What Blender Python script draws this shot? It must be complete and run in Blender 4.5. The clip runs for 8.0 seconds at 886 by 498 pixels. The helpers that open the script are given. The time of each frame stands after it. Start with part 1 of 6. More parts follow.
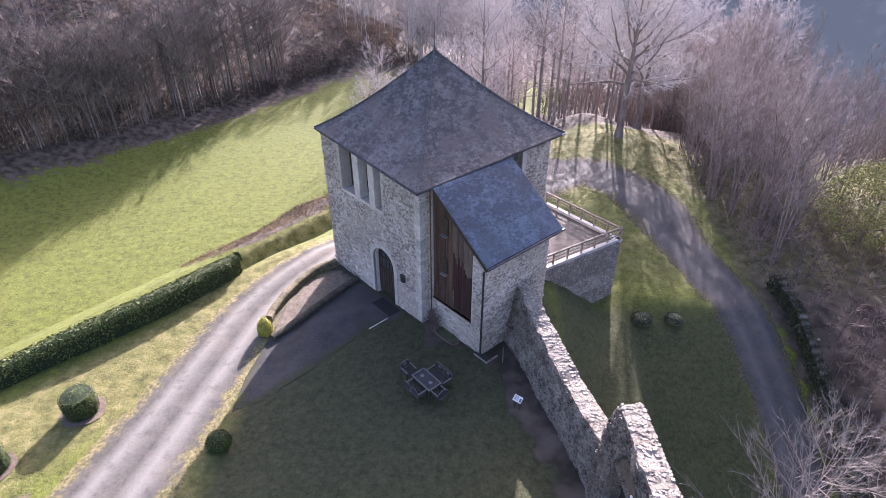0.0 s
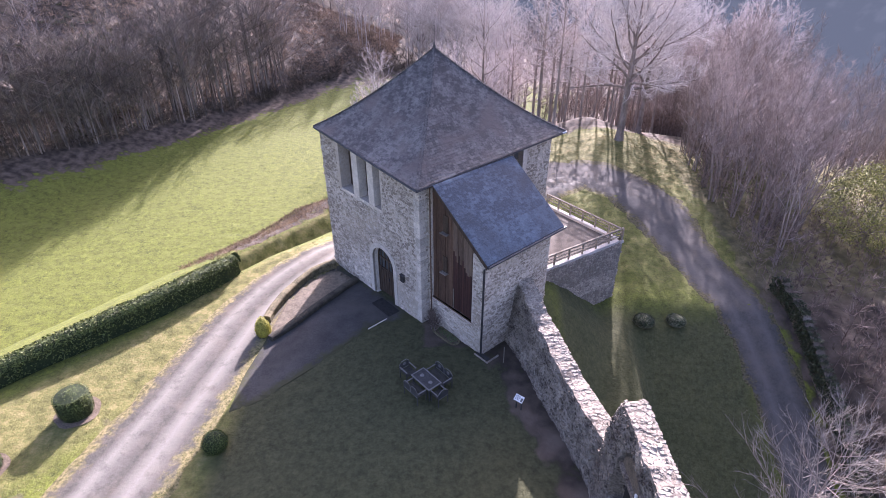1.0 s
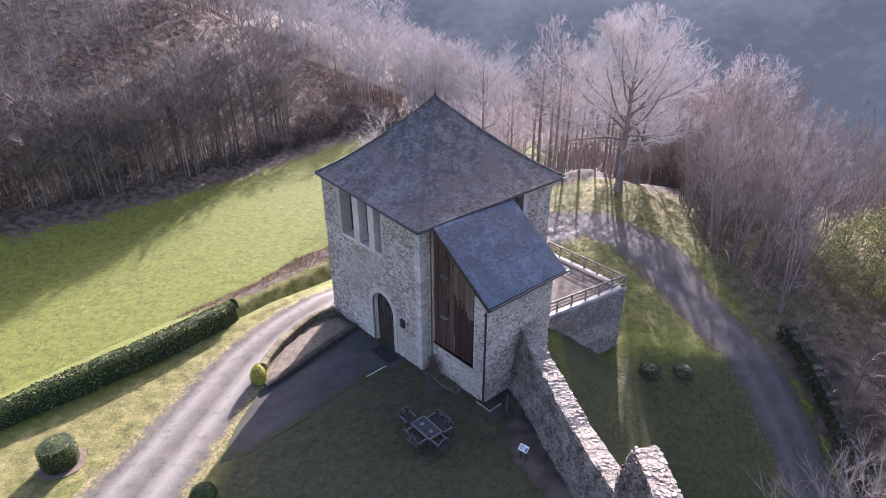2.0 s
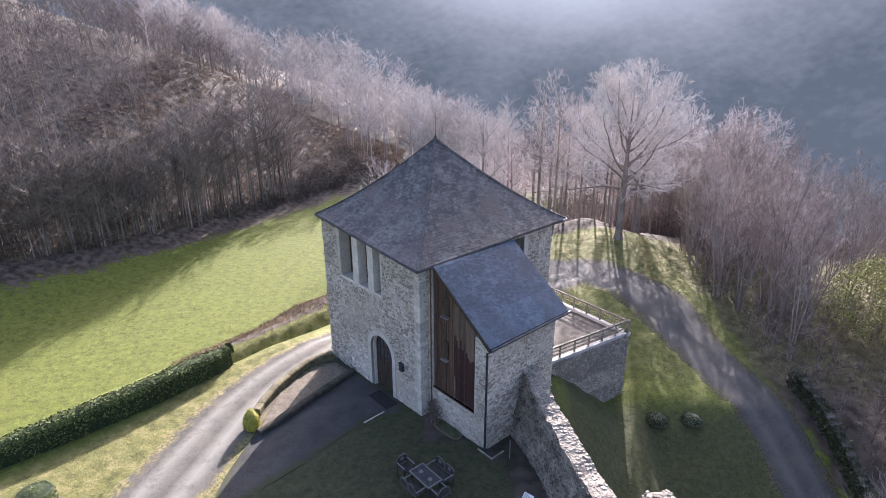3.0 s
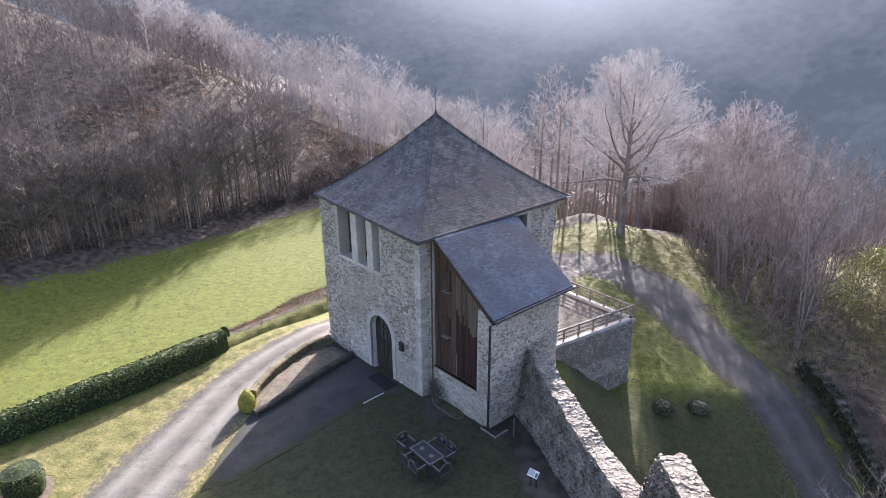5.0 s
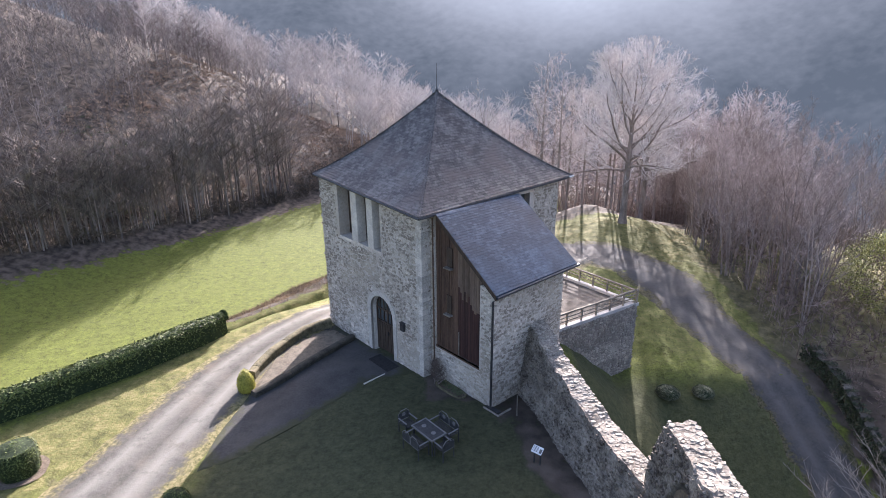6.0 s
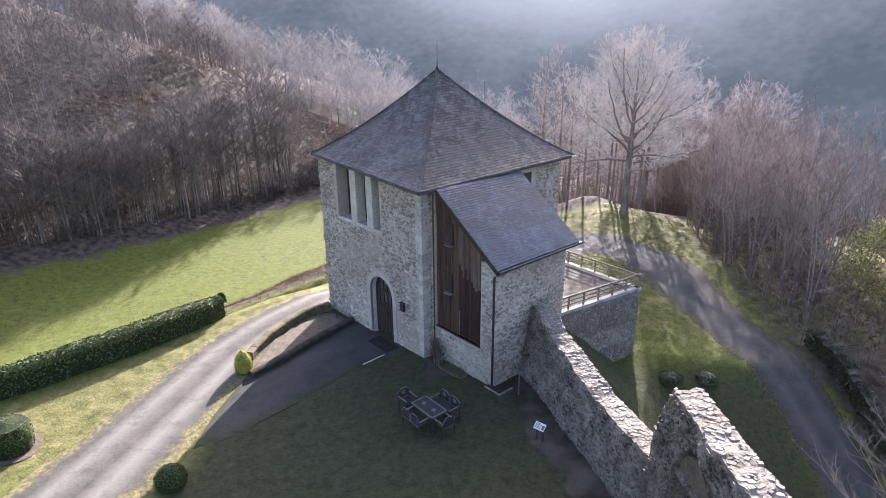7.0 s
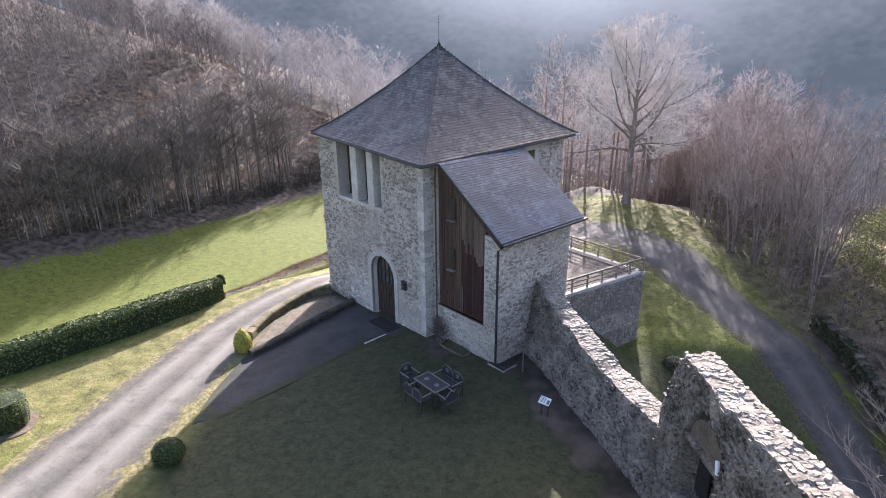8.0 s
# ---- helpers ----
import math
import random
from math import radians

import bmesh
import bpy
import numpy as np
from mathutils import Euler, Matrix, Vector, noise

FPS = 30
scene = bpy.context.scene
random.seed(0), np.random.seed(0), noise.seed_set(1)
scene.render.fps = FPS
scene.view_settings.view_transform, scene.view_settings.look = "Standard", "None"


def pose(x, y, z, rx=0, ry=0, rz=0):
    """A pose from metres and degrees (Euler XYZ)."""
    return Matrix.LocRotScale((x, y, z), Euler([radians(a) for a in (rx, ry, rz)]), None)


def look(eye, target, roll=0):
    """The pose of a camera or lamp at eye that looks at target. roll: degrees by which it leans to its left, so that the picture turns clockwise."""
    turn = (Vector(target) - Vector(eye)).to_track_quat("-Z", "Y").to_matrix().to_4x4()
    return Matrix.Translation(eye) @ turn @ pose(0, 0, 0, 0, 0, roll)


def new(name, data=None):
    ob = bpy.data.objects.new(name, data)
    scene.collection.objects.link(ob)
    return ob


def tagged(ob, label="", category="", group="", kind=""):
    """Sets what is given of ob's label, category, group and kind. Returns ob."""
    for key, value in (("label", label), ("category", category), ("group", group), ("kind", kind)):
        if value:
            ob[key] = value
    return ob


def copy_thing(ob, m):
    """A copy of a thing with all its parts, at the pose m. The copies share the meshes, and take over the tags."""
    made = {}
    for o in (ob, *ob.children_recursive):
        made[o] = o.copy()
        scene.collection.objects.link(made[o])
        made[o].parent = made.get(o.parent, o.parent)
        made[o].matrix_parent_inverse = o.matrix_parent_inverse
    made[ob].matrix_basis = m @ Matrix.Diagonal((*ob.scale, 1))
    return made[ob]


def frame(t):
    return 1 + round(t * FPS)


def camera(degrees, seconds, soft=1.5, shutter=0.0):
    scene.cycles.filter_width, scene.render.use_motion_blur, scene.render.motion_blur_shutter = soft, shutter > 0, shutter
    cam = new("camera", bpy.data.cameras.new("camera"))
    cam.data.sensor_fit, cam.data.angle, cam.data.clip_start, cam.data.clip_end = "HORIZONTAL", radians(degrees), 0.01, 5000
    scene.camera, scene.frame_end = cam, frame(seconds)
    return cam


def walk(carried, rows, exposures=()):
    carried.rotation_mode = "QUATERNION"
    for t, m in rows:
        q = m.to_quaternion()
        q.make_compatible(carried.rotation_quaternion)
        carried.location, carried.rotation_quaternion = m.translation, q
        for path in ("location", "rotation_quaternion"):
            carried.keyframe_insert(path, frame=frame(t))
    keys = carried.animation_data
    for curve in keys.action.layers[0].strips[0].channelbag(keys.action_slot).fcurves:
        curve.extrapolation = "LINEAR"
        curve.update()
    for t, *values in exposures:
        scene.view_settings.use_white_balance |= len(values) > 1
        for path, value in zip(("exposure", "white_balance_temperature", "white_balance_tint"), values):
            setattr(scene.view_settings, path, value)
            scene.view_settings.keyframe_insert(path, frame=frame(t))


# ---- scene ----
# camera and its descent
cam = camera(78.1, 8.0, soft=0.25)
PATH = [
    (0, (0.074, -0.154, 19.011), (0.007, 1.528, 17.931), -0.0),
    (0.5, (0.099, -0.155, 18.769), (0.031, 1.527, 17.689), -0.1),
    (1, (0.095, -0.15, 18.49), (0.026, 1.547, 17.434), -0.1),
    (1.5, (0.098, -0.128, 18.183), (0.026, 1.608, 17.192), -0.1),
    (2, (0.1, -0.152, 17.893), (0.024, 1.642, 17.012), -0.2),
    (3.5, (0.13, -0.139, 16.798), (0.048, 1.743, 16.127), -0.2),
    (4, (0.107, -0.099, 16.418), (0.025, 1.783, 15.747), -0.3),
    (5.5, (0.038, -0.046, 14.98), (-0.043, 1.836, 14.309), -0.4),
    (6, (-0.003, -0.026, 14.444), (-0.085, 1.856, 13.772), -0.5),
    (6.5, (-0.026, 0.021, 13.954), (-0.109, 1.902, 13.28), -0.5),
    (7, (-0.022, 0.013, 13.445), (-0.105, 1.894, 12.77), -0.5),
    (7.5, (-0.063, 0.035, 12.928), (-0.146, 1.915, 12.251), -0.6),
    (8, (-0.122, 0.046, 12.4), (-0.206, 1.926, 11.722), -0.6),
]
walk(cam, [(t, look(eye, target, roll)) for t, eye, target, roll in PATH],
     [(0, 2.05, 5800, 33), (1.0, 2.11, 5800, 37), (1.5, 2.19, 5850, 50), (2.0, 1.96, 5850, 31), (3.5, 1.96, 5850, 23), (8, 1.96, 5900, 22)])

# low winter sun from behind the tower, clear sky
SUN_AZ, SUN_EL = 11.1, 22.6
sun_way = Vector((math.sin(radians(SUN_AZ)) * math.cos(radians(SUN_EL)), math.cos(radians(SUN_AZ)) * math.cos(radians(SUN_EL)), math.sin(radians(SUN_EL))))
world = bpy.data.worlds.new("world")
scene.world = world
world.use_nodes = True
wn = world.node_tree.nodes
sky = wn.new("ShaderNodeTexSky")
sky.sky_type, sky.sun_disc = "NISHITA", False
sky.sun_elevation, sky.sun_rotation = radians(SUN_EL), radians(SUN_AZ)
sky.air_density, sky.dust_density, sky.ozone_density = 1.0, 4.0, 0.5
world.node_tree.links.new(sky.outputs["Color"], wn["Background"].inputs["Color"])
wn["Background"].inputs["Strength"].default_value = 0.113
lamp = bpy.data.lights.new("sun", "SUN")
lamp.energy, lamp.angle, lamp.color = 5.0, radians(0.6), (1.0, 0.925, 0.82)
sun = new("sun", lamp)
sun.matrix_world = look(sun_way * 200, (0, 0, 0))


# ---- materials ----
def material(name, low, high, scale, rough=0.85, bump=0.3, fine=8.0, metal=0.0, object_random=0.0, detail=6.0, third=None, dist=0.02, island=0.0, stretch=(1, 1, 1), grain=0.5):
    """A procedural surface: two colours by coarse and fine noise, a third in patches, fine relief, and a shift of tone from piece to piece."""
    m = bpy.data.materials.new(name)
    m.use_nodes = True
    nt = m.node_tree
    n, ln = nt.nodes, nt.links
    bsdf = n["Principled BSDF"]
    bsdf.inputs["Roughness"].default_value, bsdf.inputs["Metallic"].default_value = rough, metal
    bsdf.inputs["Specular IOR Level"].default_value = 0.3
    geo = n.new("ShaderNodeNewGeometry")
    mapping = n.new("ShaderNodeMapping")
    mapping.inputs["Scale"].default_value = stretch
    ln.new(geo.outputs["Position"], mapping.inputs["Vector"])

    def noise_at(s, d=detail):
        t = n.new("ShaderNodeTexNoise")
        t.inputs["Scale"].default_value, t.inputs["Detail"].default_value, t.inputs["Roughness"].default_value = s, d, grain
        ln.new(mapping.outputs["Vector"], t.inputs["Vector"])
        return t.outputs["Fac"]

    def maths(op, a, b):
        t = n.new("ShaderNodeMath")
        t.operation = op
        for k, v in enumerate((a, b)):
            if isinstance(v, (int, float)):
                t.inputs[k].default_value = v
            else:
                ln.new(v, t.inputs[k])
        return t.outputs[0]

    def mixed(f, a, b):
        t = n.new("ShaderNodeMix")
        t.data_type = "RGBA"
        if isinstance(f, (int, float)):
            t.inputs[0].default_value = f
        else:
            ln.new(f, t.inputs[0])
        for k, v in ((6, a), (7, b)):
            if isinstance(v, tuple):
                t.inputs[k].default_value = (*v, 1)
            else:
                ln.new(v, t.inputs[k])
        return t.outputs[2]

    def ramp(f, a, b):
        t = n.new("ShaderNodeMapRange")
        t.inputs["From Min"].default_value, t.inputs["From Max"].default_value = a, b
        ln.new(f, t.inputs["Value"])
        return t.outputs["Result"]

    coarse, small = noise_at(scale), noise_at(scale * fine)
    f = maths("ADD", maths("MULTIPLY", coarse, 0.5), maths("MULTIPLY", small, 0.5))
    f = ramp(f, 0.36, 0.64)
    if object_random:
        info = n.new("ShaderNodeObjectInfo")
        f = maths("ADD", f, maths("MULTIPLY", maths("SUBTRACT", info.outputs["Random"], 0.5), object_random))
    if island:
        f = maths("ADD", f, maths("MULTIPLY", maths("SUBTRACT", geo.outputs["Random Per Island"], 0.5), island))
    clamp = n.new("ShaderNodeClamp")
    ln.new(f, clamp.inputs[0])
    col = mixed(clamp.outputs[0], low, high)
    if third:
        col = mixed(ramp(noise_at(scale * 0.35), 0.5, 0.68), col, third)
    ln.new(col, bsdf.inputs["Base Color"])
    if bump:
        b = n.new("ShaderNodeBump")
        b.inputs["Strength"].default_value, b.inputs["Distance"].default_value = bump, dist
        ln.new(small, b.inputs["Height"])
        ln.new(b.outputs["Normal"], bsdf.inputs["Normal"])
    return m


stone_mat = material("rubble_stone", (0.23, 0.196, 0.158), (0.74, 0.665, 0.57), 0.9, 0.9, 0.7, 9, object_random=0.7, island=0.7, third=(0.4, 0.345, 0.275), grain=0.62)
mortar_mat = material("lime_mortar", (0.33, 0.292, 0.245), (0.62, 0.56, 0.482), 0.8, 0.95, 0.8, 12, third=(0.38, 0.33, 0.27), grain=0.68)
dressed_mat = material("dressed_stone", (0.42, 0.385, 0.335), (0.64, 0.59, 0.515), 2.0, 0.85, 0.3, 6, object_random=0.4)
ruin_mat = material("lichened_ruin_stone", (0.058, 0.046, 0.037), (0.37, 0.325, 0.265), 1.4, 0.92, 0.9, 9, object_random=0.75, island=0.35, third=(0.15, 0.125, 0.098), grain=0.66)
# lichened ruin stone again, paler to paint the sun on the wall tops
cap_mat = material("sunlit_lichened_cap_stone", (0.125, 0.111, 0.09), (0.42, 0.38, 0.315), 1.8, 0.9, 0.8, 8, object_random=0.6, island=0.5, grain=0.68)
blue_slate_mat = material("blue_slate", (0.026, 0.046, 0.072), (0.085, 0.132, 0.186), 1.2, 0.45, 0.25, 9, object_random=0.7, island=0.8, third=(0.03, 0.045, 0.064))
slate_mat = material("slate", (0.05, 0.047, 0.047), (0.175, 0.164, 0.155), 1.2, 0.55, 0.25, 9, object_random=0.6, island=0.7, third=(0.115, 0.093, 0.083))
wood_mat = material("weathered_planks", (0.055, 0.032, 0.022), (0.14, 0.086, 0.058), 2.5, 0.75, 0.4, 8, object_random=0.8, stretch=(3, 3, 0.25))
dark_wood_mat = material("dark_oak", (0.028, 0.02, 0.015), (0.085, 0.06, 0.043), 4, 0.7, 0.3, 8, stretch=(3, 3, 0.3))
grey_wood_mat = material("grey_rail_timber", (0.13, 0.11, 0.09), (0.3, 0.27, 0.22), 3, 0.85, 0.4, 8, object_random=0.4)
gravel_mat = material("worn_gravel", (0.06, 0.053, 0.045), (0.165, 0.147, 0.124), 1.3, 0.95, 0.6, 25)
concrete_mat = material("pale_concrete", (0.34, 0.32, 0.3), (0.5, 0.48, 0.45), 1.2, 0.9, 0.3, 14)
bark_mat = material("grey_bark", (0.13, 0.105, 0.09), (0.33, 0.28, 0.25), 3, 0.9, 0.5, 6, object_random=0.5, stretch=(1, 1, 0.3))
brush_mat = material("reddish_coppice_twigs", (0.2, 0.16, 0.148), (0.5, 0.425, 0.4), 0.6, 0.8, 0, 4, object_random=0.8)
twig_mat = material("bare_twigs", (0.36, 0.315, 0.3), (0.66, 0.59, 0.565), 0.6, 0.8, 0, 4, object_random=0.7)
far_twig_mat = material("far_twigs", (0.09, 0.076, 0.068), (0.31, 0.265, 0.24), 0.05, 0.9, 0, 6, island=0.9)
hedge_mat = material("laurel_leaf", (0.03, 0.046, 0.012), (0.115, 0.145, 0.036), 3.0, 0.66, 0, 4, island=0.9)
# near-black core colour: the shade between the leaves is painted in
core_mat = material("hedge_inner_shade", (0.012, 0.02, 0.008), (0.03, 0.045, 0.016), 3.0, 0.9, 0.3, 4)
gold_mat = material("golden_foliage", (0.19, 0.185, 0.03), (0.48, 0.43, 0.08), 3.0, 0.6, 0, 4, island=0.9)
ivy_mat = material("pale_evergreen_leaf", (0.09, 0.11, 0.03), (0.4, 0.39, 0.12), 2.0, 0.7, 0, 4, island=0.9)
metal_mat = material("dark_zinc", (0.05, 0.05, 0.055), (0.12, 0.12, 0.125), 3, 0.45, 0.1, 6, metal=0.7)
white_mat = material("white_panel", (0.7, 0.7, 0.68), (0.82, 0.82, 0.8), 3, 0.5, 0.05, 6)
soil_mat = material("bare_earth", (0.07, 0.055, 0.04), (0.19, 0.15, 0.11), 1.2, 0.95, 0.7, 12)


def ground_material():
    """Grass that turns into leaf litter and bracken where the wood attribute rises, with worn and yellowed patches."""
    m = material("grass_and_litter", (0.027, 0.035, 0.008), (0.185, 0.212, 0.034), 1.3, 0.95, 0.9, 4.5, third=(0.13, 0.145, 0.03), dist=0.06, grain=0.8)
    nt = m.node_tree
    n, ln = nt.nodes, nt.links
    bsdf = n["Principled BSDF"]
    old = bsdf.inputs["Base Color"].links[0].from_socket
    attr = n.new("ShaderNodeAttribute")
    attr.attribute_name = "wood"
    geo = n.new("ShaderNodeNewGeometry")
    n1 = n.new("ShaderNodeTexNoise")
    n1.inputs["Scale"].default_value, n1.inputs["Detail"].default_value = 0.9, 8
    ln.new(geo.outputs["Position"], n1.inputs["Vector"])
    litter = n.new("ShaderNodeValToRGB")
    litter.color_ramp.elements[0].position, litter.color_ramp.elements[0].color = 0.35, (0.034, 0.027, 0.021, 1)
    litter.color_ramp.elements[1].position, litter.color_ramp.elements[1].color = 0.68, (0.14, 0.112, 0.087, 1)
    ln.new(n1.outputs["Fac"], litter.inputs["Fac"])
    add = n.new("ShaderNodeMath")
    add.operation = "MULTIPLY_ADD"
    ln.new(n1.outputs["Fac"], add.inputs[0])
    add.inputs[1].default_value, add.inputs[2].default_value = 1.6, -0.8
    both = n.new("ShaderNodeMath")
    both.operation, both.use_clamp = "ADD", True
    ln.new(add.outputs[0], both.inputs[0])
    ln.new(attr.outputs["Fac"], both.inputs[1])
    step = n.new("ShaderNodeMapRange")
    step.inputs["From Min"].default_value, step.inputs["From Max"].default_value = 0.4, 0.6
    ln.new(both.outputs[0], step.inputs["Value"])
    mix = n.new("ShaderNodeMix")
    mix.data_type = "RGBA"
    ln.new(step.outputs["Result"], mix.inputs[0])
    ln.new(litter.outputs["Color"], mix.inputs[7])
    # the mown lawn, mossier and greyer than pasture, and the hollow: shade darkens their colour
    lawn = n.new("ShaderNodeAttribute")
    lawn.attribute_name = "lawn"
    moss = n.new("ShaderNodeValToRGB")
    moss.color_ramp.elements[0].position, moss.color_ramp.elements[0].color = 0.35, (0.033, 0.036, 0.016, 1)
    moss.color_ramp.elements[1].position, moss.color_ramp.elements[1].color = 0.7, (0.1, 0.103, 0.05, 1)
    n3 = n.new("ShaderNodeTexNoise")
    n3.inputs["Scale"].default_value, n3.inputs["Detail"].default_value, n3.inputs["Roughness"].default_value = 3.5, 9, 0.8
    ln.new(geo.outputs["Position"], n3.inputs["Vector"])
    ln.new(n3.outputs["Fac"], moss.inputs["Fac"])
    last = n.new("ShaderNodeMix")
    last.data_type = "RGBA"
    ln.new(lawn.outputs["Fac"], last.inputs[0])
    ln.new(old, last.inputs[6])
    ln.new(moss.outputs["Color"], last.inputs[7])
    ln.new(last.outputs[2], mix.inputs[6])
    # dry golden verges
    dry = n.new("ShaderNodeAttribute")
    dry.attribute_name = "dry"
    n2 = n.new("ShaderNodeTexNoise")
    n2.inputs["Scale"].default_value, n2.inputs["Detail"].default_value, n2.inputs["Roughness"].default_value = 1.4, 9, 0.72
    ln.new(geo.outputs["Position"], n2.inputs["Vector"])
    straw = n.new("ShaderNodeValToRGB")
    straw.color_ramp.elements[0].position, straw.color_ramp.elements[0].color = 0.34, (0.055, 0.057, 0.018, 1)
    straw.color_ramp.elements[1].position, straw.color_ramp.elements[1].color = 0.64, (0.255, 0.213, 0.095, 1)
    straw.color_ramp.elements.new(0.5).color = (0.145, 0.14, 0.046, 1)
    ln.new(n2.outputs["Fac"], straw.inputs["Fac"])
    final = n.new("ShaderNodeMix")
    final.data_type = "RGBA"
    ln.new(dry.outputs["Fac"], final.inputs[0])
    ln.new(mix.outputs[2], final.inputs[6])
    ln.new(straw.outputs["Color"], final.inputs[7])
    ln.new(final.outputs[2], bsdf.inputs["Base Color"])
    # tussocks, broader than the blades
    n4 = n.new("ShaderNodeTexNoise")
    n4.inputs["Scale"].default_value, n4.inputs["Detail"].default_value, n4.inputs["Roughness"].default_value = 0.75, 7, 0.7
    ln.new(geo.outputs["Position"], n4.inputs["Vector"])
    swell = n.new("ShaderNodeBump")
    swell.inputs["Strength"].default_value, swell.inputs["Distance"].default_value = 0.8, 0.13
    ln.new(n4.outputs["Fac"], swell.inputs["Height"])
    blades = bsdf.inputs["Normal"].links[0].from_node
    ln.new(swell.outputs["Normal"], blades.inputs["Normal"])
    return m


ground_mat = ground_material()


def lane_material(name, low, high, track, strength, dirt, verge, ragged_by=0.42):
    """Gravel with two paler wheel tracks, earthy patches, and ragged edges where grass and dry litter creep in."""
    m = material(name, low, high, 1.1, 0.95, 0.8, 6, grain=0.8)
    n, ln = m.node_tree.nodes, m.node_tree.links
    bsdf = n["Principled BSDF"]
    old = bsdf.inputs["Base Color"].links[0].from_socket
    attr = n.new("ShaderNodeAttribute")
    attr.attribute_name = "lane"
    geo = n.new("ShaderNodeNewGeometry")

    def noise_at(scale):
        t = n.new("ShaderNodeTexNoise")
        t.inputs["Scale"].default_value, t.inputs["Detail"].default_value, t.inputs["Roughness"].default_value = scale, 8, 0.68
        ln.new(geo.outputs["Position"], t.inputs["Vector"])
        return t.outputs["Fac"]

    def blend(f, a, b):
        t = n.new("ShaderNodeMix")
        t.data_type = "RGBA"
        ln.new(f, t.inputs[0])
        for k, v in ((6, a), (7, b)):
            if isinstance(v, tuple):
                t.inputs[k].default_value = (*v, 1)
            else:
                ln.new(v, t.inputs[k])
        return t.outputs[2]

    def limits(f, a, b, to=1.0):
        t = n.new("ShaderNodeMapRange")
        t.inputs["From Min"].default_value, t.inputs["From Max"].default_value, t.inputs["To Max"].default_value = a, b, to
        ln.new(f, t.inputs["Value"])
        return t.outputs["Result"]

    ramp = n.new("ShaderNodeValToRGB")
    ramp.color_ramp.elements[0].position, ramp.color_ramp.elements[0].color = 0.0, (0.0, 0.0, 0.0, 1)
    ramp.color_ramp.elements[1].position, ramp.color_ramp.elements[1].color = 1.0, (0.0, 0.0, 0.0, 1)
    for at, v in ((0.2, 0.1), (0.31, 0.9), (0.43, 0.35), (0.54, 0.12), (0.68, 1.0), (0.82, 0.25)):
        v *= strength
        ramp.color_ramp.elements.new(at).color = (v, v, v, 1)
    ln.new(attr.outputs["Fac"], ramp.inputs[0])
    patch, ragged, fine = noise_at(0.55), noise_at(1.9), noise_at(7.0)
    col = blend(limits(patch, 0.48, 0.68, 0.6), old, dirt)
    worn = n.new("ShaderNodeMath")
    worn.operation = "MULTIPLY"
    ln.new(ramp.outputs[0], worn.inputs[0])
    ln.new(limits(ragged, 0.18, 0.5), worn.inputs[1])
    col = blend(worn.outputs[0], col, track)
    # ragged edges
    half = n.new("ShaderNodeMath")
    half.operation = "SUBTRACT"
    ln.new(attr.outputs["Fac"], half.inputs[0])
    half.inputs[1].default_value = 0.5
    away = n.new("ShaderNodeMath")
    away.operation = "ABSOLUTE"
    ln.new(half.outputs[0], away.inputs[0])
    edge = n.new("ShaderNodeMath")
    edge.operation = "MULTIPLY_ADD"
    ln.new(ragged, edge.inputs[0])
    edge.inputs[1].default_value = ragged_by
    ln.new(away.outputs[0], edge.inputs[2])
    grass = blend(limits(fine, 0.38, 0.62), verge[0], verge[1])
    col = blend(limits(edge.outputs[0], 0.35 + 0.5 * ragged_by, 0.44 + 0.5 * ragged_by), col, grass)
    ln.new(col, bsdf.inputs["Base Color"])
    return m


def rim_material():
    """Asphalt whose rim is lost under moss and grass, by the rim attribute (metres from the edge)."""
    m = material("old_asphalt", (0.03, 0.03, 0.029), (0.078, 0.075, 0.071), 0.7, 0.9, 0.5, 20, third=(0.08, 0.075, 0.066), grain=0.68)
    n, ln = m.node_tree.nodes, m.node_tree.links
    bsdf = n["Principled BSDF"]
    old = bsdf.inputs["Base Color"].links[0].from_socket
    attr = n.new("ShaderNodeAttribute")
    attr.attribute_name = "rim"
    geo = n.new("ShaderNodeNewGeometry")
    tex = n.new("ShaderNodeTexNoise")
    tex.inputs["Scale"].default_value, tex.inputs["Detail"].default_value, tex.inputs["Roughness"].default_value = 2.2, 8, 0.7
    ln.new(geo.outputs["Position"], tex.inputs["Vector"])
    edge = n.new("ShaderNodeMath")
    edge.operation = "MULTIPLY_ADD"
    ln.new(tex.outputs["Fac"], edge.inputs[0])
    edge.inputs[1].default_value = -1.5
    ln.new(attr.outputs["Fac"], edge.inputs[2])
    span = n.new("ShaderNodeMapRange")
    span.inputs["From Min"].default_value, span.inputs["From Max"].default_value = -0.55, -0.2
    ln.new(edge.outputs[0], span.inputs["Value"])
    mix = n.new("ShaderNodeMix")
    mix.data_type = "RGBA"
    ln.new(span.outputs["Result"], mix.inputs[0])
    mix.inputs[6].default_value = (0.05, 0.052, 0.025, 1)
    ln.new(old, mix.inputs[7])
    ln.new(mix.outputs[2], bsdf.inputs["Base Color"])
    return m


asphalt_mat = rim_material()
lane_mat = lane_material("lane_gravel", (0.037, 0.035, 0.029), (0.098, 0.092, 0.077), (0.215, 0.203, 0.175), 0.95, (0.13, 0.105, 0.078), ((0.07, 0.07, 0.022), (0.25, 0.21, 0.1)))
lower_lane_mat = lane_material("worn_lower_lane", (0.042, 0.04, 0.037), (0.098, 0.092, 0.085), (0.125, 0.117, 0.106), 0.7, (0.1, 0.083, 0.063), ((0.04, 0.04, 0.016), (0.125, 0.108, 0.056)), 0.62)

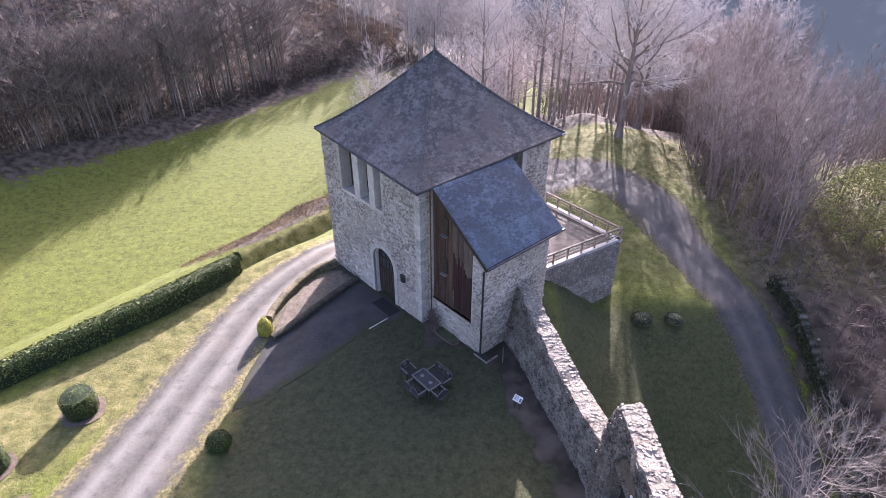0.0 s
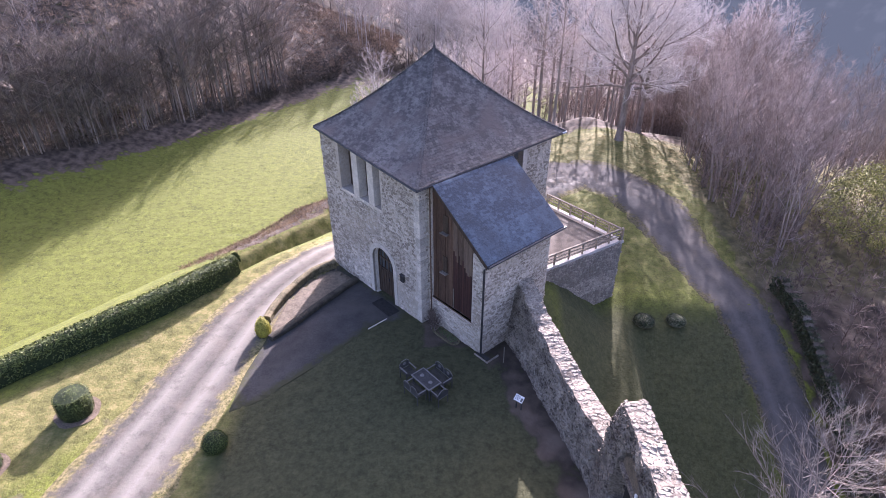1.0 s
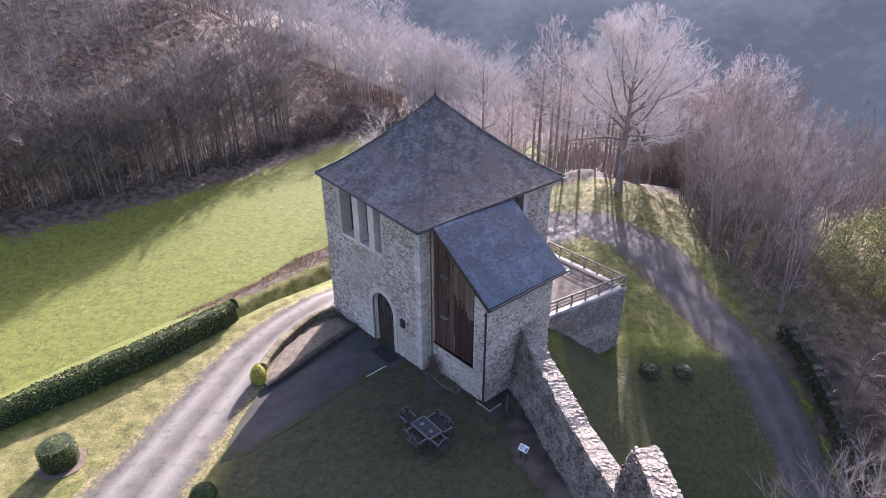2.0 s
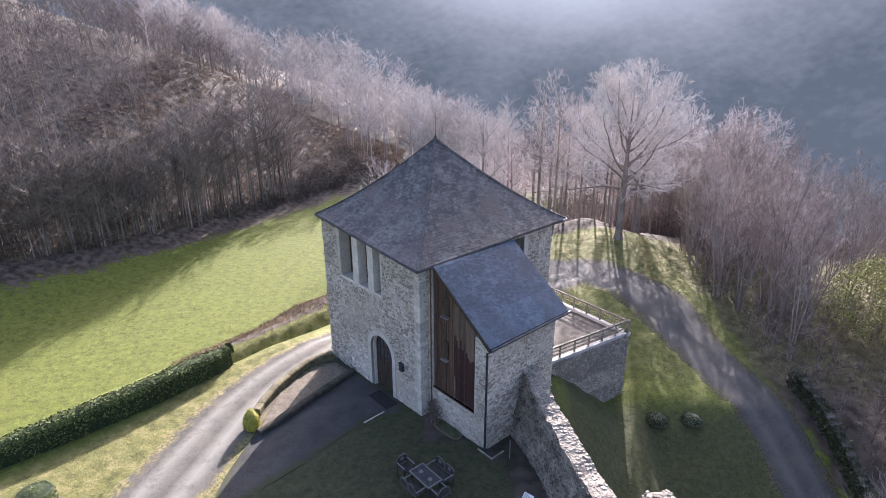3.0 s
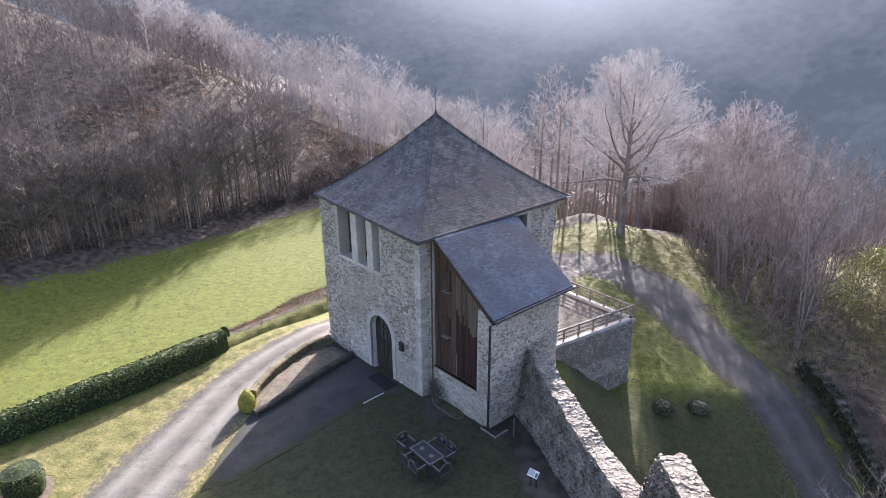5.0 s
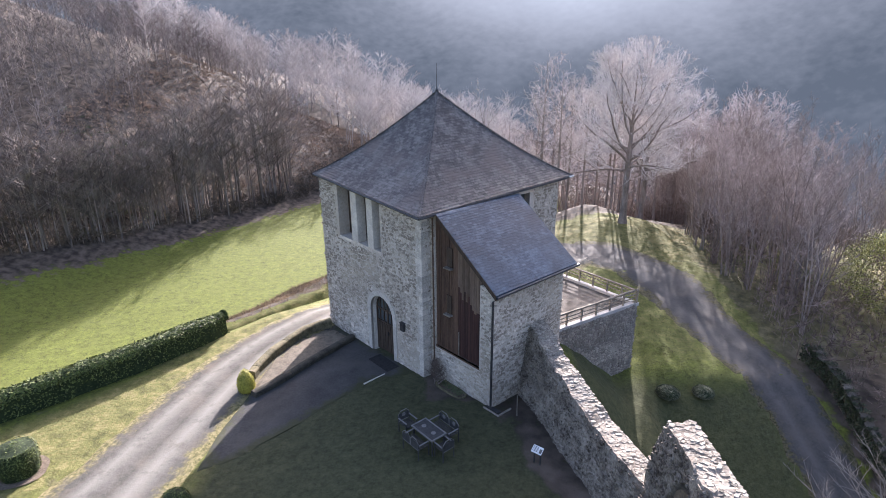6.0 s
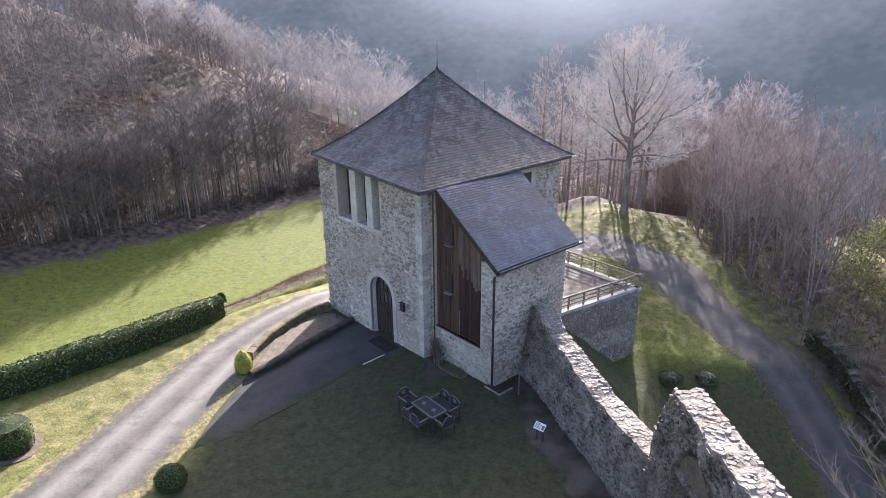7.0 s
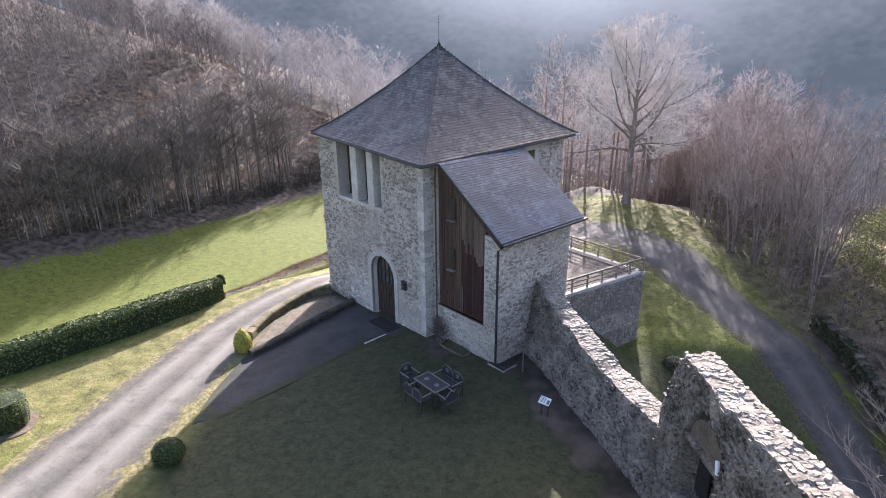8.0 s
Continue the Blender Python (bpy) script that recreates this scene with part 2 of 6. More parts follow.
slate_mat.node_tree.nodes["Principled BSDF"].inputs["Specular IOR Level"].default_value = 0.3


# ---- building helpers ----
def mesh_of(name, verts, faces, mat):
    me = bpy.data.meshes.new(name)
    me.from_pydata([tuple(v) for v in verts], [], faces)
    me.validate()
    me.materials.append(mat)
    return me


def part(name, data, mat, parent=None, label="", m=None):
    """Links a mesh or a bmesh as one object, under a thing or a part."""
    if isinstance(data, bmesh.types.BMesh):
        me = bpy.data.meshes.new(name)
        data.to_mesh(me)
        data.free()
        me.materials.append(mat)
        data = me
    ob = new(name, data)
    ob.parent = parent
    if m is not None:
        ob.matrix_basis = m
    if label:
        ob["label"] = label
    return ob


def empty(name, x=0, y=0, z=0, rz=0):
    ob = new(name)
    ob.matrix_basis = pose(x, y, z, 0, 0, rz)
    return ob


def box(bm, x0, x1, y0, y1, z0, z1, bevel=0.0):
    """An upright box, with softened edges where wanted."""
    made = bmesh.ops.create_cube(bm, size=1, matrix=Matrix.LocRotScale(((x0 + x1) / 2, (y0 + y1) / 2, (z0 + z1) / 2), None, (x1 - x0, y1 - y0, z1 - z0)))
    if bevel:
        edges = list({e for v in made["verts"] for e in v.link_edges})
        bmesh.ops.bevel(bm, geom=edges, offset=bevel, segments=1, affect="EDGES")
    return bm


def boxes(*rows, bevel=0.0):
    bm = bmesh.new()
    for row in rows:
        box(bm, *row, bevel=bevel)
    return bm


def tube(verts, faces, points, radii, sides=5):
    """Adds a tapered tube along points to lists of verts and faces."""
    start = len(verts)
    for k, (p, r) in enumerate(zip(points, radii)):
        a = points[min(k + 1, len(points) - 1)] - points[max(k - 1, 0)]
        side = a.cross(Vector((0.31, 0.17, 0.93)) if abs(a.z) < 0.9 * a.length else Vector((1, 0.2, 0))).normalized()
        up = side.cross(a).normalized()
        for s in range(sides):
            t = 2 * math.pi * s / sides
            verts.append(p + side * (r * math.cos(t)) + up * (r * math.sin(t)))
    for k in range(len(points) - 1):
        for s in range(sides):
            a, b = start + k * sides + s, start + k * sides + (s + 1) % sides
            faces.append((a, b, b + sides, a + sides))


def lerp_path(points, y):
    """x for a given y on a polyline sorted by y."""
    for (xa, ya), (xb, yb) in zip(points, points[1:]):
        if y <= yb:
            return xa + (xb - xa) * max(0.0, (y - ya) / (yb - ya))
    return points[-1][0]


def smooth(a, b, x):
    t = min(1.0, max(0.0, (x - a) / (b - a)))
    return t * t * (3 - 2 * t)


def curve_points(ctrl, step):
    """Points at even steps along a Catmull-Rom curve through ctrl."""
    pts = [Vector(p) for p in ctrl]
    pts = [2 * pts[0] - pts[1]] + pts + [2 * pts[-1] - pts[-2]]
    dense = []
    for a, b, c, d in zip(pts, pts[1:], pts[2:], pts[3:]):
        for k in range(40):
            t = k / 40
            dense.append(0.5 * (2 * b + (c - a) * t + (2 * a - 5 * b + 4 * c - d) * t * t + (3 * b - a - 3 * c + d) * t ** 3))
    dense.append(pts[-2])
    out, left = [dense[0]], step
    for a, b in zip(dense, dense[1:]):
        left -= (b - a).length
        if left <= 0:
            out.append(b)
            left = step
    return out


# ---- the ground: one sheet ----
EDGE_RIGHT = [(5.8, -40), (5.8, 12.8), (4.1, 19), (4.2, 22.4), (4.6, 28), (4.8, 34), (9.0, 44), (9.0, 200)]


def court(x, y):
    """The castle's platform: lawn, forecourt and road."""
    z = 0.02 + 0.43 * smooth(-9.5, -2, x) * smooth(30, 18, y)
    return z - 0.21 * max(0.0, y - 29) + 0.0025 * max(0.0, y - 29) ** 2 * (y < 71)


def low_right(x, y):
    """The lower ground beyond the ruined wall, with the path and the wooded spur."""
    z = -3.7 - 0.125 * max(0.0, 45 - y) - 0.1 * max(0.0, y - 45)
    z -= 0.1 * max(0.0, x - 24) + 0.25 * max(0.0, x - 45)
    z += 2.0 * math.exp(-((x - 17.0) / 6.8) ** 2 - ((y - 60) / 6.5) ** 2)
    z += 1.9 * math.exp(-((x - 14.8) / 4.0) ** 2 - ((y - 66.5) / 3.5) ** 2)
    z -= 0.22 * max(0.0, y - 68)
    # a hollow that the lane dips into
    z -= 0.39 * (max(0.0, 31.3 - y) - max(0.0, 19.0 - y)) * smooth(10.9, 12.6, x) * (1 - smooth(22.6, 25.6, x))
    # grassed bank that falls from the annex along the terrace
    bank = -1.5 - 1.02 * max(0.0, x - 5.7) - 0.5 * max(0.0, 27.5 - y) - 0.8 * max(0.0, y - 33)
    z = max(z, bank) if y > 15 else z
    return max(z, -45)


def hill_left(x, y):
    """The wooded hill across the meadow: a toe line, a crest that falls to the right, and a bank behind."""
    toe = 86.5 + (x + 62.6) * (1.77 if x > -62.6 else 1.3)
    back = smooth(-80, -52, x)
    crest_y = 158.0 + 17 * back
    side = x * 158 / crest_y
    crest = (11 - 0.37 * (side + 68) if side > -68 else 11 + 0.35 * (-68 - side)) - 1.6 * back - 4.6 * smooth(-70, -52, side)
    toe = min(toe, 148)
    s = (y - toe) / (crest_y - toe)
    if s <= 0:
        z = -18.5 - 0.02 * (toe - y)
    elif s <= 1:
        z = -18.5 + (crest + 18.5) * s ** 0.72
    else:
        z = crest - 0.32 * (y - crest_y)
    return z


BELOW_LANE = [(0.0, 0.5), (-4.7, 7.2), (-3.5, 7.9), (-3.6, 9.2), (-5.2, 12.5), (-12.0, 17), (-17.5, 22), (-19.2, 28)]


def ground_height(x, y):
    over = (x + 16) * -0.79 + (y - 21.2) * 0.61 - 0.25 * max(0.0, y - 40)
    edge = lerp_path(EDGE_RIGHT, y)
    soft = 0.25 + 7 * smooth(34, 46, y)
    right = smooth(edge - soft, edge + soft, x)
    z = court(x, y) * (1 - right) + low_right(x, y) * right
    here = 1 - smooth(44, 52, y)
    drop = smooth(14, 28, over) * here + smooth(3.4, 17, over) * (1 - here)
    # grassy bank beside the lane
    z += 0.25 * smooth(0.9, 1.9, over) * (1 - smooth(2.4, 4.0, over)) * (1 - smooth(22, 25, y))
    valley = max(hill_left(x, y), -60)
    valley = max(valley, 4 + 0.33 * (-x - 110) + 0.12 * (y - 120), 14 - 0.15 * (x + 117) - 0.35 * abs(y - 245))
    slope = smooth(0.5, 2.5, over) * here
    z = (z * (1 - slope) + lerp_path(BELOW_LANE, over) * slope) * (1 - drop) + valley * drop
    r = math.hypot(x, y)
    far = smooth(150, 330, r) * smooth(-60, 40, x)
    z = z * (1 - far) - 60 * far
    far = smooth(262, 340, r)
    z = z * (1 - far) - 130 * far
    # rough ground
    amp = 0.03 if right < 0.5 and drop < 0.1 else 0.16 if y < 66 and abs(x) < 33 else 0.04
    z += amp * noise.noise((x * 0.7, y * 0.7, 0)) + 0.35 * amp * noise.noise((x * 2.3, y * 2.3, 3))
    return z


def wood_here(x, y):
    """How much the ground is leaf litter rather than grass, 0 to 1."""
    over = (x + 16) * -0.79 + (y - 21.2) * 0.61 - 0.25 * max(0.0, y - 40)
    toe = 86.5 + (x + 62.6) * (1.77 if x > -62.6 else 1.3)
    toe = min(toe, 148)
    if over > 12:
        return smooth(-14, -5, y - toe)
    if x > 6:
        return max(smooth(20.6, 23.4, x + 0.6 - 1.2 * smooth(34, 28, y)), smooth(60, 65, y))
    if y > 60:
        return smooth(62, 70, y)
    # trodden earth along the ruined wall and the annex, dry verges by the lane
    if y < 22.5 and x > -3:
        foot = lerp_path([(4.6, 5), (4.5, 12.8), (2.0, 19.5), (0.6, 19.9), (0.2, 20.3)], y)
        return 0.75 * smooth(foot - 1.5, foot - 0.4, x) if y < 19.8 else 0.7 * smooth(-2.2, -1.4, x)
    if over > 8.2 and y > 26:
        return 0.75 * smooth(8.2, 8.7, over) * smooth(32, 36, y)
    return 0.2 if x < -12 or over > 0.8 else 0.0


def dry_here(x, y):
    """Straw-coloured grass on the verges of the lane, 0 to 1."""
    over = (x + 16) * -0.79 + (y - 21.2) * 0.61 - 0.25 * max(0.0, y - 40)
    if x > 8:
        return (0.5 * smooth(31, 36, y) + 0.4 * smooth(44, 54, y)) * (1 - smooth(60, 64, y))
    if y > 36 and over < 5 or over > 10:
        return 0.0
    left = smooth(-6.0, -4.0, over) * (1 - smooth(-0.3, 0.4, over)) * (1 - smooth(-12.2, -10.8, x)) if y < 23 else smooth(-3.5, -2.0, over) * (1 - smooth(0.7, 1.2, over))
    right = smooth(-12.4, -11.5, x) * (1 - smooth(-9.9, -9.2, x)) * (1 - smooth(15.5, 17, y))
    crest = smooth(6.9, 7.2, over) * (1 - smooth(8.0, 8.6, over))
    return min(1.0, 0.85 * max(left, right, crest))


def spread(lo, hi, first, last, fine):
    out, v, s = [], first, fine
    while v > lo:
        s *= 1.18
        v -= s
        out.append(v)
    out.reverse()
    v = first
    while v < last:
        out.append(v)
        v += fine
    s = fine
    while v < hi:
        out.append(v)
        s *= 1.18
        v += s
    return out + [hi]


def build_ground():
    xs, ys = spread(-900, 900, -32, 32, 0.5), spread(-250, 900, -2, 66, 0.5)
    verts = [(x, y, ground_height(x, y)) for y in ys for x in xs]
    w = len(xs)
    faces = [(j * w + i, j * w + i + 1, (j + 1) * w + i + 1, (j + 1) * w + i) for j in range(len(ys) - 1) for i in range(w - 1)]
    me = mesh_of("ground", verts, faces, ground_mat)
    attr = me.attributes.new("wood", "FLOAT", "POINT")
    attr.data.foreach_set("value", [wood_here(x, y) for y in ys for x in xs])
    # second term: the hollow beyond the ruined wall, for its painted shade
    lawn_and_shade = me.attributes.new("lawn", "FLOAT", "POINT")
    lawn_and_shade.data.foreach_set("value", [max(smooth(-10.2, -9.2, x) * (1 - smooth(5.2, 6, x)) * (1 - smooth(26, 30, y)), 0.9 * smooth(5.5, 6.5, x) * (1 - smooth(18.5, 20.5, x)) * (1 - smooth(29.5, 32.5, y))) for y in ys for x in xs])
    parched = me.attributes.new("dry", "FLOAT", "POINT")
    parched.data.foreach_set("value", [dry_here(x, y) for y in ys for x in xs])
    me.polygons.foreach_set("use_smooth", [True] * len(me.polygons))
    return tagged(new("ground", me), "winter grass slopes turning to leaf litter under trees", "ground", kind="structure")


ground = build_ground()


def ribbon(name, ctrl, widths, mat, lift, step=0.6, across=6, crown=0.0):
    """A strip that follows the ground along a curve; widths go with the control points (left, right)."""
    pts = curve_points([(*c, 0) for c in ctrl], step)
    wid = curve_points([(*c, 0) for c in widths], 1e-9)
    verts, faces = [], []
    n = len(pts)
    for k, p in enumerate(pts):
        way = (pts[min(k + 1, n - 1)] - pts[max(k - 1, 0)]).normalized()
        side = Vector((way.y, -way.x, 0))
        w = wid[min(len(wid) - 1, round(k / max(1, n - 1) * (len(wid) - 1)))]
        for a in range(across + 1):
            f = a / across
            edge = 0.3 * noise.noise((p.x * 0.8, p.y * 0.8, 5 + 3 * (f > 0.5))) * (abs(f - 0.5) > 0.45)
            q = p + side * (-w.x + (w.x + w.y) * f + edge)
            verts.append((q.x, q.y, ground_height(q.x, q.y) + lift + crown * (1 - (2 * f - 1) ** 2) - 0.07 * (abs(f - 0.5) > 0.49)))
    for k in range(n - 1):
        for a in range(across):
            i = k * (across + 1) + a
            faces.append((i, i + 1, i + across + 2, i + across + 1))
    me = mesh_of(name, verts, faces, mat)
    me.attributes.new("lane", "FLOAT", "POINT").data.foreach_set("value", [a / across for _ in range(n) for a in range(across + 1)])
    me.polygons.foreach_set("use_smooth", [True] * len(me.polygons))
    return new(name, me)



LANE = [(-14.0, 3), (-13.3, 9), (-12.7, 14), (-11.9, 19), (-10.9, 23.6), (-9.2, 27.4), (-6.4, 31.2), (-1.5, 36.2), (5, 43), (10.5, 49)]
road = tagged(ribbon("road", LANE, [(2.45, 2.35)] * 3 + [(2.05, 2.35)] + [(2.0, 1.95)] + [(1.65, 1.6)] * 3 + [(2.2, 2.4)] * 2, lane_mat, 0.06, crown=0.04, across=14),
              "pale worn gravel lane curving round the tower", "road", kind="structure")
tagged(ribbon("road", [(8, 48), (11, 50.0), (13.8, 48.6), (16.0, 44.2), (17.6, 38.3), (19.6, 32.2), (20.6, 28.2), (21.0, 24), (21.0, 18), (20.6, 10)], [(4.4, 3.4)] * 2 + [(3.6, 2.4)] + [(2.4, 2.1)] + [(2.0, 2.0)] + [(1.75, 1.8)] + [(1.4, 1.4)] * 4, lower_lane_mat, 0.055, crown=0.03, across=8),
                    "grey worn lower lane dipping past the ruined wall", "road", kind="structure")


def sheet(name, outline, lift, mat, step=0.4):
    """A flat area inside an outline, laid on the ground."""
    bm = bmesh.new()
    bm.faces.new([bm.verts.new((x, y, 0)) for x, y in outline])
    for axis in (0, 1):
        lo, hi = min(p[axis] for p in outline), max(p[axis] for p in outline)
        v = lo + step
        while v < hi:
            co = Vector((v, 0, 0)) if axis == 0 else Vector((0, v, 0))
            bmesh.ops.bisect_plane(bm, geom=bm.verts[:] + bm.edges[:] + bm.faces[:], plane_co=co, plane_no=Vector((axis == 0, axis == 1, 0)))
            v += step
    for v in bm.verts:
        if v.is_boundary:
            v.co += 0.16 * Vector((noise.noise((v.co.x * 1.3, v.co.y * 1.3, 4)), noise.noise((v.co.x * 1.3, v.co.y * 1.3, 9)), 0))
        v.co.z = ground_height(v.co.x, v.co.y) + lift - (lift + 0.012) * v.is_boundary
    rim = bm.verts.layers.float.new("rim")
    rims = [v.co.xy for v in bm.verts if v.is_boundary]
    for v in bm.verts:
        v[rim] = min((v.co.xy - q).length for q in rims)
    bmesh.ops.recalc_face_normals(bm, faces=bm.faces[:])
    return part(name, bm, mat)


forecourt = tagged(sheet("pavement", [(-9.9, 15.6), (-8.35, 16.7), (-6.2, 19.2), (-4.5, 21.3), (-2.4, 22.1), (-2.9, 23.1), (-7.6, 27.8), (-8.6, 26.3), (-9.4, 24.4), (-10.1, 21.5), (-10.0, 19.5), (-10.1, 17.5)], 0.03, asphalt_mat), "dark asphalt forecourt in front of the tower door", "pavement", kind="structure")


# ---- masonry: irregular stones, proud of a mortar body ----
def stone_shapes(count, seed):
    """Unit stones: rough outlines about 1 by 1 in x and z, with a worn front edge towards -y."""
    rng = random.Random(seed)
    out = []
    for _ in range(count):
        outline = []
        for x, z in ((-0.5, -0.45), (0.05, -0.5), (0.49, -0.42), (0.48, 0.4), (0.08, 0.5), (-0.46, 0.44)):
            outline.append((x + rng.uniform(-0.08, 0.08), z + rng.uniform(-0.08, 0.08)))
        verts = [(x, 0.4, z) for x, z in outline] + [(x * 0.86, -0.9 + rng.uniform(-0.3, 0.3), z * 0.82) for x, z in outline]
        faces = [(k, (k + 1) % 6, 6 + (k + 1) % 6, 6 + k) for k in range(6)] + [tuple(range(6, 12))]
        out.append((verts, faces))
    return out


SHAPES = stone_shapes(10, 3)


def stone_meshes(mat):
    return [mesh_of("stone", v, f, mat) for v, f in SHAPES]


def layout(width, height, keep, rng, size=1.0):
    """Uneven courses of stones: centre u, v, width and height of each."""
    out, v = [], 0.0
    while v < height:
        h = rng.uniform(0.06, 0.17) * size
        u = -rng.uniform(0, 0.3)
        while u < width:
            w = rng.choice((rng.uniform(0.08, 0.17), rng.uniform(0.14, 0.34))) * size
            cu, cv = u + w / 2, v + h / 2 + 0.04 * math.sin(2.1 * u + v) * size + rng.uniform(-0.04, 0.04)
            if cu > 0.03 and cu < width - 0.03 and rng.random() > 0.05 + 0.35 * noise.noise((cu * 0.9, cv * 0.9, width)) and keep(cu, cv, w, h):
                out.append((cu, cv, w * rng.uniform(0.86, 0.97), h * rng.uniform(0.72, 1.04)))
            u += w
        v += h
    return out


class Masonry:
    """Collects the stones of one thing; the nearest become parts, the others one joined part."""

    def __init__(self, parent, mat, budget, seed):
        self.parent, self.mat, self.budget, self.rng = parent, mat, budget, random.Random(seed)
        self.verts, self.faces, self.shared, self.made = [], [], stone_meshes(mat), 0

    def put(self, m, single):
        k = self.rng.randrange(len(SHAPES))
        if single and self.made < self.budget:
            self.made += 1
            part("stone", self.shared[k], self.mat, self.parent, m=m)
        else:
            start = len(self.verts)
            self.verts += [m @ Vector(v) for v in SHAPES[k][0]]
            self.faces += [tuple(start + i for i in f) for f in SHAPES[k][1]]

    def face(self, origin, along, normal, width, height, keep=lambda u, v, w, h: True, near=lambda u, v: False, size=1.0, proud=0.026, upward=Vector((0, 0, 1))):
        along, normal = Vector(along).normalized(), Vector(normal).normalized()
        basis = Matrix((along, -normal, upward)).transposed().to_4x4()
        for u, v, w, h in layout(width, height, keep, self.rng, size):
            p = Vector(origin) + along * u + upward * v
            turn = pose(0, 0, 0, self.rng.uniform(-5, 5), self.rng.uniform(-24, 24), self.rng.uniform(-5, 5))
            self.put(Matrix.Translation(p) @ basis @ turn @ Matrix.Diagonal((w, proud * self.rng.uniform(0.5, 1.3), h, 1)), near(u, v))

    def close(self):
        if self.verts:
            ob = part("masonry", mesh_of("masonry", self.verts, self.faces, self.mat), self.mat, self.parent)
            ob["kind"] = "stuff"


# ---- the tower: local x runs to the right along its front, local y to the back, the near corner at the origin ----
TURN_TOWER = -46.0
TW, TD, EAVE = 8.3, 9.3, 8.5
tower = empty("tower", -1.88, 21.75, 0.0, TURN_TOWER)
tagged(tower, "square rubble-stone tower with a flared slate pyramid roof", "tower")
GAPS = [(-6.6, -5.4), (-4.88, -4.05), (-3.55, -2.98)]
SILL = 5.72
DOOR_X, DOOR_R, DOOR_SPRING, RING = -3.18, 0.93, 2.45, 0.26


def arch_ring(bm, cx, r0, r1, spring, foot, y0, y1, steps=14):
    """A round-headed surround between two radii, from the foot over the arch."""
    rows = []
    for k in range(steps + 3):
        if k == 0:
            c, s, drop = -1, 0, foot - spring
        elif k == steps + 2:
            c, s, drop = 1, 0, foot - spring
        else:
            a = math.pi - math.pi * (k - 1) / steps
            c, s, drop = math.cos(a), math.sin(a), 0
        rows.append([bm.verts.new((cx + r * c, y, spring + r * s + drop)) for r, y in ((r0, y0), (r1, y0), (r1, y1), (r0, y1))])
    for a, b in zip(rows, rows[1:]):
        for k in range(4):
            bm.faces.new((a[k], b[k], b[(k + 1) % 4], a[(k + 1) % 4]))
    bmesh.ops.recalc_face_normals(bm, faces=bm.faces[:])
    return bm


def wall_with_arch(bm, x0, x1, z0, z1, y0, y1, cx, r, spring, steps=14):
    """A wall block with a round-headed opening right through it."""
    box(bm, x0, cx - r, y0, y1, z0, spring)
    box(bm, cx + r, x1, y0, y1, z0, spring)
    rows = []
    xs = [x0] + [cx - r * math.cos(math.pi * k / steps) for k in range(steps + 1)] + [x1]
    for k, x in enumerate(xs):
        low = spring if k in (0, 1, steps + 1, steps + 2) else spring + math.sqrt(max(0.0, r * r - (x - cx) ** 2))
        rows.append([bm.verts.new(p) for p in ((x, y0, low), (x, y0, z1), (x, y1, z1), (x, y1, low))])
    for a, b in zip(rows, rows[1:]):
        for k in range(4):
            bm.faces.new((a[k], b[k], b[(k + 1) % 4], a[(k + 1) % 4]))
    bm.faces.new(rows[0][::-1])
    bm.faces.new(rows[-1])
    return bm


bm = bmesh.new()
THICK = 0.75
wall_with_arch(bm, -TW, 0, -1.5, 5.0, 0, THICK, DOOR_X, DOOR_R, DOOR_SPRING)
part("wall", bm, mortar_mat, tower)
part("wall", boxes((-TW, 0, 0, THICK, 5.0, SILL)), mortar_mat, tower)
edges = [-TW] + [e for g in GAPS for e in g] + [0]
for a, b in zip(edges[::2], edges[1::2]):
    if a in (-TW, GAPS[2][1]):
        part("wall", boxes((a, b, 0, THICK, SILL, EAVE)), mortar_mat, tower)
part("wall", boxes((-TW, -TW + THICK, THICK, TD, -1.5, EAVE)), mortar_mat, tower)
part("wall", boxes((-TW + THICK, 0, TD - THICK, TD, -1.5, EAVE)), mortar_mat, tower)
# right side with its small window
WIN2 = (6.15, 7.02, 6.6, 7.95)
part("wall", boxes((-THICK, 0, THICK, TD - THICK, -1.5, WIN2[2])), mortar_mat, tower)
part("wall", boxes((-THICK, 0, THICK, WIN2[0], WIN2[2], EAVE)), mortar_mat, tower)
part("wall", boxes((-THICK, 0, WIN2[1], TD - THICK, WIN2[2], EAVE)), mortar_mat, tower)
part("wall", boxes((-THICK, 0, WIN2[0], WIN2[1], WIN2[3], EAVE)), mortar_mat, tower)
part("belfry_floor", boxes((-TW + THICK, -THICK, THICK, TD - THICK, 4.9, 5.1)), dark_wood_mat, tower)

# belfry openings: dressed posts, sill, jambs
for a, b in ((GAPS[0][1], GAPS[1][0]), (GAPS[1][1], GAPS[2][0])):
    part("post", boxes((a, b, -0.02, 0.5, SILL, EAVE), bevel=0.02), dressed_mat, tower, "pale dressed stone post")
part("sill", boxes((GAPS[0][0], GAPS[2][1], -0.015, 0.6, SILL - 0.14, SILL - 0.004), bevel=0.015), stone_mat, tower)
# boards added behind the gaps so that the openings turn dark
for a, b in GAPS:
    shutter = part("shutter", boxes((a, b, 0.62, 0.66, SILL, EAVE - 0.02)), dark_wood_mat, tower, "dark boards added to darken the belfry opening")
    for k in range(3):
        part("batten", boxes((a + (b - a) * (k + 0.5) / 3 - 0.05, a + (b - a) * (k + 0.5) / 3 + 0.05, 0.585, 0.618, SILL + 0.02, EAVE - 0.05)), dark_wood_mat, shutter)

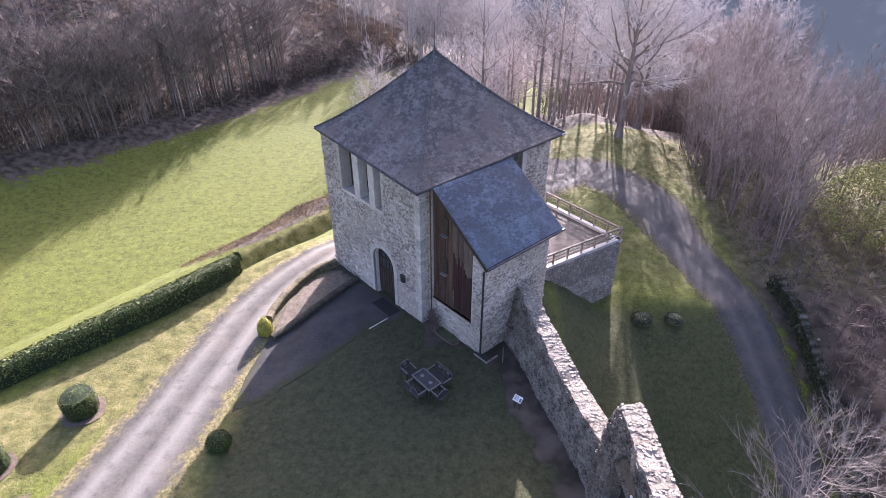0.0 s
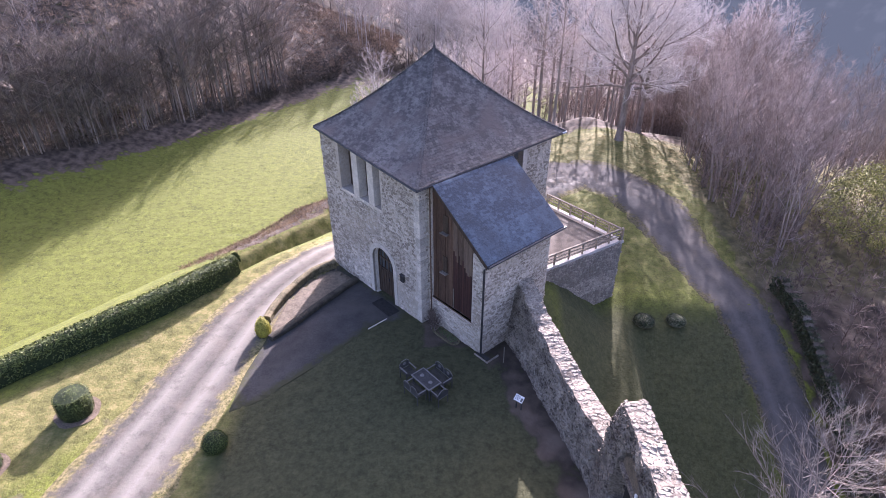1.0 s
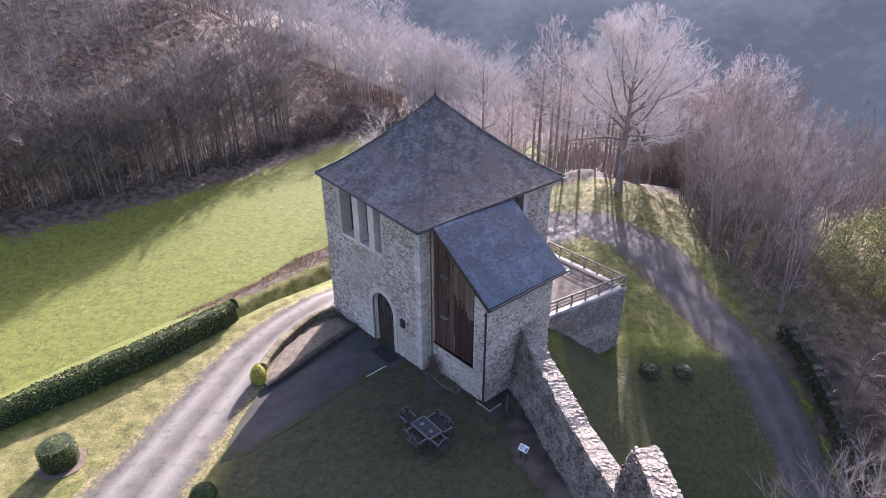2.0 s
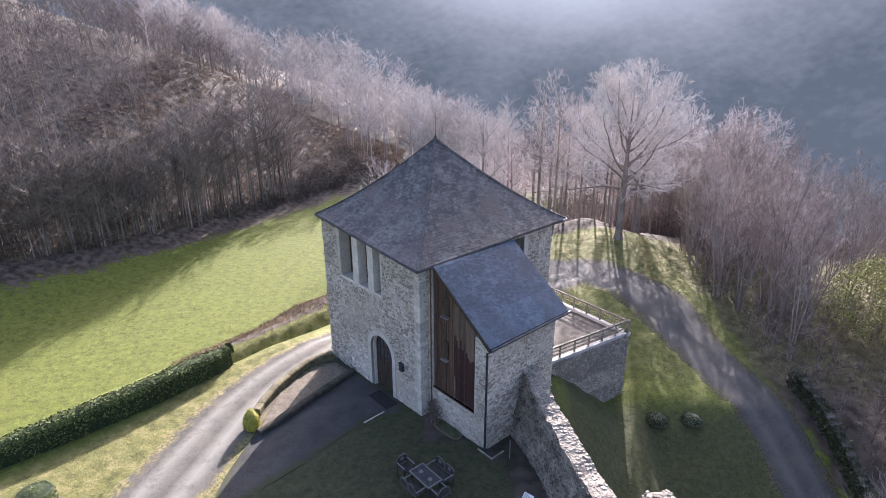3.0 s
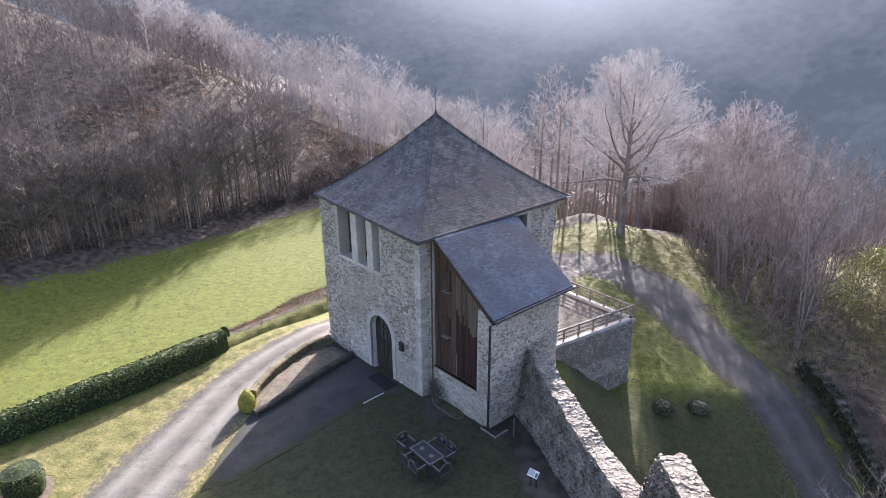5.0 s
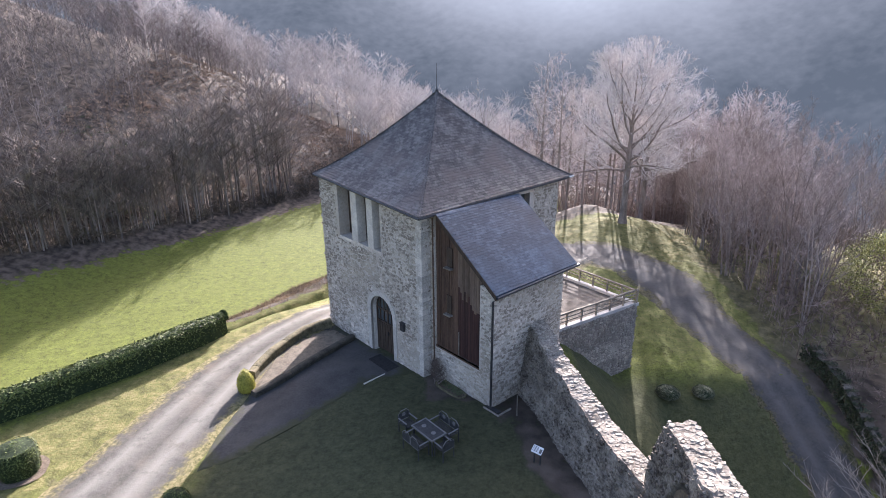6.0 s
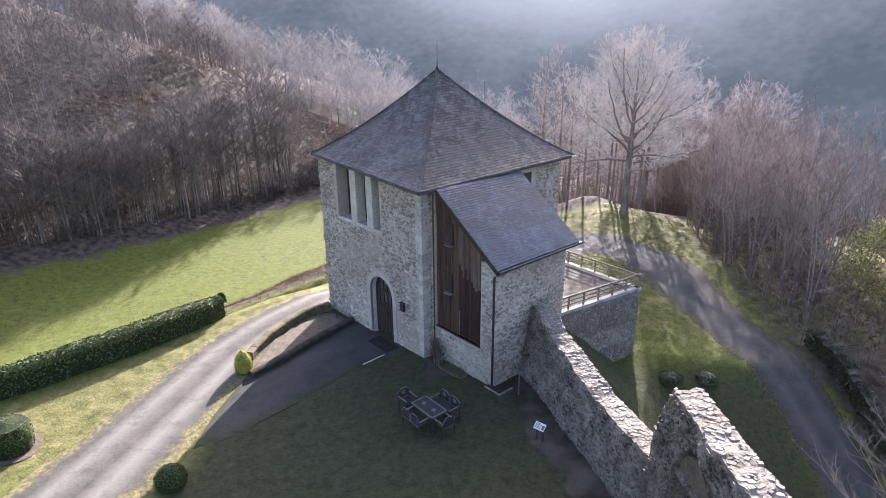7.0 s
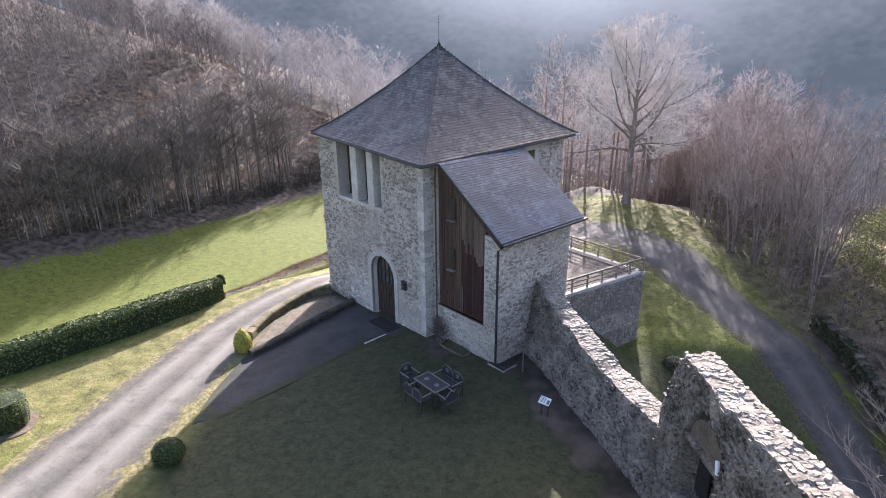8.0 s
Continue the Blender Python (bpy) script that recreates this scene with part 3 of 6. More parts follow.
# door
surround = part("door_surround", arch_ring(bmesh.new(), DOOR_X, DOOR_R, DOOR_R + RING, DOOR_SPRING, 0.05, -0.04, 0.12), dressed_mat, tower, "pale rendered arch round the doorway")
part("door_reveal", arch_ring(bmesh.new(), DOOR_X, DOOR_R - 0.03, DOOR_R + 0.006, DOOR_SPRING, 0.05, 0.12, 0.5), dressed_mat, tower)
door = part("door", boxes((DOOR_X - 0.9, DOOR_X - 0.01, 0.34, 0.41, 0.08, 1.75), (DOOR_X + 0.01, DOOR_X + 0.9, 0.34, 0.41, 0.08, 1.75), bevel=0.008), dark_wood_mat, tower, "dark arched door with glazed upper half")
for k in range(8):
    x = DOOR_X - 0.9 + 0.225 * k + 0.11
    part("plank", boxes((x - 0.1, x + 0.1, 0.315, 0.345, 0.1, 1.7), bevel=0.006), dark_wood_mat, door)
bars = [(DOOR_X - 0.9, DOOR_X + 0.9, 0.32, 0.38, 1.72, 1.82), (DOOR_X - 0.9, DOOR_X + 0.9, 0.33, 0.38, DOOR_SPRING - 0.05, DOOR_SPRING + 0.05)]
for x in (-0.62, -0.3, 0.0, 0.3, 0.62):
    w = 0.045 if x == 0 else 0.02
    bars.append((DOOR_X + x - w, DOOR_X + x + w, 0.33, 0.38, 1.8, DOOR_SPRING + math.sqrt(0.9 ** 2 - x * x)))
part("glazing_bar", boxes(*bars), dark_wood_mat, door)
part("frame", arch_ring(bmesh.new(), DOOR_X, 0.84, 0.91, DOOR_SPRING, 0.08, 0.3, 0.42), dark_wood_mat, door)
glass_mat = material("window_glass", (0.05, 0.055, 0.06), (0.09, 0.1, 0.1), 2, 0.08, 0.02, 3)
glass_mat.node_tree.nodes["Principled BSDF"].inputs["Specular IOR Level"].default_value = 0.7
bm = bmesh.new()
arc = [(DOOR_X + 0.85 * math.cos(math.pi * k / 14), DOOR_SPRING + 0.85 * math.sin(math.pi * k / 14)) for k in range(15)]
bm.faces.new([bm.verts.new((x, 0.37, z)) for x, z in [(DOOR_X - 0.85, 1.8), (DOOR_X + 0.85, 1.8)] + arc])
part("pane", bm, glass_mat, door)
part("handle", boxes((DOOR_X + 0.05, DOOR_X + 0.09, 0.25, 0.32, 1.15, 1.35), bevel=0.01), metal_mat, door)
part("threshold", boxes((DOOR_X - 1.0, DOOR_X + 1.05, 0.02, 0.3, -0.4, 0.14), bevel=0.02), dressed_mat, tower)
letter = part("letter_box", boxes((-1.56, -1.28, -0.14, 0.0, 2.22, 2.62), bevel=0.02), metal_mat, tower, "small dark metal box")
part("lid", boxes((-1.58, -1.26, -0.16, 0.0, 2.624, 2.66), bevel=0.006), metal_mat, letter)

# small side window
part("lintel", boxes((-0.3, 0.04, WIN2[0] - 0.3, WIN2[1] + 0.3, WIN2[3], WIN2[3] + 0.22), bevel=0.015), dressed_mat, tower)
part("jamb", boxes((-0.3, 0.035, WIN2[1], WIN2[1] + 0.24, WIN2[2], WIN2[3]), bevel=0.015), dressed_mat, tower)
part("jamb", boxes((-0.3, 0.035, WIN2[0] - 0.22, WIN2[0], WIN2[2], WIN2[3]), bevel=0.015), dressed_mat, tower)
side_window = part("window", boxes((-0.32, -0.26, WIN2[0], WIN2[0] + 0.06, WIN2[2], WIN2[3]), (-0.32, -0.26, WIN2[1] - 0.06, WIN2[1], WIN2[2], WIN2[3]), (-0.32, -0.26, 6.55, 6.62, WIN2[2], WIN2[3]), (-0.32, -0.26, WIN2[0], WIN2[1], 7.3, 7.35)), grey_wood_mat, tower)
part("pane", boxes((-0.3, -0.285, WIN2[0] + 0.05, WIN2[1] - 0.05, WIN2[2], WIN2[3])), glass_mat, side_window)

# quoins of the near corner
quoin_mat = material("rough_quoin", (0.34, 0.31, 0.27), (0.66, 0.6, 0.52), 2.5, 0.9, 0.6, 6, object_random=0.5)
rngq = random.Random(9)
z = 0.1
while z < EAVE - 0.3:
    h = rngq.uniform(0.16, 0.3)
    w = rngq.uniform(0.22, 0.34) if rngq.random() < 0.5 else rngq.uniform(0.38, 0.55)
    part("quoin", boxes((-w, 0.022, -0.022, 0.75 - w, z, z + h - 0.012), bevel=0.012), quoin_mat, tower)
    z += h

work = Masonry(tower, stone_mat, 300, 11)


def front_keep(u, v, w, h):
    x, zz = u - TW, v - 0.3
    if zz > SILL - 0.2 and GAPS[0][0] - 0.2 < x + w / 2 and x - w / 2 < GAPS[2][1]:
        return False
    if zz < DOOR_SPRING:
        return abs(x - DOOR_X) > DOOR_R + RING + w * 0.4 and x < -0.5
    return math.hypot(x - DOOR_X, zz - DOOR_SPRING) > DOOR_R + RING + 0.12 and x < -0.42 and zz < EAVE - 0.1


work.face((-TW, 0, -0.3), (1, 0, 0), (0, -1, 0), TW, EAVE + 0.4, front_keep, near=lambda u, v: u > 2.2 and v < 4.4)
work.face((0, 0, -0.3), (0, 1, 0), (1, 0, 0), TD, EAVE + 0.4, lambda u, v, w, h: (0.35 < u < 0.6 or u > 4.0 or (u < 1 and v > 7)) and not (5.8 < u < 7.4 and 6.5 < v - 0.3 < 8.2) and v < EAVE)
work.face((-TW, TD, -1.3), (0, -1, 0), (-1, 0, 0), TD, EAVE + 1.3, lambda u, v, w, h: u > TD - 2.5 and v > 0.6)
work.close()


# ---- slates ----
def slate_shape(mat):
    """One slate: a thin tilted plate, 1 wide, 1 up the slope, its foot lifted; x across, y up the slope, z out."""
    v = [(-0.5, 0, 0.9), (0.5, 0.03, 1.0), (0.49, 1.35, 0.15), (-0.5, 1.35, 0.1), (-0.5, 0, -0.2), (0.5, 0.03, -0.2)]
    f = [(0, 1, 2, 3), (4, 5, 1, 0), (4, 0, 3), (5, 2, 1)]
    return v, f


SLATE_V, SLATE_F = slate_shape(None)


class Slating:
    def __init__(self, parent, budget, seed, mat):
        self.parent, self.budget, self.rng, self.made, self.mat = parent, budget, random.Random(seed), 0, mat
        self.verts, self.faces, self.shared = [], [], mesh_of("slate", SLATE_V, SLATE_F, mat)

    def put(self, p, across, up, out, w, h, single):
        t = self.rng.uniform(0.013, 0.023)
        m = Matrix.Translation(p) @ Matrix((across, up, out)).transposed().to_4x4() @ pose(0, 0, 0, 0, 0, self.rng.uniform(-1.5, 1.5)) @ Matrix.Diagonal((w, h, t, 1))
        if single and self.made < self.budget:
            self.made += 1
            part("slate", self.shared, self.mat, self.parent, m=m)
        else:
            start = len(self.verts)
            self.verts += [m @ Vector(v) for v in SLATE_V]
            self.faces += [tuple(start + i for i in f) for f in SLATE_F]

    def rows(self, left, right, single=lambda p: False, course=0.15, width=0.22):
        """left, right: the two edges of a roof face as functions of s, 0 at the eave and 1 at the top."""
        n = 60
        dist = [0.0]
        for k in range(n):
            a, b = (left(k / n) + right(k / n)) / 2, (left((k + 1) / n) + right((k + 1) / n)) / 2
            dist.append(dist[-1] + (b - a).length)
        d, row = 0.0, 0
        while d < dist[-1] - 0.05:
            k = max(i for i in range(n + 1) if dist[i] <= d)
            k = min(k, n - 1)
            s = (k + (d - dist[k]) / max(1e-6, dist[k + 1] - dist[k])) / n
            a, b = left(s), right(s)
            up = ((left(min(1, s + 0.02)) + right(min(1, s + 0.02))) / 2 - (a + b) / 2).normalized()
            across = (b - a).normalized() if (b - a).length > 1e-4 else Vector((1, 0, 0))
            up = (up - across * up.dot(across)).normalized()
            out = across.cross(up).normalized()
            length = (b - a).length
            u = -width * (0.5 if row % 2 else 0.0) * self.rng.uniform(0.8, 1.2)
            while u < length:
                w = width * self.rng.uniform(0.8, 1.15)
                lo, hi = max(u, 0.0), min(u + w, length)
                if hi - lo > 0.04:
                    p = a + across * ((lo + hi) / 2)
                    self.put(p + up * self.rng.uniform(-0.008, 0.008), across, up, out, (hi - lo) * 0.985, course, single(p))
                u += w
            d += course
            row += 1

    def close(self):
        ob = part("slating", mesh_of("slating", self.verts, self.faces, self.mat), self.mat, self.parent)
        ob["kind"] = "stuff"


# the old eaves have sagged: (x, y, z) of each corner
APEX = (-4.1, 4.55, 12.73)
CORNERS = [(-TW - 0.24, -0.2, 8.7), (0.55, -0.55, 8.26), (0.7, TD + 0.25, 8.55), (-TW - 0.2, TD + 0.5, 8.75)]


def roof_point(x, y, z, s):
    return Vector((x + (APEX[0] - x) * s, y + (APEX[1] - y) * s, z + (APEX[2] - z) * (0.62 * s + 0.38 * s ** 1.7)))


roof_bm = bmesh.new()
rings = [[roof_bm.verts.new(roof_point(x, y, z, k / 16) - Vector((0, 0, 0.02))) for x, y, z in CORNERS] for k in range(16)]
tip = roof_bm.verts.new(Vector(APEX))
for a, b in zip(rings, rings[1:]):
    for k in range(4):
        roof_bm.faces.new((a[k], a[(k + 1) % 4], b[(k + 1) % 4], b[k]))
for k in range(4):
    roof_bm.faces.new((rings[-1][k], rings[-1][(k + 1) % 4], tip))
roof_bm.faces.new([roof_bm.verts.new(v.co - Vector((0, 0, 0.09))) for v in rings[0]][::-1])
roof = part("roof", roof_bm, slate_mat, tower)
slating = Slating(roof, 300, 21, slate_mat)
for k in (0, 1, 3, 2):
    a, b = CORNERS[k], CORNERS[(k + 1) % 4]
    slating.rows(lambda s, a=a: roof_point(*a, s), lambda s, b=b: roof_point(*b, s), single=(lambda p: p.x > -3.6 and p.z < 9.9) if k == 0 else (lambda p: False))
slating.close()
for k in range(4):
    a, b = CORNERS[k], CORNERS[(k + 1) % 4]
    verts, faces = [], []
    pa, pb = Vector(a) - Vector((0, 0, 0.07)), Vector(b) - Vector((0, 0, 0.07))
    tube(verts, faces, [pa, pb], [0.05, 0.05], 6)
    part("gutter", mesh_of("gutter", verts, faces, metal_mat), metal_mat, roof)
    verts, faces = [], []
    line = [roof_point(*a, j / 12) + Vector((0, 0, 0.005)) for j in range(13)]
    tube(verts, faces, line, [0.035] * 13, 5)
    part("hip_ridge", mesh_of("hip_ridge", verts, faces, slate_mat), slate_mat, roof)
# the glint of sun on this gutter end is its white colour
part("gutter_end", boxes((-0.16, 0.04, -0.3, 0.06, -0.12, -0.01), bevel=0.02), white_mat, roof, "gutter end painted white for the sun glint on its zinc", Matrix.Translation(CORNERS[2]))
verts, faces = [], []
top = Vector(APEX)
tube(verts, faces, [top + Vector((0, 0, z)) for z in (-0.1, 0.1, 0.2, 0.35, 1.3)], [0.07, 0.05, 0.025, 0.013, 0.008], 8)
part("finial_rod", mesh_of("finial_rod", verts, faces, metal_mat), metal_mat, roof, "thin metal lightning rod")
verts, faces = [], []
tube(verts, faces, [top + Vector((-0.09, 0, 1.0)), top + Vector((0.09, 0, 1.0))], [0.009, 0.009], 5)
part("finial_cross", mesh_of("finial_cross", verts, faces, metal_mat), metal_mat, roof)

# ---- the lean-to annex ----
annex = empty("lean_to_annex", -1.88, 21.75, 0.0, TURN_TOWER)
tagged(annex, "stone lean-to with plank gable and slate roof against the tower", "building")
AX, A0, A1 = 3.8, 0.5, 4.95
RTOP, RSLOPE = 8.74, 0.725


def under_roof(x):
    return RTOP - 0.1 - RSLOPE * x


part("wall", boxes((0.006, 3.05, A0, A0 + 0.5, -1.5, 2.0)), mortar_mat, annex)
part("wall", boxes((3.05, AX, A0, A0 + 0.5, -1.5, 5.8)), mortar_mat, annex)
part("wall", boxes((0.006, 0.3, A0, A0 + 0.5, 2.0, under_roof(0.3) - 0.05)), mortar_mat, annex)
part("wall", boxes((AX - 0.5, AX, A0 + 0.5, A1, -7.5, 5.8)), mortar_mat, annex)
part("wall", boxes((0.006, AX - 0.5, A1 - 0.5, A1, -7.5, 5.8)), mortar_mat, annex)
bm = bmesh.new()
vs = [bm.verts.new(p) for y in (A1 - 0.4, A1) for p in ((0.006, y, 5.8), (AX, y, 5.8), (0.006, y, under_roof(0)))]
for f in ((0, 1, 2), (3, 5, 4), (0, 3, 4, 1), (1, 4, 5, 2), (2, 5, 3, 0)):
    bm.faces.new([vs[k] for k in f])
part("rear_gable", bm, mortar_mat, annex)
gable = part("plank_gable", boxes((0.3, 3.05, A0 + 0.16, A0 + 0.2, 2.0, 5.6)), dark_wood_mat, annex, "brown vertical plank cladding")
bm = bmesh.new()
bm.faces.new([bm.verts.new(p) for p in ((0.3, A0 + 0.18, 5.5), (3.05, A0 + 0.18, 5.5), (3.05, A0 + 0.18, under_roof(3.05)), (0.3, A0 + 0.18, under_roof(0.3)))])
part("backing", bm, dark_wood_mat, gable)
rngp = random.Random(4)
x = 0.3
red_wood_mat = material("red_brown_planks", (0.032, 0.016, 0.014), (0.075, 0.036, 0.03), 2.5, 0.7, 0.4, 8, object_random=0.7, stretch=(3, 3, 0.2))
old_wood_mat = material("greyed_planks", (0.075, 0.05, 0.036), (0.18, 0.13, 0.095), 2.5, 0.8, 0.4, 8, object_random=0.7, stretch=(3, 3, 0.2))
while x < 3.02:
    w = min(rngp.uniform(0.1, 0.15), 3.05 - x)
    split = rngp.uniform(4.75, 5.35) - 0.42 * (x - 1.7) if x > 1.6 else 2.0
    top0, top1 = under_roof(x), under_roof(x + w)
    for low, mat, deep in ((2.02, red_wood_mat, 0.1), (split, old_wood_mat if x > 1.6 else wood_mat, 0.07 + rngp.uniform(0, 0.02))):
        if low == 2.02 and x <= 1.6:
            continue
        hi0, hi1 = (split + 0.05, split + 0.05) if low == 2.02 else (top0, top1)
        if hi0 <= low:
            continue
        y = A0 + deep
        bm = bmesh.new()
        vs = [bm.verts.new(p) for yy in (y, y + 0.04) for p in ((x + 0.006, yy, low), (x + w - 0.006, yy, low), (x + w - 0.006, yy, hi1), (x + 0.006, yy, hi0))]
        for f in ((0, 1, 2, 3), (7, 6, 5, 4), (0, 4, 5, 1), (1, 5, 6, 2), (2, 6, 7, 3), (3, 7, 4, 0)):
            bm.faces.new([vs[k] for k in f])
        part("plank", bm, mat, gable)
    x += w
for x0, x1, zz in ((0.95, 1.42, 5.95), (0.93, 1.36, 3.78)):
    win = part("shutter", boxes((x0 + 0.08, x1 - 0.06, A0 + 0.03, A0 + 0.07, zz + 0.08, zz + 0.95), bevel=0.008), dark_wood_mat, gable)
    part("sill", boxes((x0, x1, A0 - 0.12, A0 + 0.1, zz, zz + 0.06), bevel=0.01), grey_wood_mat, win, "pale weathered sill board")
# pale strip in place of the line of light at the door gap
part("cover_strip", boxes((1.74, 1.78, A0 + 0.03, A0 + 0.06, 2.05, 3.2)), grey_wood_mat, gable, "pale upright strip standing for the bright slit in the planks")
part("bottom_board", boxes((0.28, 3.07, A0 - 0.02, A0 + 0.12, 1.93, 2.0), bevel=0.01), wood_mat, gable)

bm = bmesh.new()
ya, yb, xa, xb = A0 - 0.22, 5.45, 0.68, 4.12
vs = [bm.verts.new((x, y, RTOP - RSLOPE * x - d)) for d in (0.0, 0.1) for x, y in ((xa, ya), (xb, ya), (xb, yb), (xa, yb))]
for f in ((0, 1, 2, 3), (7, 6, 5, 4), (0, 4, 5, 1), (1, 5, 6, 2), (2, 6, 7, 3), (3, 7, 4, 0)):
    bm.faces.new([vs[k] for k in f])
annex_roof = part("roof", bm, blue_slate_mat, annex)
slating = Slating(annex_roof, 300, 22, blue_slate_mat)
slating.rows(lambda s: Vector((xb + (xa - xb) * s, ya, RTOP - RSLOPE * (xb + (xa - xb) * s) + 0.004)), lambda s: Vector((xb + (xa - xb) * s, yb, RTOP - RSLOPE * (xb + (xa - xb) * s) + 0.004)), single=lambda p: p.x > 2.6, course=0.125, width=0.2)
slating.close()
bm = bmesh.new()
vs = [bm.verts.new((x, y, RTOP - RSLOPE * x - d)) for y in (ya - 0.03, ya - 0.004) for x, d in ((xa, 0.0), (xb, 0.0), (xb, 0.2), (xa, 0.2))]
for f in ((3, 2, 1, 0), (4, 5, 6, 7), (0, 1, 5, 4), (1, 2, 6, 5), (2, 3, 7, 6), (3, 0, 4, 7)):
    bm.faces.new([vs[k] for k in f])
part("verge_board", bm, dark_wood_mat, annex_roof)


def pipe(name, pts, r, parent, mat=None, label=""):
    verts, faces = [], []
    tube(verts, faces, [Vector(p) for p in pts], [r] * len(pts), 8)
    return part(name, mesh_of(name, verts, faces, mat or metal_mat), mat or metal_mat, parent, label)


gz = RTOP - RSLOPE * xb - 0.08
pipe("gutter", [(xb + 0.04, ya, gz), (xb + 0.04, yb + 0.1, gz)], 0.06, annex)
pipe("downpipe", [(xb, A0 - 0.1, gz), (xb - 0.1, A0 - 0.09, gz - 0.12), (AX + 0.02, A0 - 0.07, gz - 0.3), (AX + 0.02, A0 - 0.07, 0.4)], 0.05, annex)
pipe("downpipe", [(0.24, A0 - 0.06, 8.0), (0.24, A0 - 0.06, 0.5)], 0.03, annex, wood_mat, "thin rust-brown pipe")

work = Masonry(annex, stone_mat, 300, 12)
work.face((0, A0, 0), (1, 0, 0), (0, -1, 0), AX, 5.85, lambda u, v, w, h: (v < 1.85 or u - w / 2 > 3.05) and v < 5.7 and u < AX - 0.08, near=lambda u, v: True)
work.face((0, A0, 2.0), (1, 0, 0), (0, -1, 0), 0.3, 6.0, lambda u, v, w, h: u + w / 2 < 0.32)
work.face((AX, A0, -1.0), (0, 1, 0), (1, 0, 0), A1 - A0, 6.75, lambda u, v, w, h: v < 6.7, near=lambda u, v: v > 3.2)
work.face((AX, A0, -6.5), (0, 1, 0), (1, 0, 0), A1 - A0, 5.5)
work.close()


# ---- ruined walls: rough cores with faces and caps of loose-looking stones ----
def ruin(name, line, base, thick, batter, label, seed, budget, niche=None, size=1.0):
    """A ruined wall along (x, y, top z), its face towards the lawn, with a rough top. niche: an arched recess (along, low z, half width, spring z, depth)."""
    thing = empty(name)
    tagged(thing, label, "ruined wall")
    pts = [Vector(p) for p in line]
    lens = [0.0]
    for a, b in zip(pts, pts[1:]):
        lens.append(lens[-1] + Vector((b.x - a.x, b.y - a.y)).length)
    total = lens[-1]

    def at(s):
        k = max(0, min(len(pts) - 2, max([i for i in range(len(lens)) if lens[i] <= s], default=0)))
        f = (s - lens[k]) / (lens[k + 1] - lens[k])
        p = pts[k].lerp(pts[k + 1], f)
        way = Vector((pts[k + 1].x - pts[k].x, pts[k + 1].y - pts[k].y, 0)).normalized()
        side = Vector((-way.y, way.x, 0))
        return p, way, side

    def recess(s, z):
        if not niche:
            return 0.0
        c, low, half, spring, deep = niche
        inside = abs(s - c) < half and low < z < spring or math.hypot(s - c, z - spring) < half and z >= spring
        return deep if inside else 0.0

    def rough(s, z):
        """Lumps and hollows of the weathered face."""
        return 0.08 * noise.noise((s * 1.3, z * 1.3, seed)) + 0.055 * noise.noise((s * 3.7, z * 4.5, seed + 2)) + 0.035 * noise.noise((s * 9, z * 11, seed + 5))

    def crown(s, f, z):
        return z + 0.07 * noise.noise((s * 1.7, seed, 0)) + 0.03 * noise.noise((s * 5, seed, 2)) + 0.035 * noise.noise((s * 4, f * 4, seed + 4)) + 0.02 * noise.noise((s * 11, f * 11, seed + 6))

    n = max(2, round(total / 0.09))
    verts, faces = [], []
    levels = 46
    back = [k / 7 for k in range(1, 8)]
    for j in range(n + 1):
        s = total * j / n
        p, way, side = at(s)
        top = crown(s, 0, p.z)
        for k in range(levels + 1):
            z = base if k == 0 else -0.7 + (top + 0.7) * (k - 1) / (levels - 1)
            lean = batter * max(0.0, p.z - z) / 4.0 if z > -0.5 else batter * (p.z + 0.5) / 4.0
            q = p - side * (lean + rough(s, z) - recess(s, z))
            verts.append((q.x, q.y, z))
        for f in back:
            q = p + side * (thick + 0.06 * noise.noise((s * 4, seed, 8))) * f
            verts.append((q.x, q.y, crown(s, f, p.z)))
        q = p + side * (thick + 0.25)
        verts.append((q.x, q.y, base))
    w = levels + 2 + len(back)
    for j in range(n):
        for k in range(w - 1):
            a = j * w + k
            faces.append((a, a + 1, a + w + 1, a + w))
    faces.append(tuple(range(w)))
    faces.append(tuple(n * w + k for k in range(w))[::-1])
    part("core", mesh_of("core", verts, faces, ruin_mat), ruin_mat, thing)
    work, caps = Masonry(thing, ruin_mat, budget, seed), Masonry(thing, cap_mat, budget, seed + 1)
    rng = random.Random(seed)
    # face stones of all sizes, many lost under mortar and moss
    z = -0.4
    while z < max(p.z for p in pts) - 0.05:
        h = rng.uniform(0.07, 0.15) * size
        s = rng.uniform(0, 0.2)
        while s < total - 0.1:
            wd = rng.choice((rng.uniform(0.07, 0.16), rng.uniform(0.14, 0.36))) * size
            p, way, side = at(s + wd / 2)
            if z < p.z - 0.08 and rng.random() < 0.55:
                zc = z + h / 2 + rng.uniform(-0.06, 0.06)
                lean = batter * max(0.0, p.z - zc) / 4.0
                q = p - side * (lean + rough(s + wd / 2, zc) - recess(s + wd / 2, zc)) + Vector((0, 0, zc - p.z))
                basis = Matrix((way, side, Vector((0, 0, 1)))).transposed().to_4x4()
                turn = pose(0, 0, 0, rng.uniform(-16, 16), rng.uniform(-40, 40), rng.uniform(-14, 14))
                work.put(Matrix.Translation(q) @ basis @ turn @ Matrix.Diagonal((wd * 0.9, rng.uniform(0.015, 0.06), h * rng.uniform(0.6, 1.25), 1)), False)
            s += wd
        z += h
    # cap stones, lying flat
    s = 0.0
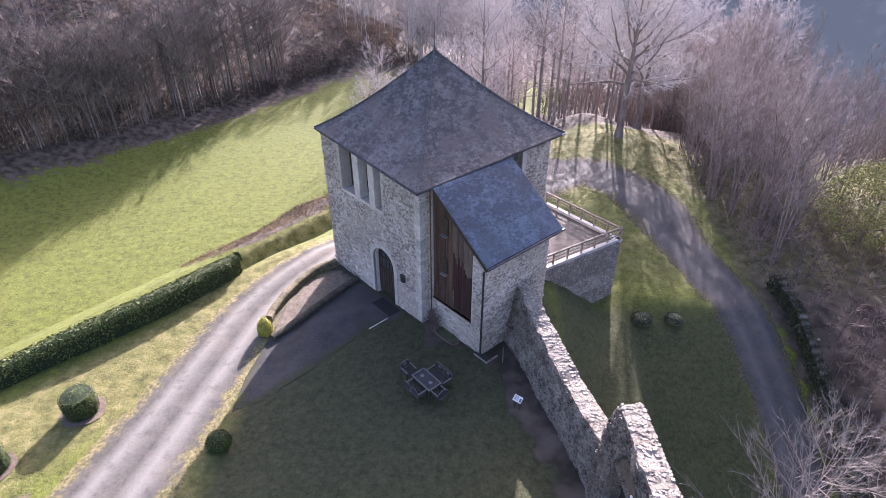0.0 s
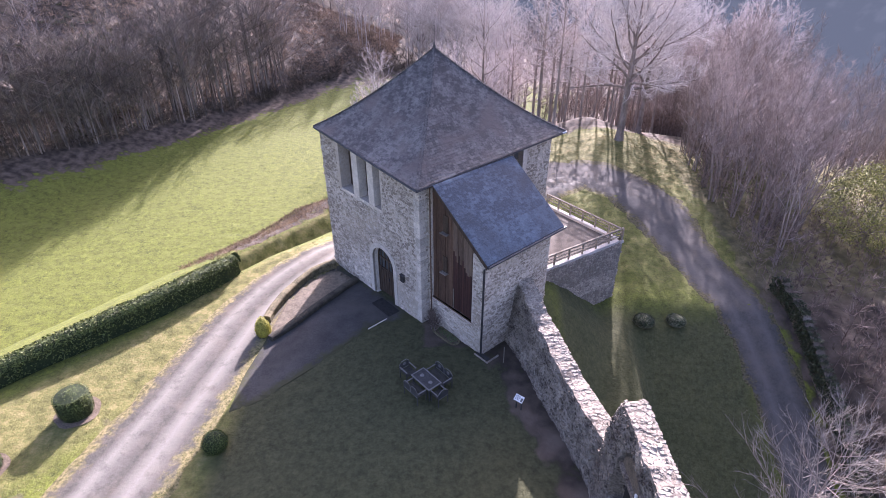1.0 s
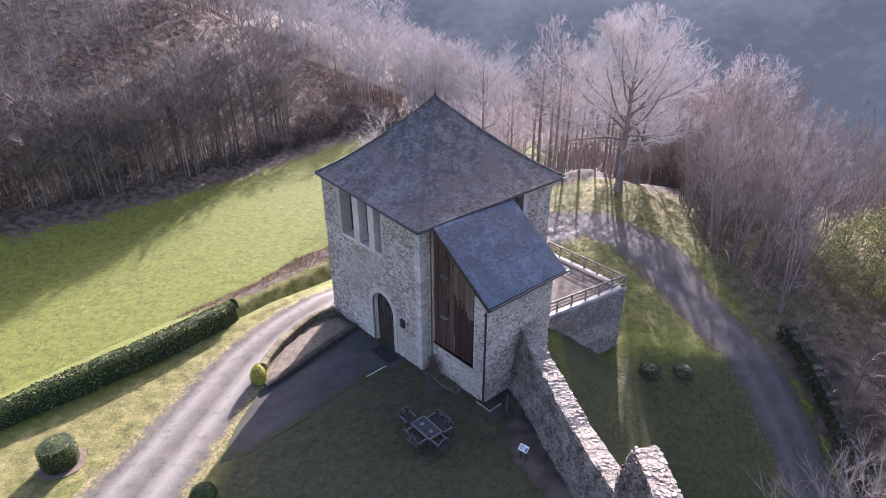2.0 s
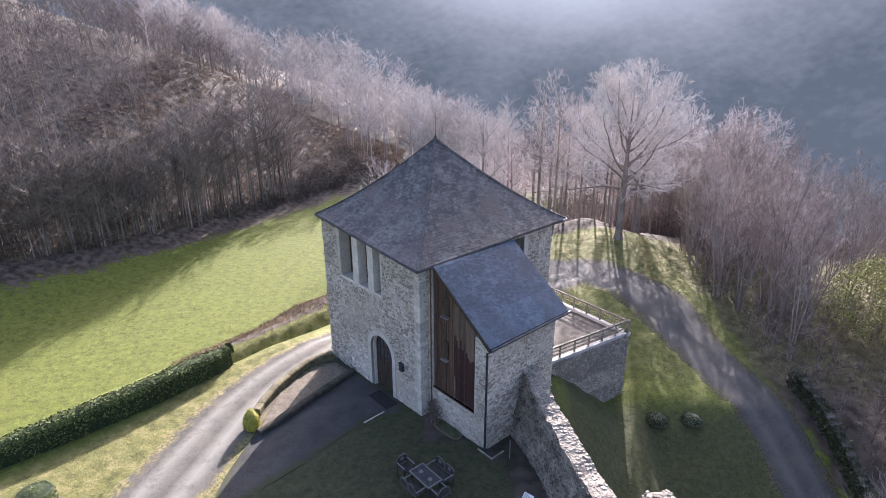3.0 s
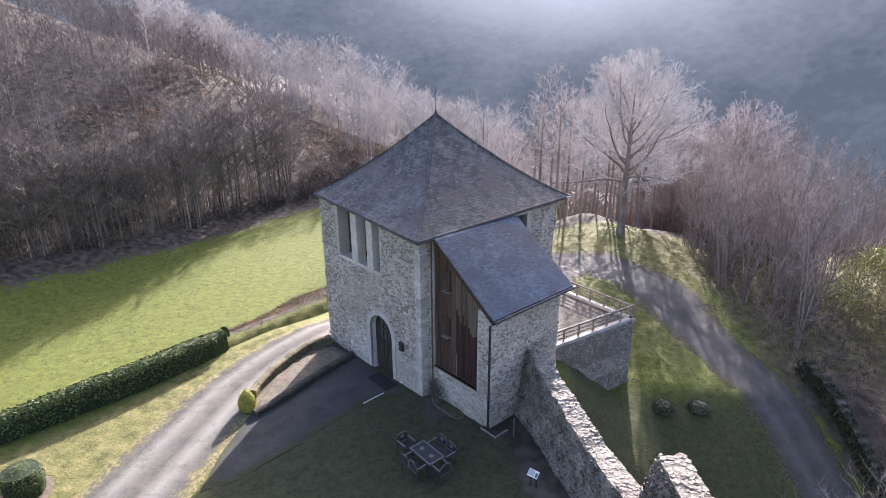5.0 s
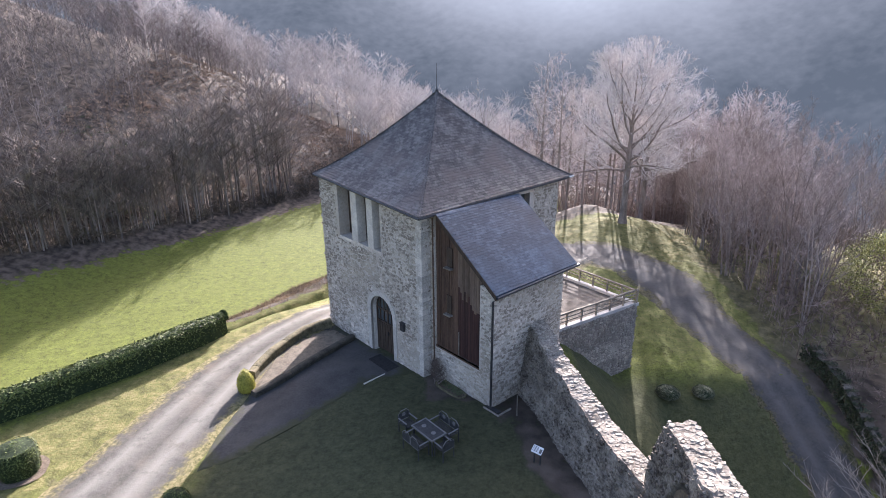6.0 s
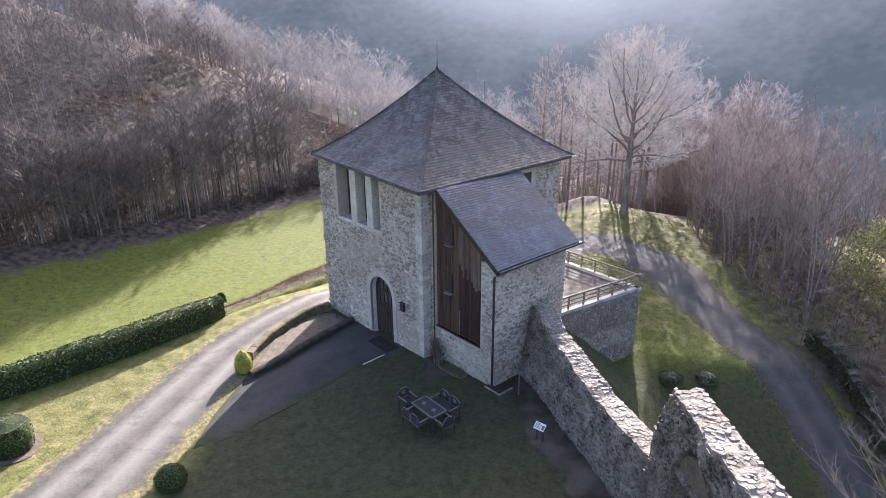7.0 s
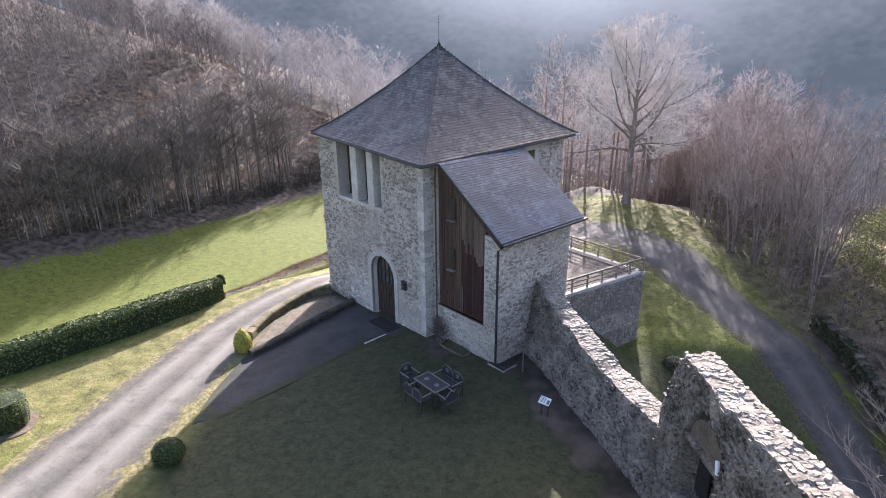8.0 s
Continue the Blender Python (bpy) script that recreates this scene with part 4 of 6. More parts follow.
    while s < total - 0.05:
        step = rng.uniform(0.07, 0.15)
        across = rng.uniform(0.0, 0.06)
        while across < thick - 0.03:
            wd = min(rng.uniform(0.06, 0.24), thick + 0.02 - across)
            mid = across + wd / 2
            p, way, side = at(min(total - 0.01, max(0.0, s + rng.uniform(-0.07, 0.07))))
            if rng.random() < 0.88:
                q = p + side * mid + Vector((0, 0, crown(s, mid / thick, p.z) - p.z - 0.005))
                basis = Matrix((side, Vector((0, 0, -1)), way)).transposed().to_4x4()
                turn = pose(0, 0, 0, rng.uniform(-6, 6), rng.uniform(-50, 50), rng.uniform(-6, 6))
                caps.put(Matrix.Translation(q) @ basis @ turn @ Matrix.Diagonal((wd * 0.98, rng.uniform(0.01, 0.026), step * rng.uniform(0.8, 1.3), 1)), True)
            across += wd
        s += step
    work.close()
    caps.close()
    return thing


ruin("ruined_wall", [(2.7, 21.1, 3.6), (2.95, 20.3, 3.45), (3.3, 19.3, 2.95), (3.6, 18.3, 2.85), (4.36, 15.66, 2.5), (5.25, 12.6, 2.62)], -8.0, 0.78, 0.75, "low ruined rubble wall with a broken sunlit top", 31, 290, size=0.78)
ruin_high = ruin("ruined_gable_wall", [(5.17, 12.75, 2.9), (5.2, 12.45, 4.4), (5.26, 12.1, 5.35), (5.38, 9.0, 5.4), (5.6, 7.4, 5.4), (6.0, 3.2, 5.4)], -8.0, 0.78, 0.3, "tall ruined rubble wall with an arched recess", 32, 290, niche=(2.4, 1.9, 0.85, 3.85, 0.5), size=0.72)

board_mat = material("old_brown_render", (0.07, 0.055, 0.04), (0.22, 0.175, 0.125), 3.0, 0.92, 0.9, 5, grain=0.7)
bm = bmesh.new()
outline = [(-0.7, 0.0), (0.7, 0.0)] + [(0.7 * math.cos(math.pi * k / 12), 0.02 + 0.7 * math.sin(math.pi * k / 12)) for k in range(0, 13)]
lid = bm.faces.new([bm.verts.new((x, -0.06, z)) for x, z in outline])
for v in bmesh.ops.extrude_face_region(bm, geom=[lid])["geom"]:
    if isinstance(v, bmesh.types.BMVert):
        v.co.y += 0.12
bmesh.ops.recalc_face_normals(bm, faces=bm.faces[:])
part("blocked_window", bm, board_mat, ruin_high, "pale brown rendered infill of the arched opening", pose(5.37, 10.35, 3.82, 0, 0, -86))
part("ledge", boxes((-0.75, 0.75, -0.22, 0.12, -0.14, 0.0), bevel=0.02), ruin_mat, ruin_high, "", pose(5.41, 10.35, 3.82, 0, 0, -86))
# near-black panel painted for the deep shade in the recess
recess_shade_mat = material("shaded_recess", (0.012, 0.011, 0.01), (0.03, 0.027, 0.024), 3, 0.95, 0.4, 6)
part("blind_opening", boxes((-0.5, 0.05, -0.03, 0.03, 0.0, 1.35), bevel=0.02), recess_shade_mat, ruin_high, "dark panel standing for the shade under the boarded arch", pose(5.52, 10.35, 2.3, 0, 0, -86))
# white slab added for the sliver of sunlight beside the arch
part("loose_slab", boxes((-0.05, 0.05, -0.03, 0.03, 0.0, 0.3), bevel=0.01), white_mat, ruin_high, "small white slab standing for the sunlit sliver by the sill", pose(5.24, 9.58, 3.86, -8, -28, -86))

# ---- terrace with its railing ----
terrace_mat = material("terrace_rubble", (0.19, 0.17, 0.148), (0.44, 0.395, 0.335), 1.4, 0.92, 0.8, 8, object_random=0.8, island=0.7, grain=0.62)
terrace = empty("terrace")
tagged(terrace, "stone terrace with pale kerb and grey timber railing", "terrace")
T_LEFT, T_TIP, T_BACK, T_IN, T_Z = Vector((4.75, 27.85, 0)), Vector((11.0, 32.1, 0)), Vector((6.6, 37.3, 0)), Vector((1.0, 32.0, 0)), -0.75
bm = bmesh.new()
low = [bm.verts.new((p.x, p.y, -9)) for p in (T_LEFT, T_TIP, T_BACK, T_IN)]
high = [bm.verts.new((v.co.x, v.co.y, T_Z)) for v in low]
for k in range(4):
    bm.faces.new((low[k], low[(k + 1) % 4], high[(k + 1) % 4], high[k]))
part("retaining_wall", bm, terrace_mat, terrace)
bm = bmesh.new()
mid = (T_LEFT + T_TIP + T_BACK + T_IN) / 4
bm.faces.new([bm.verts.new((*(p.lerp(mid, 0.02)).xy, T_Z + 0.03)) for p in (T_LEFT, T_TIP, T_BACK, T_IN)])
part("floor", bm, gravel_mat, terrace, "worn grey floor")
work = Masonry(terrace, terrace_mat, 300, 33)
for a, b in ((T_LEFT, T_TIP),):
    way = (b - a).normalized()
    work.face((a.x, a.y, -6.6), way, (way.y, -way.x, 0), (b - a).length, 5.8, near=lambda u, v: v > 2.6, size=1.15, proud=0.06)
work.close()
RAIL = 1.02
for a, b, gaps in ((T_LEFT + Vector((0.25, 0.15, 0)), T_TIP, 6), (T_TIP, T_BACK, 6)):
    way = (b - a).normalized()
    inward = Vector((-way.y, way.x, 0)) * 0.15
    turn = math.degrees(math.atan2(way.y, way.x))
    length = (b - a).length
    m = pose(a.x + inward.x, a.y + inward.y, T_Z, 0, 0, turn)
    part("kerb", boxes((-0.1, length, -0.16, 0.16, 0.0, 0.22), bevel=0.02), concrete_mat, terrace, "pale concrete kerb", m)
    for k in range(gaps + 1):
        x = length * k / gaps
        part("post", boxes((x - 0.05, x + 0.05, -0.05, 0.05, 0.2, RAIL + 0.03), bevel=0.01), grey_wood_mat, terrace, m=m)
    for zz, hh in ((RAIL, 0.05), (0.78, 0.035), (0.54, 0.035)):
        part("rail", boxes((-0.05, length + 0.05, -0.085 if zz != RAIL else -0.07, -0.052 if zz != RAIL else 0.07, zz - hh, zz + hh), bevel=0.008), grey_wood_mat, terrace, m=m)

# ---- forecourt: low lane wall, planting bed, kerb, mat ----
def low_wall(name, ctrl, width, height, mat, label, seed):
    pts = curve_points([(*c, 0) for c in ctrl], 0.5)
    thing = empty(name)
    tagged(thing, label, "low wall")
    rng = random.Random(seed)
    verts, faces = [], []
    for k, p in enumerate(pts):
        way = (pts[min(k + 1, len(pts) - 1)] - pts[max(k - 1, 0)]).normalized()
        side = Vector((way.y, -way.x, 0)) * width / 2
        z = ground_height(p.x, p.y)
        h = height + 0.05 * noise.noise((k * 0.6, seed, 0))
        for q, zz in ((p - side * 1.1, z - 0.3), (p - side, z + h), (p + side, z + h), (p + side * 1.1, z - 0.3)):
            verts.append((q.x, q.y, zz))
    for k in range(len(pts) - 1):
        for j in range(3):
            a = 4 * k + j
            faces.append((a, a + 1, a + 5, a + 4))
    faces += [(0, 1, 2, 3), tuple(4 * (len(pts) - 1) + j for j in (3, 2, 1, 0))]
    part("core", mesh_of("core", verts, faces, mat), mat, thing)
    # coping stones that follow the curve
    half = width * 0.58
    rim = []
    for k, p in enumerate(pts):
        way = (pts[min(k + 1, len(pts) - 1)] - pts[max(k - 1, 0)]).normalized()
        side = Vector((way.y, -way.x, 0)) * half
        z = ground_height(p.x, p.y) + height + 0.05 * noise.noise((k * 0.6, seed, 0))
        rim.append((p - side, p + side, z))
    for (la, ra, za), (lb, rb, zb) in zip(rim, rim[1:]):
        up = rng.uniform(0.06, 0.08)
        bm = bmesh.new()
        ends = []
        for le, ri, z in ((la, ra, za), (lb, rb, zb)):
            ends.append([bm.verts.new((*le.lerp(ri, f).xy, z - 0.06 + (up + 0.06) * h)) for f, h in ((0, 0), (0.06, 0.55), (0.28, 0.92), (0.6, 1.0), (0.9, 0.6), (1, 0))])
        for j in range(6):
            bm.faces.new((ends[0][j], ends[0][(j + 1) % 6], ends[1][(j + 1) % 6], ends[1][j]))
        bm.faces.new(ends[0])
        bm.faces.new(ends[1][::-1])
        bmesh.ops.recalc_face_normals(bm, faces=bm.faces[:])
        part("coping_stone", bm, mat, thing)
    return thing


moss_mat = material("mossy_coping", (0.055, 0.05, 0.028), (0.23, 0.198, 0.118), 4, 0.95, 0.6, 8, object_random=0.3, grain=0.66)
low_wall("lane_wall", [(-7.55, 27.2), (-8.6, 26.35), (-9.3, 25.0), (-9.75, 23.6), (-10.0, 22.3), (-10.0, 21.3)], 0.36, 0.46, moss_mat, "low curved mossy stone wall along the lane", 5)
# dark kerb colour that holds the shade on its near face
kerb_mat = material("dark_shaded_kerb", (0.03, 0.028, 0.022), (0.09, 0.08, 0.06), 3, 0.95, 0.6, 8, object_random=0.4)
low_wall("bed_kerb", [(-6.0, 25.7), (-7.0, 24.2), (-7.95, 22.75), (-8.75, 21.4), (-9.5, 20.35)], 0.34, 0.26, kerb_mat, "low stone kerb edging the planting bed, darkened for its shade", 6)
bed_mat = material("gravelly_bed", (0.06, 0.05, 0.036), (0.23, 0.195, 0.145), 4.0, 0.95, 0.9, 6, grain=0.75)
bed = tagged(sheet("planting_bed", [(-9.4, 20.5), (-8.6, 21.6), (-7.8, 22.9), (-6.9, 24.4), (-6.0, 25.8), (-7.4, 27.0), (-8.4, 26.3), (-9.15, 24.9), (-9.6, 23.6), (-9.85, 22.2), (-9.85, 21.2)], 0.11, bed_mat), "bare earth and gravel bed inside a low wall", "planting bed", kind="structure")
kerb = tagged(part("door_kerb", boxes((0, 1.2, -0.03, 0.03, -0.1, 0.03), bevel=0.01), dressed_mat, m=pose(-4.6, 21.2, ground_height(-4.2, 21.6) + 0.02, 0, 0, 45)), "pale stone kerb strip beside the door", "kerb")
mat_mat = material("black_coir", (0.014, 0.014, 0.014), (0.035, 0.034, 0.032), 8, 0.95, 0.4, 6)
doormat = tagged(part("doormat", boxes((-0.8, 0.8, -0.36, 0.36, 0, 0.025), bevel=0.01), mat_mat, m=pose(-3.95, 23.05, ground_height(-3.95, 23.05) + 0.05, 0, 0, -46)), "dark doormat on the asphalt before the door", "doormat")


# ---- far hillside ----
def backdrop_material():
    """Wooded slopes kilometres off; blue winter haze, brightening under the sun, is painted in as emission."""
    m = bpy.data.materials.new("far_hazy_woods")
    m.use_nodes = True
    n, ln = m.node_tree.nodes, m.node_tree.links
    n.remove(n["Principled BSDF"])
    geo = n.new("ShaderNodeNewGeometry")
    sep = n.new("ShaderNodeSeparateXYZ")
    ln.new(geo.outputs["Position"], sep.inputs[0])

    def maths(op, a, b=0.0, clamp=False):
        t = n.new("ShaderNodeMath")
        t.operation, t.use_clamp = op, clamp
        for k, v in enumerate((a, b)):
            if isinstance(v, (int, float)):
                t.inputs[k].default_value = v
            else:
                ln.new(v, t.inputs[k])
        return t.outputs[0]

    def grade(v, a, b):
        t = n.new("ShaderNodeMapRange")
        t.interpolation_type = "SMOOTHSTEP"
        t.inputs["From Min"].default_value, t.inputs["From Max"].default_value = a, b
        ln.new(v, t.inputs["Value"])
        return t.outputs["Result"]

    # painted haze: brighter upwards and towards the sun's side
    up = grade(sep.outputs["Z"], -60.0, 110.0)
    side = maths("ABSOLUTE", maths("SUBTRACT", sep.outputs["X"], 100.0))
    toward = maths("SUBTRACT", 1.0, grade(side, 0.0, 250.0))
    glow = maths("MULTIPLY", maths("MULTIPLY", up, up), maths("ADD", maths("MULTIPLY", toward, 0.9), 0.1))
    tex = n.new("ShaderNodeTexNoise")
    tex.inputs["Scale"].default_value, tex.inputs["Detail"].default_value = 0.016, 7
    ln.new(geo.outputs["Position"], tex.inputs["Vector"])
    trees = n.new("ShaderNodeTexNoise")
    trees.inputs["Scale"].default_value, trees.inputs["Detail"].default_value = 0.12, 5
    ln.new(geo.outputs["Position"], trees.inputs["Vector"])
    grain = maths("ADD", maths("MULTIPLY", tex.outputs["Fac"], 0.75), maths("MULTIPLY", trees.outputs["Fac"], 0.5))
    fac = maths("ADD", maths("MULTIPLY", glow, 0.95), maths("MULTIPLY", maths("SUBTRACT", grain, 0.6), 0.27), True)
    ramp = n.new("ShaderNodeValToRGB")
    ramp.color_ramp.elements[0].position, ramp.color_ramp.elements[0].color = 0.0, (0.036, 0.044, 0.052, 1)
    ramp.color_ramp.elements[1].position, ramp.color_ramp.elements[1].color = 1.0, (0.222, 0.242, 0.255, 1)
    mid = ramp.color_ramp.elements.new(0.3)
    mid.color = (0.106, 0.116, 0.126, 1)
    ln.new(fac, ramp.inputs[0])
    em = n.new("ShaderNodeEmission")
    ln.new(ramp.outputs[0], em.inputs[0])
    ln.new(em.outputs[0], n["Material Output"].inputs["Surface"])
    return m


def build_backdrop():
    verts, faces = [], []
    steps = 60
    rises = [(300, -150), (360, -95), (450, -35), (560, 40), (680, 130), (800, 205)]
    for k in range(steps + 1):
        a = radians(-80 + 160 * k / steps)
        for r, z in rises:
            d = 30 * noise.noise((a * 3, r * 0.004, 1))
            verts.append(((r + d) * math.sin(a), (r + d) * math.cos(a), z + 25 * noise.noise((a * 5, r * 0.01, 7))))
    w = len(rises)
    for k in range(steps):
        for j in range(w - 1):
            i = k * w + j
            faces.append((i, i + w, i + w + 1, i + 1))
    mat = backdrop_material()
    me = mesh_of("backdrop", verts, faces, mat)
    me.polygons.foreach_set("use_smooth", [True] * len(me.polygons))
    ob = tagged(new("backdrop", me), "distant wooded valley side with painted blue haze", "hillside", kind="structure")
    return ob


build_backdrop()


# ---- leaves on clipped shapes ----
def leafage(rng, places, size, mat, name, parent):
    """Many small pointed leaves at (place, normal)."""
    verts, faces = [], []
    for p, nrm in places:
        d = Vector((rng.uniform(-1, 1), rng.uniform(-1, 1), rng.uniform(-0.7, 0.9))).normalized()
        along = (d - nrm * d.dot(nrm) * 0.6).normalized()
        side = along.cross((nrm + 0.6 * d).normalized())
        if side.length < 0.05:
            continue
        side.normalize()
        s = size * rng.uniform(0.7, 1.35)
        lift = nrm * (s * rng.uniform(0.0, 0.5))
        i = len(verts)
        verts += [p, p + along * s * 0.5 + side * s * 0.28 + lift * 0.6, p + along * s + lift, p + along * s * 0.5 - side * s * 0.28 + lift * 0.6]
        faces.append((i, i + 1, i + 2, i + 3))
    ob = part(name, mesh_of(name, verts, faces, mat), mat, parent)
    ob["kind"] = "stuff"
    return ob


def build_hedge():
    hedge = empty("hedge", -16, 21.3, 0)
    tagged(hedge, "clipped glossy evergreen hedge along the lane", "hedge")
    rng = random.Random(41)
    path = curve_points([(-27.6, 9.7, 0), (-21.05, 17.32, 0), (-18.25, 20.13, 0), (-15.85, 22.9, 0), (-13.25, 26.6, 0)], 0.25)
    half, places, rows = 0.58, [], []
    n = len(path)
    for k, p in enumerate(path):
        way = (path[min(k + 1, n - 1)] - path[max(k - 1, 0)]).normalized()
        side = Vector((-way.y, way.x, 0))
        z = ground_height(p.x, p.y)
        h = 1.32 + 0.06 * noise.noise((k * 0.22, 0, 0))
        end = 1.0 - 0.35 * smooth(n - 4, n - 1, k)
        ring = []
        for a in range(9):
            t = math.pi * a / 8
            c, s = math.cos(t), math.sin(t)
            wob = 1 + 0.1 * noise.noise((k * 0.35, a * 0.7, 3))
            off = -c * half * wob * end * (0.96 if abs(c) > 0.9 else 1.0)
            hh = h * min(1.0, s ** 0.28) if a not in (0, 8) else -0.15
            ring.append((p + side * off + Vector((0, 0, z + hh * (0.9 + 0.1 * end))), (side * -c + Vector((0, 0, s * s))).normalized()))
        rows.append(ring)
    o = Vector((-16, 21.3, 0))
    verts, faces = [q[0] - q[1] * 0.1 - o for r in rows for q in r], []
    for k in range(n - 1):
        for a in range(8):
            i = 9 * k + a
            faces.append((i, i + 9, i + 10, i + 1))
    faces += [tuple(range(9))[::-1], tuple(9 * (n - 1) + a for a in range(9))]
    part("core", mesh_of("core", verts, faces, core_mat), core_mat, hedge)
    for k in range(n - 1):
        for _ in range(300):
            a, f, g = rng.random() * 8, rng.random(), rng.uniform(-0.08, 0.03)
            j = int(a)
            u = a - j
            p0 = rows[k][j][0].lerp(rows[k][j + 1][0], u)
            p1 = rows[k + 1][j][0].lerp(rows[k + 1][j + 1][0], u)
            nn = rows[k][j][1].lerp(rows[k][j + 1][1], u).normalized()
            q = p0.lerp(p1, f)
            # thin places near the foot
            if q.z - ground_height(q.x, q.y) < 0.55 and noise.noise((k * 0.25, 0, 8)) > 0.12 and rng.random() < 0.75:
                continue
            places.append((q + nn * g - o, nn))
    for _ in range(2200):
        ring = rows[-1]
        f, j = rng.random(), rng.randrange(8)
        q = ring[j][0].lerp(ring[8 - j][0], f)
        places.append((q - o + Vector((rng.uniform(-0.05, 0.08), rng.uniform(0, 0.1), 0)), (Vector((0.55, 0.83, 0)))))
    leafage(rng, places, 0.1, hedge_mat, "leaves", hedge)
    return hedge


build_hedge()


def clipped_shrub(name, x, y, radius, height, kind, mat, label, seed, leaf=0.045, count=2600, dig=True):
    """A clipped shrub: egg, drum or ball, with leaves over a dark core."""
    rng = random.Random(seed)
    thing = empty(name, x, y, ground_height(x, y))
    tagged(thing, label, "shrub")
    verts, faces, places = [], [], []
    prof = []
    for k in range(13):
        f = k / 12
        if kind == "drum":
            r = radius * (0.93 + 0.07 * math.sin(math.pi * f)) * (1 if f < 0.84 else 0.97 if f < 0.93 else 0.86 if f < 0.99 else 0.02)
        elif kind == "egg":
            r = radius * math.sin(math.pi * min(0.999, 0.12 + 0.88 * f) ** 0.8) ** 0.6
        else:
            r = radius * math.sin(math.pi * (0.14 + 0.86 * f)) ** 0.55 if f < 1 else 0.01
        prof.append((max(r, 0.01), height * f))
    for r, z in prof:
        for s in range(18):
            t = 2 * math.pi * s / 18
            wob = 1 + 0.07 * noise.noise((math.cos(t) * 1.6, math.sin(t) * 1.6, z * 2 + seed))
            verts.append(Vector((r * wob * math.cos(t), r * wob * math.sin(t), z)))
    for k in range(12):
        for s in range(18):
            a, b = k * 18 + s, k * 18 + (s + 1) % 18
            faces.append((a, b, b + 18, a + 18))
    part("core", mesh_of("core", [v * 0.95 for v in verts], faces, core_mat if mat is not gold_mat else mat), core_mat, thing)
    area = [prof[k][0] + prof[k + 1][0] + 0.6 * abs(prof[k][0] - prof[k + 1][0]) for k in range(12)]
    for _ in range(count):
        k = rng.choices(range(12), area)[0]
        s, u, v = rng.randrange(18), rng.random(), rng.random()
        a, b = k * 18 + s, k * 18 + (s + 1) % 18
        p = verts[a].lerp(verts[b], u).lerp(verts[a + 18].lerp(verts[b + 18], u), v)
        nrm = Vector((p.x, p.y, (p.z - height * 0.5) * 0.7 + (0.8 if k > 9 else 0))).normalized()
        places.append((p, nrm))
    leafage(rng, places, leaf, mat, "leaves", thing)
    if dig:
        bm = bmesh.new()
        bmesh.ops.create_circle(bm, cap_ends=True, radius=radius * 1.35, segments=20)
        for v in bm.verts:
            v.co *= 1 + 0.1 * noise.noise((v.co.x * 2, v.co.y * 2, seed))
            v.co.z = ground_height(x + v.co.x, y + v.co.y) - ground_height(x, y) + 0.03
        part("earth_ring", bm, soil_mat, thing)
    return thing


clipped_shrub("shrub", -9.9, 20.85, 0.37, 1.18, "egg", gold_mat, "golden-green clipped egg-shaped shrub by the lane wall", 51, 0.05, 3000)
clipped_shrub("shrub", -16.35, 15.55, 0.68, 1.25, "drum", hedge_mat, "dark clipped drum-shaped evergreen shrub on the verge", 52, 0.05, 4200)
clipped_shrub("shrub", -9.65, 13.95, 0.5, 0.85, "ball", hedge_mat, "dark round clipped evergreen shrub on the lawn edge", 53, 0.05, 2600, False)
clipped_shrub("shrub", -18.2, 12.6, 0.6, 1.2, "drum", hedge_mat, "dark clipped drum-shaped evergreen shrub on the verge", 56, 0.05, 3000)

# ---- bare trees ----
def needle(verts, faces, a, b, r):
    way = b - a
    side = way.cross(Vector((0.3, 0.5, 0.8))).normalized() * r
    up = way.cross(side).normalized() * r
    i = len(verts)
    verts += [a + side, a - side * 0.5 + up * 0.87, a - side * 0.5 - up * 0.87, b]
    faces += [(i, i + 1, i + 3), (i + 1, i + 2, i + 3), (i + 2, i, i + 3)]


def blade(verts, faces, a, b, r):
    """The finest twig: a sliver that tapers to its tip."""
    way = b - a
    side = way.cross(Vector((way.y, 0.4 * way.z + 0.3, -way.x))).normalized() * r
    i = len(verts)
    verts += [a + side, a - side, b]
    faces.append((i, i + 1, i + 2))


